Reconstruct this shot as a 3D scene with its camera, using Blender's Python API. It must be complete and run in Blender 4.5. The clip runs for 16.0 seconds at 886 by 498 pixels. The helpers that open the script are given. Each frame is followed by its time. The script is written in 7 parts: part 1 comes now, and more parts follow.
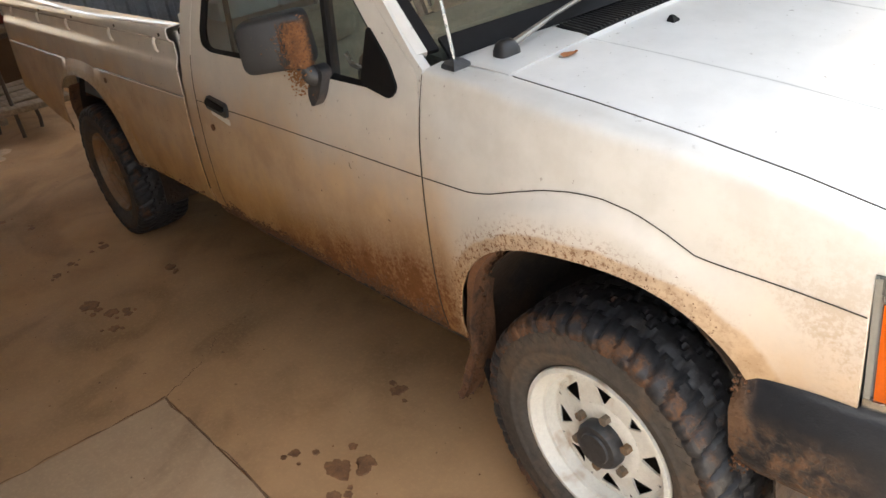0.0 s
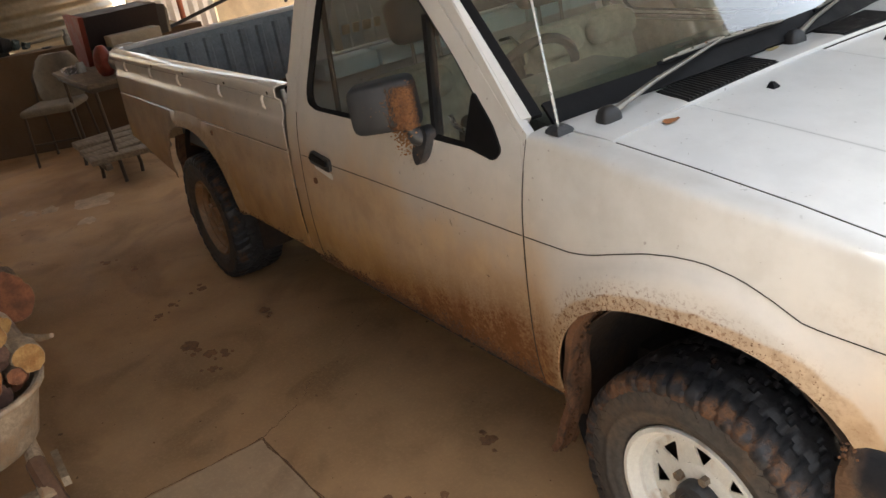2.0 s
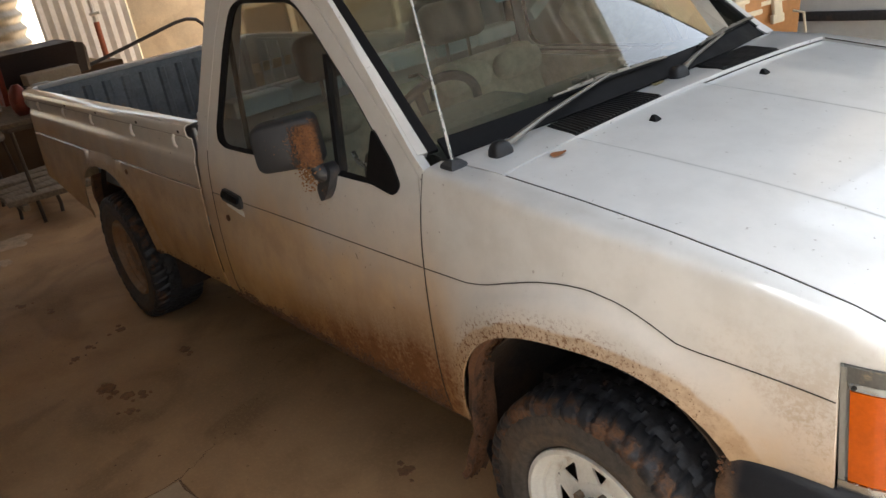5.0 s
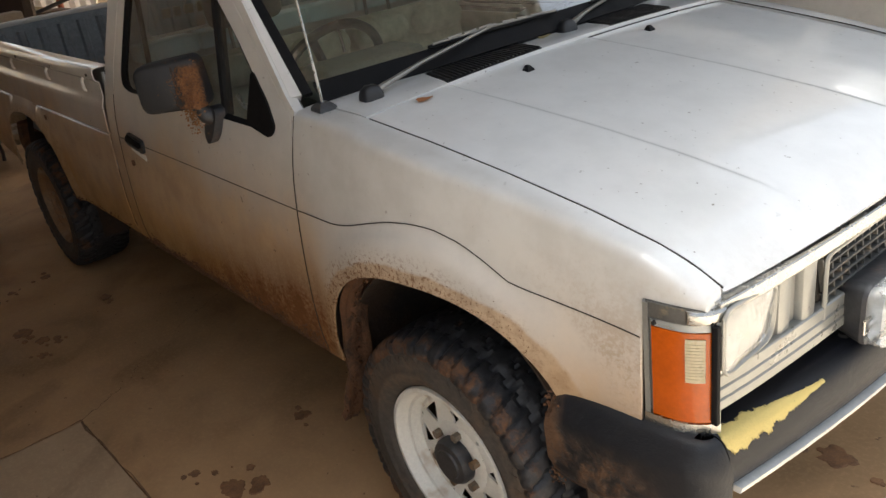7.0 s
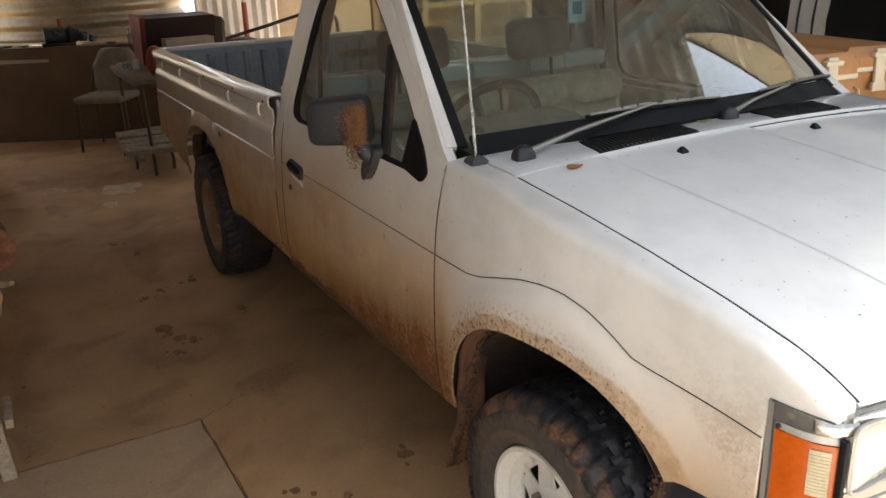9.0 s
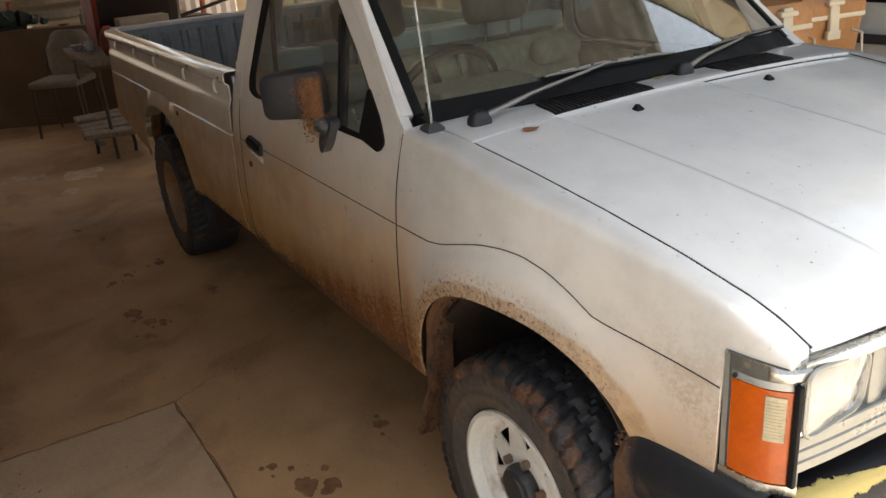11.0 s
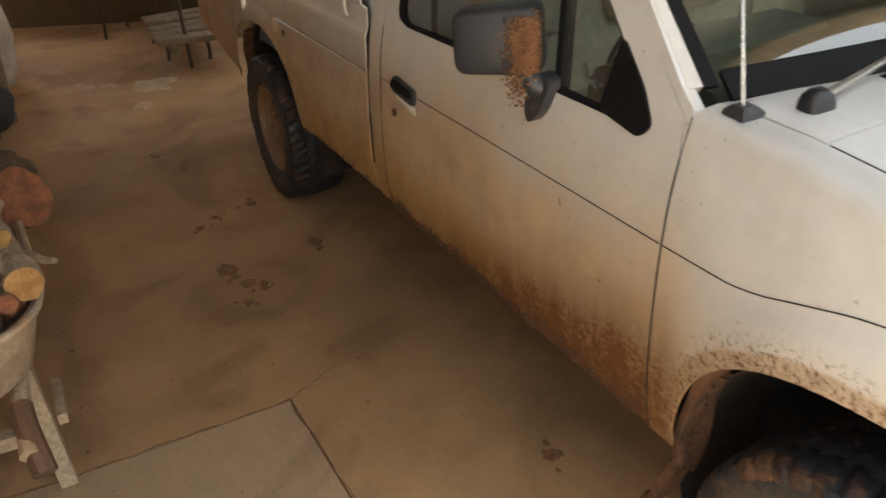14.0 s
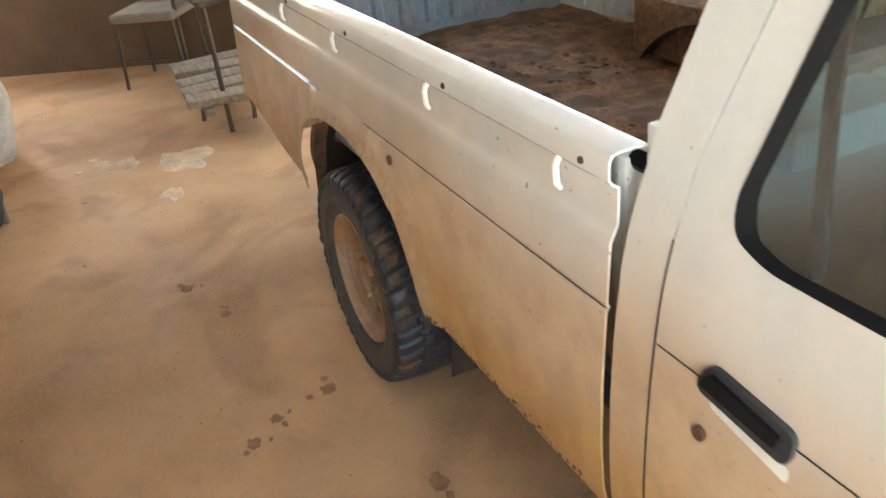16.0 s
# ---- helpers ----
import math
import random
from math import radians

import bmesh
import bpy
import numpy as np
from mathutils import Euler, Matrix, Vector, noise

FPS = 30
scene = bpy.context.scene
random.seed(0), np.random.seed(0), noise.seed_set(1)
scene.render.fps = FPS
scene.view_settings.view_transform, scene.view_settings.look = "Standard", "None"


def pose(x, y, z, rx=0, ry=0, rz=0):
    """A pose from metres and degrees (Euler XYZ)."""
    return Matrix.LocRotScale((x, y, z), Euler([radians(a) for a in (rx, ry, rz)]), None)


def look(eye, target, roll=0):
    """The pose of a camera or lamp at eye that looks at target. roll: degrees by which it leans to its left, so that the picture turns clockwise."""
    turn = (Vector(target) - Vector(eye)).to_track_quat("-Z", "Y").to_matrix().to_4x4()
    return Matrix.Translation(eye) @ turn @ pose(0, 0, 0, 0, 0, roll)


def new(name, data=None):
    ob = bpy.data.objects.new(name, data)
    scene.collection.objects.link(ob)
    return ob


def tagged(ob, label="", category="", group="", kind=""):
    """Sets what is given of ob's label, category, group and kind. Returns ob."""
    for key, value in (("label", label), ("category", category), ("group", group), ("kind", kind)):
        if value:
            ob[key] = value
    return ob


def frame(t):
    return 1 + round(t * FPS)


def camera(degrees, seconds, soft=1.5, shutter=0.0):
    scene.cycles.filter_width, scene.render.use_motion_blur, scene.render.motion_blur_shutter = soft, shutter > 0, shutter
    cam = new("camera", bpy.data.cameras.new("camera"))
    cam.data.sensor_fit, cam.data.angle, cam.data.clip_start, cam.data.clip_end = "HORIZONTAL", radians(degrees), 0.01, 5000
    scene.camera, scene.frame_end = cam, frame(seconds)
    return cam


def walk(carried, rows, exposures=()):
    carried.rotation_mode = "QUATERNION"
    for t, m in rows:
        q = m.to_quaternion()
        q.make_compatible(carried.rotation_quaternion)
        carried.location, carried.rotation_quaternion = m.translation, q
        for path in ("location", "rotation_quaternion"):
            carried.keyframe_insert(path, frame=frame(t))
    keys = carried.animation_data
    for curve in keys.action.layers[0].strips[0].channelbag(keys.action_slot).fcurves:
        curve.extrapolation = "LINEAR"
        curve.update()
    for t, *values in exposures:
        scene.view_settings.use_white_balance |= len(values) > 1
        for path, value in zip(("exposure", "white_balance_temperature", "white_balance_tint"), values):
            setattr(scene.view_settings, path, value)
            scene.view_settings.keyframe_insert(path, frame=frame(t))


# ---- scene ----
cam = camera(57.0, 16.0, 1.5, 0.2)
PATH = [
    (0, (0.954, -1.799, 1.559), (-0.493, -0.761, 0.648), -9.5),
    (0.5, (0.934, -1.86, 1.578), (-0.501, -0.824, 0.647), -9.8),
    (1, (0.924, -1.881, 1.605), (-0.574, -0.904, 0.707), -10.2),
    (1.5, (0.928, -1.895, 1.636), (-0.634, -0.955, 0.815), -10.0),
    (2, (0.954, -1.876, 1.634), (-0.622, -0.936, 0.839), -10.5),
    (2.5, (0.982, -1.859, 1.627), (-0.577, -0.888, 0.835), -11.5),
    (3, (0.995, -1.868, 1.635), (-0.564, -0.894, 0.845), -11.8),
    (3.5, (0.997, -1.865, 1.641), (-0.539, -0.854, 0.854), -10.9),
    (4, (1.004, -1.859, 1.641), (-0.521, -0.819, 0.87), -10.3),
    (4.2, (1.019, -1.847, 1.643), (-0.503, -0.793, 0.886), -10.4),
    (6.3, (1.069, -1.798, 1.586), (-0.367, -0.661, 0.783), -8.3),
    (6.5, (1.116, -1.748, 1.57), (-0.311, -0.61, 0.753), -7.9),
    (7, (1.248, -1.669, 1.561), (-0.206, -0.574, 0.733), -8.3),
    (7.5, (1.27, -1.7, 1.575), (-0.265, -0.662, 0.823), -5.9),
    (8, (1.254, -1.732, 1.582), (-0.434, -0.883, 0.926), -3.1),
    (8.5, (1.252, -1.725, 1.577), (-0.456, -0.904, 0.94), -2.0),
    (9, (1.271, -1.702, 1.575), (-0.393, -0.82, 0.902), -2.6),
    (9.5, (1.288, -1.703, 1.579), (-0.356, -0.804, 0.88), -3.4),
    (9.7, (1.292, -1.704, 1.574), (-0.345, -0.806, 0.855), -3.7),
    (11.8, (1.265, -1.658, 1.57), (-0.344, -0.742, 0.813), -5.4),
    (12, (1.25, -1.66, 1.575), (-0.41, -0.847, 0.811), -6.2),
    (12.5, (1.22, -1.659, 1.577), (-0.47, -0.931, 0.793), -6.1),
    (13, (1.074, -1.683, 1.571), (-0.561, -0.867, 0.758), -4.3),
    (13.5, (0.759, -1.754, 1.589), (-0.757, -0.83, 0.668), -2.5),
    (14, (0.498, -1.699, 1.563), (-1.085, -0.932, 0.61), -3.7),
    (14.5, (0.165, -1.635, 1.558), (-1.473, -1.055, 0.576), -4.3),
    (15, (-0.237, -1.605, 1.574), (-1.794, -0.859, 0.565), -2.8),
    (15.5, (-0.568, -1.494, 1.536), (-2.17, -0.793, 0.566), -5.0),
    (16, (-0.98, -1.395, 1.527), (-2.6, -0.714, 0.573), -6.3),
]
EXPOSURE = [(0.0, 2.4, 6380, 5), (0.5, 1.5, 6430, 5), (1.0, 2.05, 6480, 5), (4.2, 1.85, 6330, 5), (6.5, 1.4, 6330, 5), (7.5, 1.35, 6330, 5), (8.5, 2.0, 6380, 5), (9.5, 1.55, 6330, 5), (12.0, 1.6, 6480, 5), (12.5, 2.2, 6530, 5), (13.5, 1.78, 6730, 5), (14.0, 2.3, 6850, 3), (14.5, 3.47, 6620, 1), (15.0, 3.95, 6200, -6), (16.0, 4.13, 5720, -5)]
walk(cam, [(t, look(eye, target, roll)) for t, eye, target, roll in PATH], EXPOSURE)

# ---- world and sun ----
SUN_ELEV, SUN_AZ = 73.0, 190.0
world = bpy.data.worlds.new("sky")
scene.world = world
world.use_nodes = True
wn = world.node_tree
sky = wn.nodes.new("ShaderNodeTexSky")
sky.sky_type, sky.sun_disc = "NISHITA", False
sky.air_density, sky.dust_density, sky.ozone_density = 0.8, 6.0, 0.5
sky.sun_elevation, sky.sun_rotation = radians(SUN_ELEV), radians(90 - SUN_AZ)
haze = wn.nodes.new("ShaderNodeHueSaturation")
haze.inputs["Saturation"].default_value = 0.42
wn.links.new(sky.outputs[0], haze.inputs["Color"])
wn.links.new(haze.outputs[0], wn.nodes["Background"].inputs[0])
wn.nodes["Background"].inputs[1].default_value = 0.15
sun = new("sun", bpy.data.lights.new("sun", "SUN"))
sun.data.energy, sun.data.angle, sun.data.color = 4.0, radians(0.5), (1.0, 0.94, 0.85)
sd = Vector((math.cos(radians(SUN_AZ)) * math.cos(radians(SUN_ELEV)), math.sin(radians(SUN_AZ)) * math.cos(radians(SUN_ELEV)), math.sin(radians(SUN_ELEV))))
sun.matrix_world = look(sd * 30, (0, 0, 0))


# ---- materials ----
class Graph:
    """A small helper for node graphs."""

    def __init__(self, name):
        self.m = bpy.data.materials.new(name)
        self.m.use_nodes = True
        self.t = self.m.node_tree
        self.b = self.t.nodes["Principled BSDF"]
        self.out = self.t.nodes["Material Output"]

    def link(self, a, b):
        self.t.links.new(a, b)

    def put(self, sock, v):
        if isinstance(v, bpy.types.NodeSocket):
            self.link(v, sock)
        elif isinstance(v, tuple):
            sock.default_value = (*v, 1.0) if len(v) == 3 and sock.type == "RGBA" else v
        else:
            sock.default_value = v

    def node(self, kind, **ins):
        n = self.t.nodes.new(kind)
        for k, v in ins.items():
            self.put(n.inputs[k.replace("_", " ")], v)
        return n

    def math(self, op, a, b=0.0, c=0.0):
        n = self.t.nodes.new("ShaderNodeMath")
        n.operation = op
        for s, v in zip(n.inputs, (a, b, c)):
            self.put(s, v)
        return n.outputs[0]

    def pos(self):
        return self.t.nodes.new("ShaderNodeNewGeometry").outputs["Position"]

    def obj(self):
        return self.t.nodes.new("ShaderNodeTexCoord").outputs["Object"]

    def xyz(self, v):
        return self.node("ShaderNodeSeparateXYZ", Vector=v).outputs

    def noise(self, v, scale, detail=4.0, rough=0.6, stretch=None):
        if stretch:
            v = self.node("ShaderNodeMapping", Vector=v, Scale=stretch).outputs[0]
        return self.node("ShaderNodeTexNoise", Vector=v, Scale=scale, Detail=detail, Roughness=rough).outputs[0]

    def ramp(self, v, lo, hi, a=0.0, b=1.0, smooth=True):
        if lo > hi:
            lo, hi, a, b = hi, lo, b, a
        n = self.node("ShaderNodeMapRange", Value=v)
        if smooth:
            n.interpolation_type = "SMOOTHSTEP"
        for i, q in zip((1, 2, 3, 4), (lo, hi, a, b)):
            n.inputs[i].default_value = q
        return n.outputs[0]

    def mix(self, f, a, b, blend="MIX"):
        n = self.t.nodes.new("ShaderNodeMix")
        n.data_type, n.blend_type = "RGBA", blend
        self.put(n.inputs[0], f), self.put(n.inputs[6], a), self.put(n.inputs[7], b)
        return n.outputs[2]

    def bump(self, h, strength=0.3, dist=0.01):
        n = self.node("ShaderNodeBump", Height=h, Strength=strength, Distance=dist)
        self.link(n.outputs[0], self.b.inputs["Normal"])

    def done(self, color=None, rough=None, metal=None, spec=None):
        for k, v in (("Base Color", color), ("Roughness", rough), ("Metallic", metal), ("Specular IOR Level", spec)):
            if v is not None:
                self.put(self.b.inputs[k], v)
        return self.m


def shade(c, k):
    return tuple(min(1.0, q * k) for q in c)


def simple(name, color, rough=0.6, metal=0.0, var=0.35, scale=6.0, bump=0.2, dist=0.004, stretch=None, dust=0.0, spec=0.5):
    g = Graph(name)
    p = g.obj()
    n1 = g.noise(p, scale, 5, 0.65, stretch)
    n2 = g.noise(p, scale * 9, 4, 0.7, stretch)
    f = g.ramp(g.math("ADD", g.math("MULTIPLY", n1, 0.6), g.math("MULTIPLY", n2, 0.4)), 0.3, 0.7)
    col = g.mix(f, shade(color, 1 - var), shade(color, 1 + var * 0.7))
    if dust:
        d = g.ramp(g.noise(p, scale * 0.7, 6, 0.7), 0.62 - dust * 0.4, 0.75)
        col = g.mix(g.math("MULTIPLY", d, 0.8), col, (0.36, 0.26, 0.16))
    g.bump(n2, bump, dist)
    return g.done(col, g.ramp(n1, 0.3, 0.7, max(0.02, rough - 0.12), min(1, rough + 0.12)), metal, spec)


def paint_white(name, muddy=True):
    g = Graph(name)
    p = g.pos()
    x, y, z = g.xyz(p)
    big = g.noise(p, 2.2, 5, 0.6)
    fine = g.noise(p, 38, 5, 0.7)
    mid = g.noise(p, 9, 5, 0.65)
    streak = g.noise(p, 14, 4, 0.6, (1, 1, 0.12))
    base = g.mix(g.ramp(mid, 0.35, 0.7), (0.76, 0.76, 0.75), (0.70, 0.70, 0.69))
    # greyer tint on the upright sides, strongest towards the nose
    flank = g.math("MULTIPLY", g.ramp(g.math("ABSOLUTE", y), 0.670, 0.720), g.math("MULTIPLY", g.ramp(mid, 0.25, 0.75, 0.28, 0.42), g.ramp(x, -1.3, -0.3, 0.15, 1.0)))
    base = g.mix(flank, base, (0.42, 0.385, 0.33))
    # a film of road dust that thickens down the flank and towards the tail
    hgt = g.math("ADD", z, g.math("MULTIPLY", g.math("SUBTRACT", big, 0.5), 0.26))
    hgt = g.math("ADD", hgt, g.math("MULTIPLY", g.math("SUBTRACT", g.math("ADD", g.math("MULTIPLY", streak, 0.15), g.math("MULTIPLY", mid, 0.85)), 0.5), 0.16))
    hgt = g.math("ADD", hgt, g.math("ADD", g.ramp(x, -2.8, -0.6, -0.10, -0.02, False), g.ramp(x, -0.47, -0.30, 0.0, 0.20)))
    film = g.math("ADD", g.math("MULTIPLY", g.ramp(hgt, 1.12, 0.86), 0.30), g.math("ADD", g.math("MULTIPLY", g.ramp(hgt, 0.93, 0.72), 0.46), g.math("MULTIPLY", g.ramp(hgt, 0.68, 0.48), 0.22)))
    col = g.mix(film, base, g.mix(g.ramp(mid, 0.3, 0.7), (0.52, 0.315, 0.118), (0.39, 0.213, 0.072)))
    # thick red mud low on the doors and round the arches
    low = g.ramp(g.math("ADD", g.math("ADD", z, g.ramp(x, -1.5, -0.55, 0.17, 0.0, False)), g.math("MULTIPLY", g.math("SUBTRACT", g.math("ADD", g.math("MULTIPLY", fine, 0.55), g.math("MULTIPLY", mid, 0.45)), 0.5), 0.26)), 0.80, 0.55)
    fore = g.ramp(x, -2.1, -1.0, 0.25, 1.0)
    fore = g.math("MULTIPLY", fore, g.ramp(x, -0.36, -0.44, 0.25, 1.0))
    mud = g.math("MULTIPLY", low, fore)
    spat = g.noise(p, 105, 4, 0.75)
    mud = g.math("MULTIPLY", mud, g.ramp(g.math("ADD", g.math("MULTIPLY", spat, 0.5), g.math("MULTIPLY", streak, 0.5)), 0.38, 0.58, 0.60, 1.0))
    lip, clean = 0.0, 1.0
    for cx, ax, az, wide, k in ((-0.01, 0.385, 0.375, 1.22, 0.95), (-2.95, 0.46, 0.39, 1.10, 0.35)):
        u = g.math("POWER", g.math("DIVIDE", g.math("ABSOLUTE", g.math("SUBTRACT", x, cx)), ax), 2.4)
        v = g.math("POWER", g.math("DIVIDE", g.math("MAXIMUM", g.math("SUBTRACT", z, 0.42), 0.0), az), 2.4)
        d = g.math("ADD", g.math("POWER", g.math("ADD", u, v), 1 / 2.4), g.math("MULTIPLY", g.math("SUBTRACT", mid, 0.5), 0.07))
        fwd = g.ramp(x, cx + 0.10, cx + 0.36, 0.0, 0.045, False)
        aft = g.ramp(x, cx + 0.30, cx - 0.20, 0.30, 1.0)
        mud = g.math("MAXIMUM", mud, g.math("MULTIPLY", g.math("MULTIPLY", g.ramp(d, wide, 1.02), aft), g.ramp(spat, 0.52, 0.60, 0.0, k)))
        lip = g.math("MAXIMUM", lip, g.math("MULTIPLY", g.ramp(g.math("SUBTRACT", d, fwd), 1.100, 1.070), 0.75))
        if cx > -1:
            clean = g.ramp(d, 1.26, 1.42)
    col = g.mix(lip, col, g.mix(g.ramp(fine, 0.35, 0.65), (0.48, 0.335, 0.195), (0.36, 0.23, 0.12)))
    speck = g.ramp(fine, 0.40, 0.62)
    mud = g.math("MINIMUM", 1.0, g.math("MULTIPLY", mud, g.math("ADD", 1.0, g.math("MULTIPLY", speck, 0.35))))
    col = g.mix(mud, col, g.mix(fine, (0.215, 0.092, 0.034), (0.115, 0.050, 0.020)))
    # thin blotchy grime on the nose of the fender
    nose = g.math("MULTIPLY", g.math("MULTIPLY", g.math("MULTIPLY", g.ramp(x, 0.12, 0.30), clean), g.ramp(z, 0.98, 0.72)), g.ramp(g.math("ADD", g.math("MULTIPLY", spat, 0.5), g.math("MULTIPLY", mid, 0.5)), 0.46, 0.60))
    col = g.mix(g.math("MULTIPLY", nose, 0.62), col, (0.38, 0.27, 0.165))
    # splashes and chips
    chips = g.math("MULTIPLY", g.ramp(g.noise(p, 72, 2, 0.5), 0.722, 0.745), g.ramp(big, 0.35, 0.6))
    col = g.mix(g.math("MULTIPLY", chips, 0.7), col, (0.10, 0.06, 0.035))
    g.bump(g.math("ADD", g.math("MULTIPLY", mud, fine), g.math("MULTIPLY", chips, 0.3)), 0.35, 0.006)
    rough = g.math("ADD", 0.27, g.math("ADD", g.math("MULTIPLY", film, 0.22), g.math("MULTIPLY", mud, 0.5)))
    rough = g.math("ADD", rough, g.math("MULTIPLY", mid, 0.12))
    dirt = g.math("MAXIMUM", film, g.math("MAXIMUM", mud, lip))
    g.put(g.b.inputs["Coat Weight"], g.math("MULTIPLY", g.math("SUBTRACT", 1.0, g.math("MAXIMUM", g.math("MULTIPLY", film, 0.45), g.math("MAXIMUM", mud, lip))), 1.0))
    g.put(g.b.inputs["Coat Roughness"], g.math("ADD", 0.05, g.math("MULTIPLY", film, 0.14)))
    return g.done(col, rough, 0.0, g.math("SUBTRACT", 0.5, g.math("MULTIPLY", dirt, 0.38)))


def glass(name, tint, gloss_rough=0.02, haze=0.0, power=1.0, film=(0.45, 0.40, 0.32)):
    g = Graph(name)
    g.t.nodes.remove(g.b)
    fr = g.node("ShaderNodeFresnel", IOR=1.5)
    n = g.noise(g.pos(), 5, 6, 0.7)
    tr = g.node("ShaderNodeBsdfTransparent", Color=tint)
    gl = g.node("ShaderNodeBsdfGlossy", Color=(1.0, 1.0, 1.0), Roughness=gloss_rough)
    df = g.node("ShaderNodeBsdfDiffuse", Color=film)
    m0 = g.node("ShaderNodeMixShader", Fac=g.ramp(n, 0.3, 0.75, haze * 0.4, haze))
    g.link(tr.outputs[0], m0.inputs[1]), g.link(df.outputs[0], m0.inputs[2])
    m1 = g.node("ShaderNodeMixShader", Fac=g.math("MULTIPLY", fr.outputs[0], power))
    g.link(m0.outputs[0], m1.inputs[1]), g.link(gl.outputs[0], m1.inputs[2])
    g.link(m1.outputs[0], g.out.inputs[0])
    return g.m


def concrete(name, color, stain=(0.16, 0.085, 0.042)):
    g = Graph(name)
    p = g.pos()
    big, mid, fine = g.noise(p, 0.7, 6, 0.62), g.noise(p, 2.6, 6, 0.55), g.noise(p, 70, 4, 0.7)
    swirl = g.noise(g.node("ShaderNodeVectorMath", Vector=p).outputs[0], 1.3, 3, 0.5)
    swirl.node.inputs["Distortion"].default_value = 2.2
    col = g.mix(g.ramp(big, 0.3, 0.7), shade(color, 0.68), shade(color, 1.20))
    col = g.mix(g.math("MULTIPLY", g.ramp(swirl, 0.50, 0.68), 0.32), col, stain)
    col = g.mix(g.math("MULTIPLY", g.ramp(mid, 0.56, 0.78), 0.30), col, stain)
    col = g.mix(g.math("MULTIPLY", g.ramp(fine, 0.45, 0.7), 0.25), col, shade(color, 1.35))
    spots = g.ramp(g.noise(p, 23, 3, 0.5), 0.70, 0.76)
    col = g.mix(g.math("MULTIPLY", spots, 0.7), col, shade(stain, 0.6))
    g.bump(g.math("ADD", fine, g.math("MULTIPLY", mid, 0.6)), 0.25, 0.004)
    return g.done(col, g.ramp(mid, 0.3, 0.7, 0.55, 0.85), 0.0, 0.3)


def mudded(name, color, rough, mudcol=(0.36, 0.17, 0.07), lo=0.5, hi=0.6, scale=7.0, metal=0.0, strength=1.0, stretch=None, var=0.25):
    g = Graph(name)
    p = g.obj()
    n, f = g.noise(p, scale, 6, 0.65, stretch), g.noise(p, scale * 8, 4, 0.7)
    k = g.math("MULTIPLY", g.ramp(n, lo, hi), strength)
    col = g.mix(g.ramp(f, 0.3, 0.7), shade(color, 1 - var), shade(color, 1 + var))
    col = g.mix(k, col, g.mix(f, shade(mudcol, 0.7), shade(mudcol, 1.3)))
    g.bump(g.math("ADD", g.math("MULTIPLY", k, f), g.math("MULTIPLY", f, 0.3)), 0.5, 0.006)
    return g.done(col, g.math("ADD", rough, g.math("MULTIPLY", k, max(0.0, 0.9 - rough))), metal)


def wood(name, color, dark, axis_scale=(1, 9, 9), rough=0.7):
    g = Graph(name)
    p = g.obj()
    n = g.noise(p, 5, 6, 0.65, axis_scale)
    f = g.noise(p, 40, 3, 0.6, axis_scale)
    col = g.mix(g.ramp(n, 0.35, 0.7), dark, color)
    col = g.mix(g.math("MULTIPLY", f, 0.4), col, shade(color, 1.3))
    g.bump(g.math("ADD", n, f), 0.4, 0.004)
    return g.done(col, rough)


def log_end(name, color, heart):
    g = Graph(name)
    p = g.obj()
    n = g.noise(p, 22, 5, 0.7)
    r = g.noise(p, 90, 4, 0.7)
    blot = g.noise(p, 9, 3, 0.5)
    col = g.mix(g.ramp(n, 0.38, 0.64), color, heart)
    col = g.mix(g.math("MULTIPLY", g.ramp(blot, 0.5, 0.7), 0.6), col, shade(heart, 0.45))
    col = g.mix(g.math("MULTIPLY", g.ramp(r, 0.45, 0.7), 0.5), col, shade(color, 0.45))
    g.bump(g.math("ADD", r, n), 0.8, 0.006)
    return g.done(col, 0.75)


PAINT = paint_white("white paint with red mud")
BLACK = mudded("dusty black plastic", (0.035, 0.036, 0.04), 0.45, lo=0.55, hi=0.78, strength=0.35)
BUMPER_BLACK = mudded("scuffed black bumper", (0.009, 0.010, 0.014), 0.40, (0.30, 0.27, 0.22), 0.66, 0.72, 55.0, 0.0, 0.30)


BUMPER_BLACK.node_tree.nodes["Principled BSDF"].inputs["Specular IOR Level"].default_value = 0.28


def bumper_end_mud():
    g = Graph("black bumper end with caked mud")
    p = g.pos()
    x, y, z = g.xyz(p)
    n, f = g.noise(p, 16, 6, 0.7), g.noise(p, 70, 4, 0.7)
    edge = g.math("ADD", g.ramp(z, 0.60, 0.53), g.ramp(x, 0.36, 0.315))
    k = g.math("MULTIPLY", g.ramp(x, 0.58, 0.44), g.math("MINIMUM", edge, 1.0))
    k = g.math("MULTIPLY", k, g.ramp(n, 0.36, 0.58))
    k = g.math("MAXIMUM", k, g.math("MULTIPLY", g.ramp(f, 0.70, 0.76), 0.5))
    col = g.mix(k, g.mix(n, (0.010, 0.011, 0.014), (0.020, 0.021, 0.025)), g.mix(f, (0.17, 0.10, 0.058), (0.09, 0.048, 0.026)))
    g.bump(g.math("ADD", g.math("MULTIPLY", k, f), g.math("MULTIPLY", f, 0.2)), 0.7, 0.01)
    return g.done(col, g.math("ADD", 0.40, g.math("MULTIPLY", k, 0.5)), 0.0, 0.3)


BUMPER_END = bumper_end_mud()


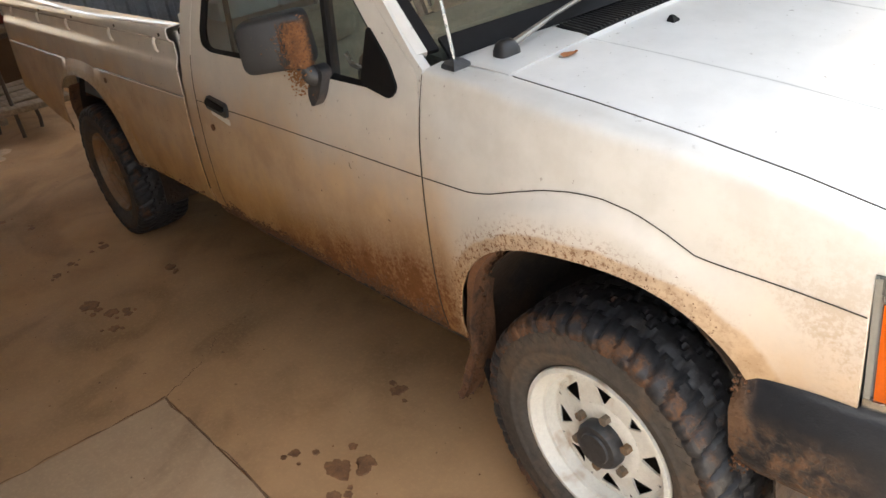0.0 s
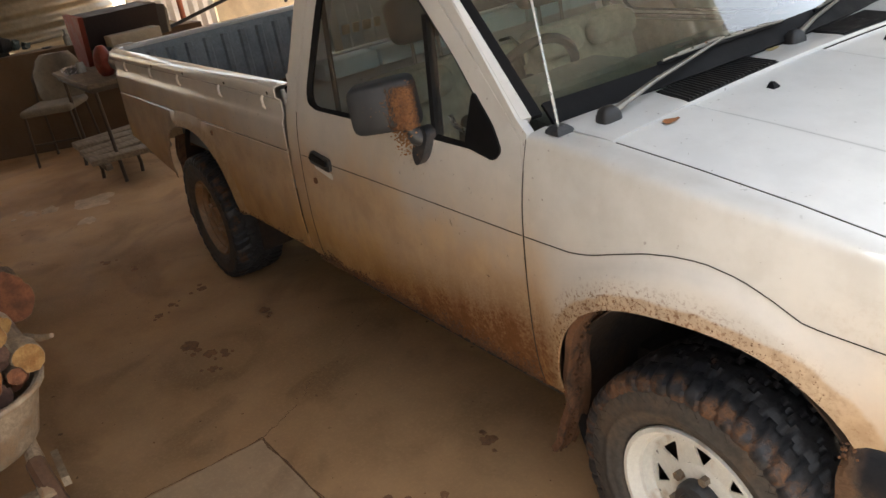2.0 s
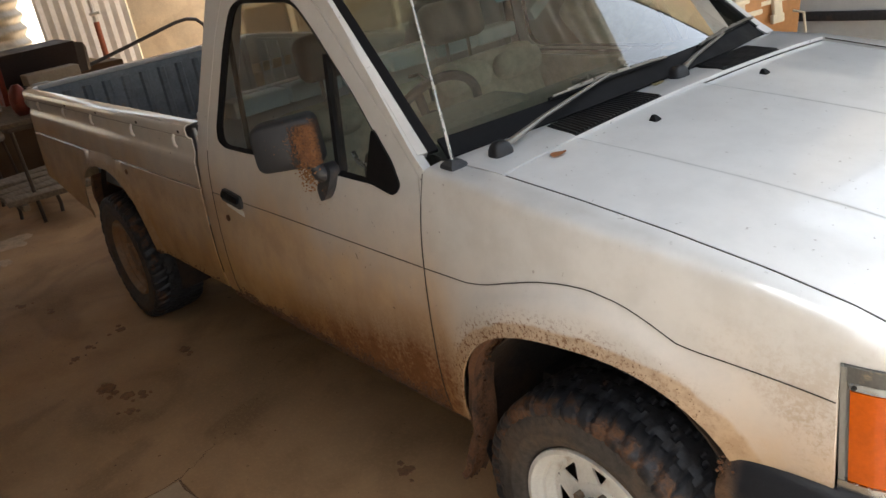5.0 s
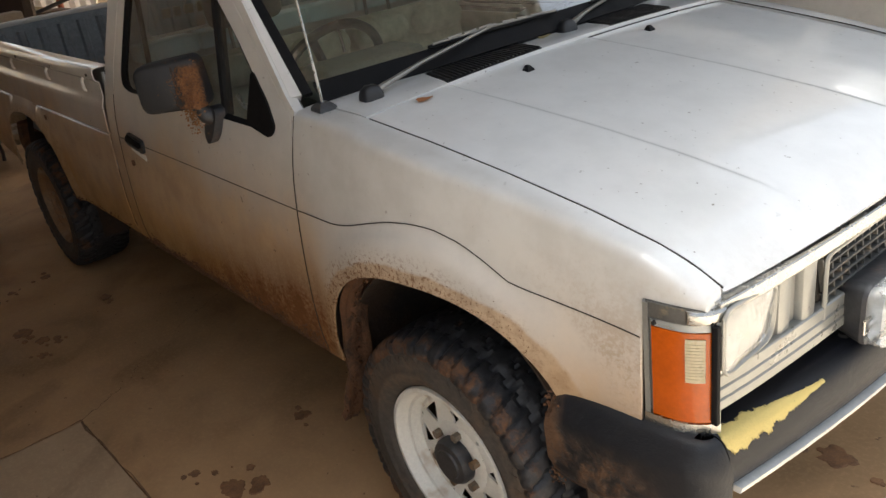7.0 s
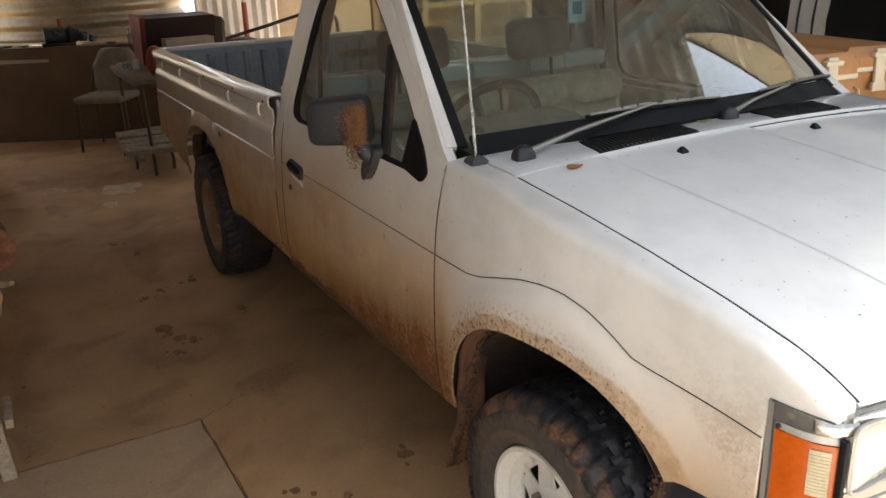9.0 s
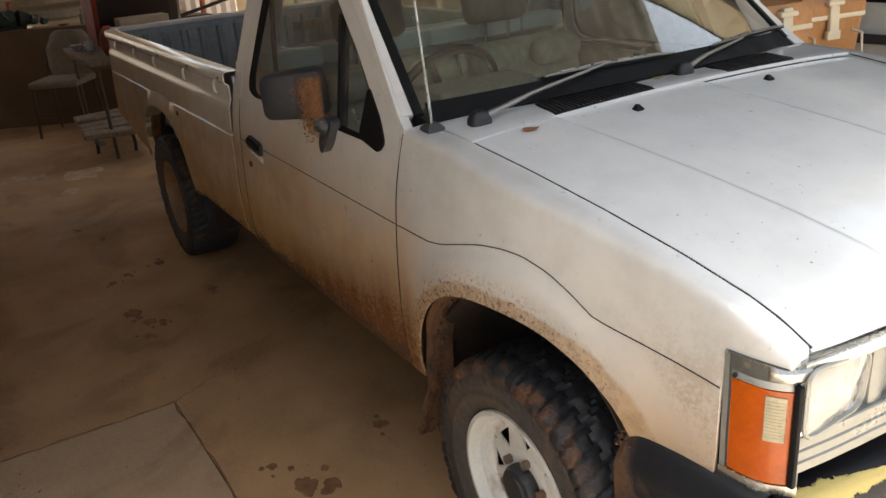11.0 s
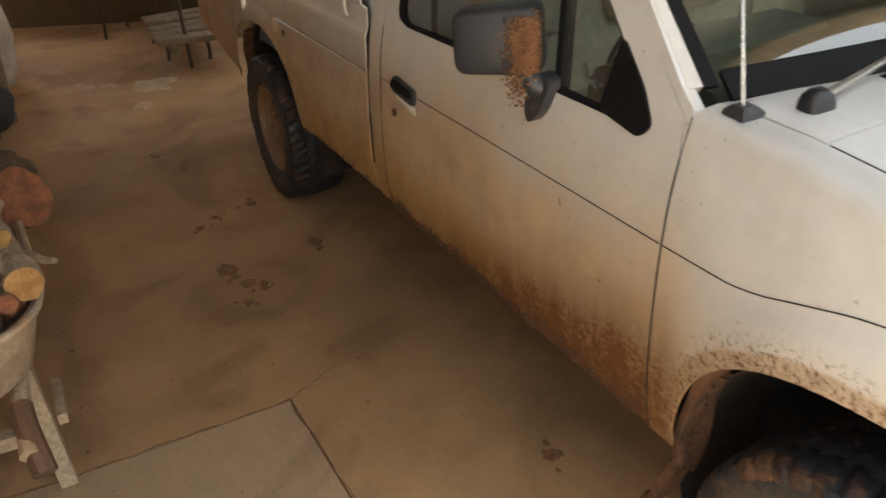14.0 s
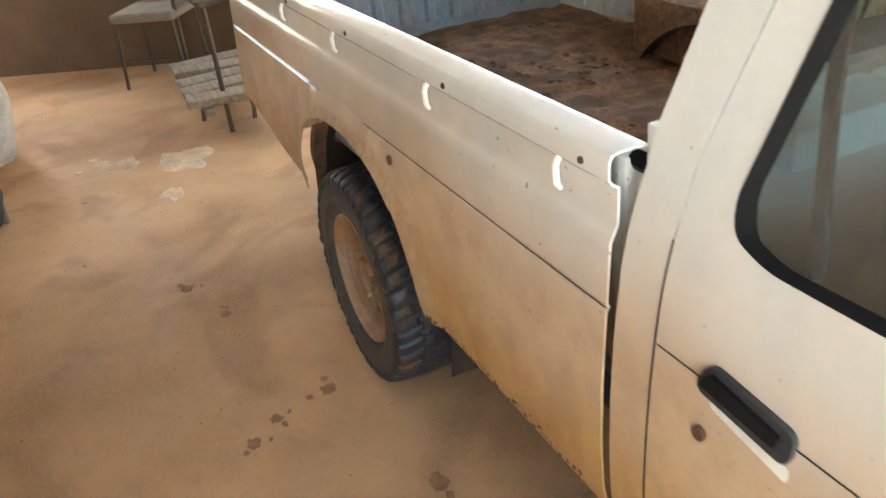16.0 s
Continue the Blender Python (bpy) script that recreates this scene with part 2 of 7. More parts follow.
def mirror_mud():
    g = Graph("black plastic caked with red mud on one side")
    p = g.pos()
    x, y, z = g.xyz(p)
    u = g.math("ADD", g.math("MULTIPLY", g.math("ADD", x, 0.845), -0.655), g.math("MULTIPLY", g.math("ADD", y, 0.800), -0.755))
    run, f = g.noise(p, 62, 6, 0.7, (1, 1, 0.35)), g.noise(p, 170, 4, 0.7)
    patch = g.math("ADD", g.math("MULTIPLY", g.math("SUBTRACT", run, 0.5), 0.16), g.math("SUBTRACT", 0.066, u))
    k = g.math("MULTIPLY", g.ramp(patch, -0.008, 0.012), g.ramp(f, 0.36, 0.50, 0.35, 1.0))
    k = g.math("MULTIPLY", k, g.ramp(z, 1.205, 1.185))
    k = g.math("MULTIPLY", k, g.ramp(u, 0.000, 0.010))
    col = g.mix(k, g.mix(run, (0.016, 0.017, 0.020), (0.034, 0.035, 0.038)), g.mix(f, (0.16, 0.070, 0.030), (0.36, 0.165, 0.070)))
    g.bump(g.math("ADD", g.math("MULTIPLY", k, f), g.math("MULTIPLY", run, g.math("MULTIPLY", k, 0.8))), 1.0, 0.008)
    return g.done(col, g.math("ADD", 0.5, g.math("MULTIPLY", k, 0.42)), 0.0, 0.4)


MIRROR_MUD = mirror_mud()


def tread_rubber():
    g = Graph("tyre rubber with mud on the shoulders")
    p = g.pos()
    x, y, z = g.xyz(p)
    n, f = g.noise(p, 13, 6, 0.7), g.noise(p, 80, 4, 0.7)
    out = g.math("ABSOLUTE", y)
    band = g.math("MULTIPLY", g.ramp(out, 0.770, 0.806), g.ramp(out, 0.838, 0.818, 0.45, 1.0))
    k = g.ramp(g.math("ADD", n, g.math("MULTIPLY", band, 0.14)), 0.60, 0.74)
    k = g.math("MULTIPLY", k, g.ramp(f, 0.32, 0.55, 0.45, 1.0))
    col = g.mix(k, g.mix(g.ramp(f, 0.3, 0.7), (0.013, 0.013, 0.015), (0.030, 0.030, 0.033)), g.mix(f, (0.075, 0.036, 0.019), (0.16, 0.080, 0.040)))
    g.bump(g.math("ADD", g.math("MULTIPLY", k, f), g.math("MULTIPLY", f, 0.35)), 0.5, 0.006)
    return g.done(col, g.math("ADD", 0.50, g.math("MULTIPLY", k, 0.42)), 0.0, 0.4)


TYRE = tread_rubber()
TYRE_SIDE = mudded("dusty tyre sidewall", (0.060, 0.052, 0.045), 0.75, (0.12, 0.080, 0.050), 0.40, 0.70, 7.0, 0.0, 0.8)
RIM = mudded("white painted steel rim", (0.72, 0.71, 0.66), 0.35, (0.34, 0.22, 0.12), 0.52, 0.72, 14.0, 0.0, 0.6, None, 0.06)
RIM_REAR = mudded("rim under brown mud", (0.32, 0.22, 0.14), 0.6, (0.28, 0.14, 0.06), 0.36, 0.6, 7.0, 0.0, 0.9)
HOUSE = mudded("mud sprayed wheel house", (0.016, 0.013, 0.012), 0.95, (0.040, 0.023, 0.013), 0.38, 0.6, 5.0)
FLAP = mudded("mud caked rubber flap", (0.05, 0.030, 0.020), 0.9, (0.15, 0.070, 0.034), 0.30, 0.55, 16.0)
DARK = simple("dark underbody", (0.02, 0.018, 0.016), 0.9)
RUBBER = simple("black window rubber", (0.009, 0.009, 0.010), 0.62, var=0.2, bump=0.05, spec=0.15)
LINE = simple("dark panel line", (0.035, 0.028, 0.022), 0.8, var=0.1, bump=0.0)
CHROME = simple("dull chrome trim", (0.52, 0.51, 0.48), 0.25, 0.9, 0.15, 20, 0.05)
SILVER = simple("silver grey plastic", (0.31, 0.31, 0.29), 0.36, 0.45, 0.12, 12, 0.04, dust=0.05)
GRILLE = simple("dark grille plastic", (0.085, 0.083, 0.078), 0.5, 0.0, 0.3, 30, 0.05, dust=0.2)
STEEL = simple("grey metal", (0.30, 0.28, 0.25), 0.45, 0.8, 0.25, 20, 0.1)
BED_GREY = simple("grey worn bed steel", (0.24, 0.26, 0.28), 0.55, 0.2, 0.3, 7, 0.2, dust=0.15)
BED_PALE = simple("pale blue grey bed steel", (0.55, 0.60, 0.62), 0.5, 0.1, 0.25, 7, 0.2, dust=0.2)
BED_FLOOR = simple("rusty muddy bed floor", (0.25, 0.135, 0.07), 0.85, 0.0, 0.7, 5, 0.8, 0.02)
CABIN_BLUE = simple("pale blue painted cab panel", (0.64, 0.78, 0.80), 0.4, 0.0, 0.1, 8, 0.05)
SEAT = simple("dusty beige seat cloth", (0.39, 0.34, 0.26), 0.9, 0.0, 0.3, 25, 0.4, 0.003)
SEAT_DARK = simple("dark brown vinyl", (0.10, 0.085, 0.07), 0.55, 0.0, 0.25, 15, 0.15)
DASH = simple("dusty grey dashboard plastic", (0.13, 0.13, 0.11), 0.7, 0.0, 0.3, 9, 0.1, dust=0.2)
GLASS_SCREEN = glass("greenish windscreen glass", (0.70, 0.83, 0.74), 0.02, 0.03, 3.8)
# film is part dust, part a pale veil painted in for reflected sky
GLASS_SIDE = glass("side window glass", (0.88, 0.91, 0.88), 0.03, 0.13, 1.2, (0.55, 0.52, 0.46))
MIRROR_GLASS = simple("mirror glass", (0.85, 0.86, 0.87), 0.03, 1.0, 0.02, 4, 0.0)
# white haze mixed into the clear glass paints the bright sky reflection
LAMP_GLASS = glass("headlamp glass", (0.95, 0.96, 0.96), 0.04, 0.40, 2.2, (0.86, 0.88, 0.88))
REFLECTOR = simple("bright lamp reflector", (0.88, 0.89, 0.88), 0.16, 1.0, 0.04, 8, 0.05, 0.002)
ORANGE = simple("orange indicator plastic", (0.46, 0.085, 0.003), 0.12, 0.0, 0.2, 12, 0.1, 0.002)
CREAM = simple("clear ribbed marker plastic", (0.46, 0.40, 0.27), 0.3, 0.0, 0.15, 30, 0.1)
YELLOW = mudded("worn yellow paint", (0.56, 0.44, 0.15), 0.6, (0.05, 0.05, 0.045), 0.66, 0.70, 50.0, 0.0, 1.0, None, 0.1)
WHITE_TRIM = simple("white painted lip", (0.72, 0.71, 0.67), 0.45, 0.0, 0.15, 12, 0.1)
MUD = simple("red mud clods", (0.145, 0.068, 0.031), 0.95, 0.0, 0.4, 30, 0.8, 0.01)
FLOOR = concrete("dusty brown concrete", (0.51, 0.312, 0.158))
SLAB = concrete("greyer concrete slab", (0.52, 0.365, 0.225))
WET = simple("damp muddy stain", (0.28, 0.14, 0.065), 0.75, 0.0, 0.45, 25, 0.5, 0.004)
GAP = simple("dark joint dirt", (0.22, 0.125, 0.068), 0.95, 0.0, 0.4, 30, 0.4)


# ---- mesh helpers ----
def finish(name, bm, mat, angle=32.0):
    me = bpy.data.meshes.new(name)
    bm.normal_update()
    bm.to_mesh(me)
    bm.free()
    for p in me.polygons:
        p.use_smooth = True
    me.set_sharp_from_angle(angle=radians(angle))
    me.materials.append(mat)
    return me


def thicken(bm, t):
    """Gives an open sheet a thickness t behind its normals (in front of them where t is negative)."""
    bm.normal_update()
    front = list(bm.faces)
    rim = [e for e in bm.edges if len(e.link_faces) == 1]
    back = {v: bm.verts.new(v.co - v.normal * t) for v in list(bm.verts)}
    ends = []
    for e in rim:
        f = e.link_faces[0]
        a, b = e.verts
        vs = list(f.verts)
        if vs[(vs.index(a) + 1) % len(vs)] is not b:
            a, b = b, a
        ends.append((b, a))
    for f in front:
        bm.faces.new([back[v] for v in reversed(f.verts)])
    for a, b in ends:
        bm.faces.new((a, b, back[b], back[a]))
    return bm


def part(name, bm, mat, parent=None, label="", thick=0.0, angle=32.0):
    if thick:
        thicken(bm, thick)
    ob = new(name, finish(name, bm, mat, angle))
    if parent is not None:
        ob.parent = parent
    if label:
        ob["label"] = label
    return ob


def empty(name, label, category, group="", loc=(0, 0, 0), kind=""):
    ob = new(name)
    ob.location = loc
    ob.empty_display_size = 0.1
    return tagged(ob, label, category, group, kind)


def lerp(a, b, t):
    return a + (b - a) * t


def smooth(t):
    t = max(0.0, min(1.0, t))
    return t * t * (3 - 2 * t)


def interp(x, pts):
    if x <= pts[0][0]:
        return pts[0][1]
    for (a, b), (c, d) in zip(pts, pts[1:]):
        if x <= c:
            return lerp(b, d, (x - a) / (c - a))
    return pts[-1][1]


def span(a, b, n):
    return [a + (b - a) * i / n for i in range(n + 1)]


def sheet(rows, closed=False, bm=None, flip=False):
    """Quads over rows of points of equal length."""
    bm = bm or bmesh.new()
    vs = [[bm.verts.new(p) for p in r] for r in rows]
    for a, b in zip(vs, vs[1:]):
        n = len(a)
        for i in range(n if closed else n - 1):
            j = (i + 1) % n
            q = (a[i], a[j], b[j], b[i])
            bm.faces.new(q[::-1] if flip else q)
    return bm


def loft(rings, bm=None, cap=True):
    bm = bm or bmesh.new()
    vs = [[bm.verts.new(p) for p in r] for r in rings]
    for a, b in zip(vs, vs[1:]):
        n = len(a)
        for i in range(n):
            bm.faces.new((a[i], a[(i + 1) % n], b[(i + 1) % n], b[i]))
    if cap:
        bm.faces.new(vs[0][::-1])
        bm.faces.new(vs[-1])
    bmesh.ops.recalc_face_normals(bm, faces=bm.faces)
    return bm


def box(bm, c, s, bevel=0.0, m=None, seg=2):
    """A bevelled block with centre c and size s, turned by m."""
    r = bmesh.ops.create_cube(bm, size=1.0, matrix=Matrix.Diagonal((*s, 1)))
    vs = r["verts"]
    if bevel:
        es = list({e for v in vs for e in v.link_edges})
        out = bmesh.ops.bevel(bm, geom=es, offset=bevel, segments=seg, affect="EDGES", profile=0.5)
        vs = list({v for f in out["faces"] for v in f.verts} | {v for v in vs if v.is_valid})
    bmesh.ops.transform(bm, matrix=Matrix.Translation(c) @ (m or Matrix()), verts=vs)
    return bm


def blk(c, s, bevel=0.0, m=None, seg=2):
    return box(bmesh.new(), c, s, bevel, m, seg)


def tube(pts, r, n=8, bm=None, cap=True):
    """A round bar along points; r may be a list."""
    pts = [Vector(p) for p in pts]
    rs = r if isinstance(r, (list, tuple)) else [r] * len(pts)
    rings, up = [], None
    for i, p in enumerate(pts):
        d = (pts[min(i + 1, len(pts) - 1)] - pts[max(i - 1, 0)]).normalized()
        if up is None:
            up = d.orthogonal().normalized()
        up = (up - d * up.dot(d)).normalized()
        w = d.cross(up)
        rings.append([p + (up * math.cos(a) + w * math.sin(a)) * rs[i] for a in (2 * math.pi * k / n for k in range(n))])
    return loft(rings, bm, cap)


def revolve(profile, n, centre, side=-1.0, bm=None, a0=0.0):
    """A profile of (radius, outward offset) turned about the y axis through centre."""
    bm = bm or bmesh.new()
    rows = []
    for r, o in profile:
        rows.append([(centre[0] + r * math.cos(a0 + 2 * math.pi * k / n), centre[1] + side * o, centre[2] + r * math.sin(a0 + 2 * math.pi * k / n)) for k in range(n)])
    sheet(rows, True, bm)
    bmesh.ops.recalc_face_normals(bm, faces=bm.faces)
    return bm


def star(poly, c, n, more=()):
    """Where rays from c at n even angles, and towards more points, leave the polygon."""
    out = []
    angles = sorted(set([round(2 * math.pi * k / n, 6) for k in range(n)] + [round(math.atan2(z - c[1], x - c[0]) % (2 * math.pi), 6) for x, z in more]))
    for a in angles:
        dx, dz = math.cos(a), math.sin(a)
        best = None
        for (x0, z0), (x1, z1) in zip(poly, poly[1:] + poly[:1]):
            ex, ez = x1 - x0, z1 - z0
            det = dx * -ez + ex * dz
            if abs(det) < 1e-12:
                continue
            s = ((x0 - c[0]) * -ez + ex * (z0 - c[1])) / det
            u = (dx * (z0 - c[1]) - dz * (x0 - c[0])) / det
            if s > 0 and -1e-9 <= u <= 1 + 1e-9 and (best is None or s > best):
                best = s
        out.append((c[0] + dx * best, c[1] + dz * best))
    return out


def round_poly(poly, r, n=5):
    out = []
    for i, p in enumerate(poly):
        p, a, b = Vector(p), Vector(poly[i - 1]), Vector(poly[(i + 1) % len(poly)])
        u, v = (a - p), (b - p)
        k = min(r, u.length * 0.45, v.length * 0.45)
        s, e = p + u.normalized() * k, p + v.normalized() * k
        for j in range(n + 1):
            t = j / n
            q = s * (1 - t) ** 2 + p * 2 * t * (1 - t) + e * t * t
            out.append((q.x, q.y))
    return out


def clod(c, r, seed, flat=0.6, sub=1):
    """A rough lump."""
    bm = bmesh.new()
    bmesh.ops.create_icosphere(bm, subdivisions=sub, radius=1.0)
    for v in bm.verts:
        k = 0.75 + 0.5 * noise.noise(v.co * 1.7 + Vector((seed, seed * 0.7, 0)))
        v.co = Vector((c[0] + v.co.x * r * k, c[1] + v.co.y * r * k, c[2] + v.co.z * r * k * flat))
    return bm


def join(bms):
    out = bmesh.new()
    for b in bms:
        me = bpy.data.meshes.new("tmp")
        b.to_mesh(me)
        b.free()
        out.from_mesh(me)
        bpy.data.meshes.remove(me)
    return out


# ---- the place: ground, floor, shed ----
bm = bmesh.new()
sheet([[(x, y, -0.06) for x in (-400, -60, -20, 3.2, 20, 60, 400)] for y in (-400, -60, -6, 6, 60, 400)], bm=bm, flip=True)
tagged(part("ground", bm, concrete("pale dry earth", (0.52, 0.43, 0.33))), "pale dry reddish earth round the open shed", "ground", kind="structure")


def slab_piece(name, poly, mat, label, z=0.0, t=0.05):
    b = bmesh.new()
    loft([[(x, y, z - t) for x, y in poly], [(x, y, z) for x, y in poly]], b)
    return tagged(part(name, b, mat), label, "floor", kind="structure")


JX, JY = -1.497, -1.280
slab_piece("floor", [(-9.0, -4.6), (JX - 0.0045, -4.6), (JX - 0.0045, JY + 0.0045), (JX + 1.1, JY + 0.0255), (0.62, JY + 0.0355), (0.62, 5.2), (-9.0, 5.2)], FLOOR, "dusty brown concrete floor with mud spots")
slab_piece("floor_slab", [(JX, -4.6), (0.62, -4.6), (0.62, JY + 0.031), (JX + 1.1, JY + 0.020), (JX, JY)], SLAB, "greyer concrete slab with an open joint round it", 0.001)
# front of the floor, with the daylight from the opening put into a paler colour
slab_piece("floor_apron", [(0.62, -4.6), (3.4, -4.6), (3.4, 5.2), (0.62, 5.2)], concrete("dusty concrete lightened for daylight", (0.70, 0.59, 0.47), (0.42, 0.29, 0.19)), "dusty concrete apron lightened for the daylight in front of the shed", 0.0005)
slab_piece("floor_joint", [(JX - 0.05, -4.6), (0.60, -4.6), (0.60, JY + 0.12), (JX - 0.05, JY + 0.05)], GAP, "dirt in the joint between the floor slabs", -0.012, 0.03)


def crack(pts, w, seed):
    rnd = random.Random(seed)
    fine = []
    for a, b in zip(pts, pts[1:]):
        for k in range(8):
            t = k / 8
            fine.append((lerp(a[0], b[0], t) + rnd.uniform(-1, 1) * 0.009, lerp(a[1], b[1], t) + rnd.uniform(-1, 1) * 0.009))
    fine.append(pts[-1])
    rows = [[], []]
    for i, p in enumerate(fine):
        d = Vector(fine[min(i + 1, len(fine) - 1)]) - Vector(fine[max(i - 1, 0)])
        nrm = Vector((-d.y, d.x)).normalized() * w * rnd.uniform(0.3, 1.0)
        rows[0].append((p[0] + nrm.x, p[1] + nrm.y, 0.0022))
        rows[1].append((p[0] - nrm.x, p[1] - nrm.y, 0.0022))
    return sheet(rows, flip=True)


tagged(part("floor_crack", join([crack([(JX, JY), (-1.56, -1.17), (-1.60, -1.10)], 0.0024, 3), crack([(-1.63, -1.06), (-1.70, -0.99), (-1.76, -0.90)], 0.0012, 5), crack([(-1.84, -0.78), (-1.90, -0.70), (-2.06, -0.40)], 0.0010, 7)]), GAP), "dark broken crack that runs across the concrete floor", "crack", kind="structure")
tagged(part("floor_crack", join([crack([(JX, JY), (JX + 0.5, JY + 0.012), (JX + 1.1, JY + 0.022), (0.58, JY + 0.032)], 0.0042, 12), crack([(JX - 0.003, JY), (JX - 0.003, -1.8), (JX - 0.003, -2.4), (JX - 0.003, -3.4)], 0.0042, 14)]), GAP), "crumbled brown edge of the floor joint", "crack", kind="structure")


def splat(name, x, y, r, seed, mat, label, cat="mud"):
    rnd = random.Random(seed)
    for k in range(3):
        a, d = rnd.uniform(0, 6.28), (0.0, 1.15, 1.5)[k] * r
        cx, cy, q = x + math.cos(a) * d * 1.2, y + math.sin(a) * d, r * (0.72, 0.34, 0.24)[k] * rnd.uniform(0.8, 1.15)
        ring = []
        for i in range(36):
            t = 2 * math.pi * i / 36
            e = q * (0.9 + 0.45 * noise.noise(Vector((math.cos(t) * 1.5 + seed, math.sin(t) * 1.5, k))) + 0.18 * noise.noise(Vector((math.cos(t) * 4, math.sin(t) * 4 + seed, k))))
            ring.append((cx + 1.25 * math.cos(t) * e, cy + math.sin(t) * e))
        b = bmesh.new()
        loft([[(p, s, -0.001) for p, s in ring], [(lerp(p, cx, 0.12), lerp(s, cy, 0.12), 0.0026 + 0.0006 * k) for p, s in ring]], b)
        tagged(part(name, b, mat), label, cat, "mud spots on the floor")


for i, (x, y, r) in enumerate([(-2.42, -1.235, 0.055), (-2.27, -1.195, 0.05), (-2.20, -1.15, 0.03), (-2.13, -1.235, 0.03), (-2.86, -1.245, 0.032), (-2.93, -1.16, 0.028), (-3.87, -1.25, 0.035), (-3.6, -1.16, 0.03),
                                (-0.90, -1.12, 0.03), (-0.745, -1.07, 0.06), (-0.70, -1.00, 0.05), (-0.66, -1.14, 0.035), (-0.99, -1.55, 0.03), (-0.895, -0.735, 0.035), (0.46, 0.14, 0.07), (0.62, 0.35, 0.06), (-2.98, -0.985, 0.04), (-2.45, -0.86, 0.04)]):
    splat("mud_spot", x, y, r, 40 + i, WET, "dark damp mud print on the concrete floor")
splat("lime_patch", -5.30, -1.02, 0.26, 91, simple("spilt pale lime", (0.62, 0.45, 0.29), 0.9, 0, 0.35, 9, 0.3), "pale spilt patch on the concrete floor", "stain")
splat("lime_patch", -5.52, -1.42, 0.08, 92, simple("spilt pale lime dust", (0.62, 0.45, 0.29), 0.9, 0, 0.35, 9, 0.3), "small pale spilt patch on the concrete floor", "stain")

# crumbs scattered over the floor
rnd = random.Random(8)
b = bmesh.new()
verts, faces = [], []
for i in range(760):
    x, y = rnd.uniform(-5, 0.6), rnd.uniform(-2.3, -0.6)
    if i < 520:
        x, y = rnd.gauss(-1.27, 0.045), rnd.gauss(-2.03, 0.08)
    r = rnd.uniform(0.0015, 0.005)
    k = len(verts)
    verts += [(x + r, y, 0.0), (x - r * 0.6, y + r * 0.8, 0.0), (x - r * 0.5, y - r, 0.0), (x, y, r)]
    faces += [(k, k + 1, k + 3), (k + 1, k + 2, k + 3), (k + 2, k, k + 3)]
me = bpy.data.meshes.new("crumbs")
me.from_pydata(verts, [], faces)
me.materials.append(WET)
tagged(new("floor_crumbs", me), "loose dark crumbs of bark and mud on the floor", "debris", kind="stuff")

# corrugated roof on purlins
CORR = simple("weathered corrugated steel", (0.30, 0.29, 0.27), 0.45, 0.6, 0.3, 3, 0.1)
CORR_WHITE = simple("white corrugated steel", (0.84, 0.84, 0.81), 0.45, 0.1, 0.15, 2, 0.1)


def corrugated(x0, x1, y0, y1, z, pitch, amp, along="x", n=4):
    """A corrugated sheet in a level plane."""
    k = int((y1 - y0) / pitch * 6)
    rows = []
    for x in span(x0, x1, n):
        rows.append([(x, lerp(y0, y1, i / k), z + amp * math.sin(2 * math.pi * i / 6)) for i in range(k + 1)])
    return sheet(rows)


side_roof = empty("side_roof", "dark corrugated roof over the neighbouring bay", "roof", kind="structure")
part("roof_sheet", corrugated(-4.4, -0.66, 2.0, 5.9, 3.0, 0.20, 0.02), CORR, side_roof, thick=0.004)
b = bmesh.new()
loft([[(-0.70, 2.0, z), (-0.665, 2.0, z), (-0.665, 5.9, z), (-1.75, 5.9, z), (-1.35, 4.0, z)] for z in (2.945, 2.96)], b)
part("eaves_board", b, simple("pale beige eaves board", (0.62, 0.52, 0.36), 0.8, 0, 0.25, 3, 0.2, stretch=(1, 6, 1)), side_roof, "pale beige board under the roof edge")
part("fascia", blk((-0.655, 3.95, 2.95), (0.02, 3.9, 0.07), 0.003), LINE, side_roof)
tagged(part("wall_bay", blk((-4.35, 4.02, 1.45), (0.12, 3.6, 2.9), 0.0), wood("dark old boards", (0.10, 0.070, 0.045), (0.055, 0.038, 0.026), (6, 6, 1))), "dark boarded wall of the neighbouring bay", "wall", kind="structure")
tagged(part("wall_left", blk((-2.55, 5.85, 1.45), (3.8, 0.15, 2.9), 0.0), concrete("dark old plaster", (0.22, 0.18, 0.14))), "dim plastered wall of the neighbouring bay", "wall", kind="structure")
roof = empty("roof", "weathered corrugated steel roof on timber purlins", "roof", kind="structure")
part("roof_sheet", corrugated(-9.3, 0.18, -4.7, 1.98, 2.95, 0.20, 0.02), CORR, roof, thick=0.004)
for x in (-9.2, -8.3, -7.0, -5.4, -3.8, -2.2, -0.8, 0.10):
    part("purlin", blk((x, -1.36, 2.86), (0.07, 6.6, 0.12), 0.005), wood("old roof timber", (0.24, 0.17, 0.10), (0.13, 0.09, 0.055), (9, 1, 9)), roof)
# plain wall outside the view, added to cut the light from the near side
tagged(part("light_block_wall", blk((-3.7, -2.66, 1.45), (9.0, 0.12, 2.9), 0.0), concrete("old plaster wall", (0.33, 0.25, 0.17))), "plain plastered wall added out of view to block side light", "wall", kind="structure")

# low wall at the back of the shed with earth behind it
WALLM = concrete("brown plastered low wall", (0.17, 0.115, 0.072))


def wx(y):
    return -7.72 + 0.55 * (y + 1.2)


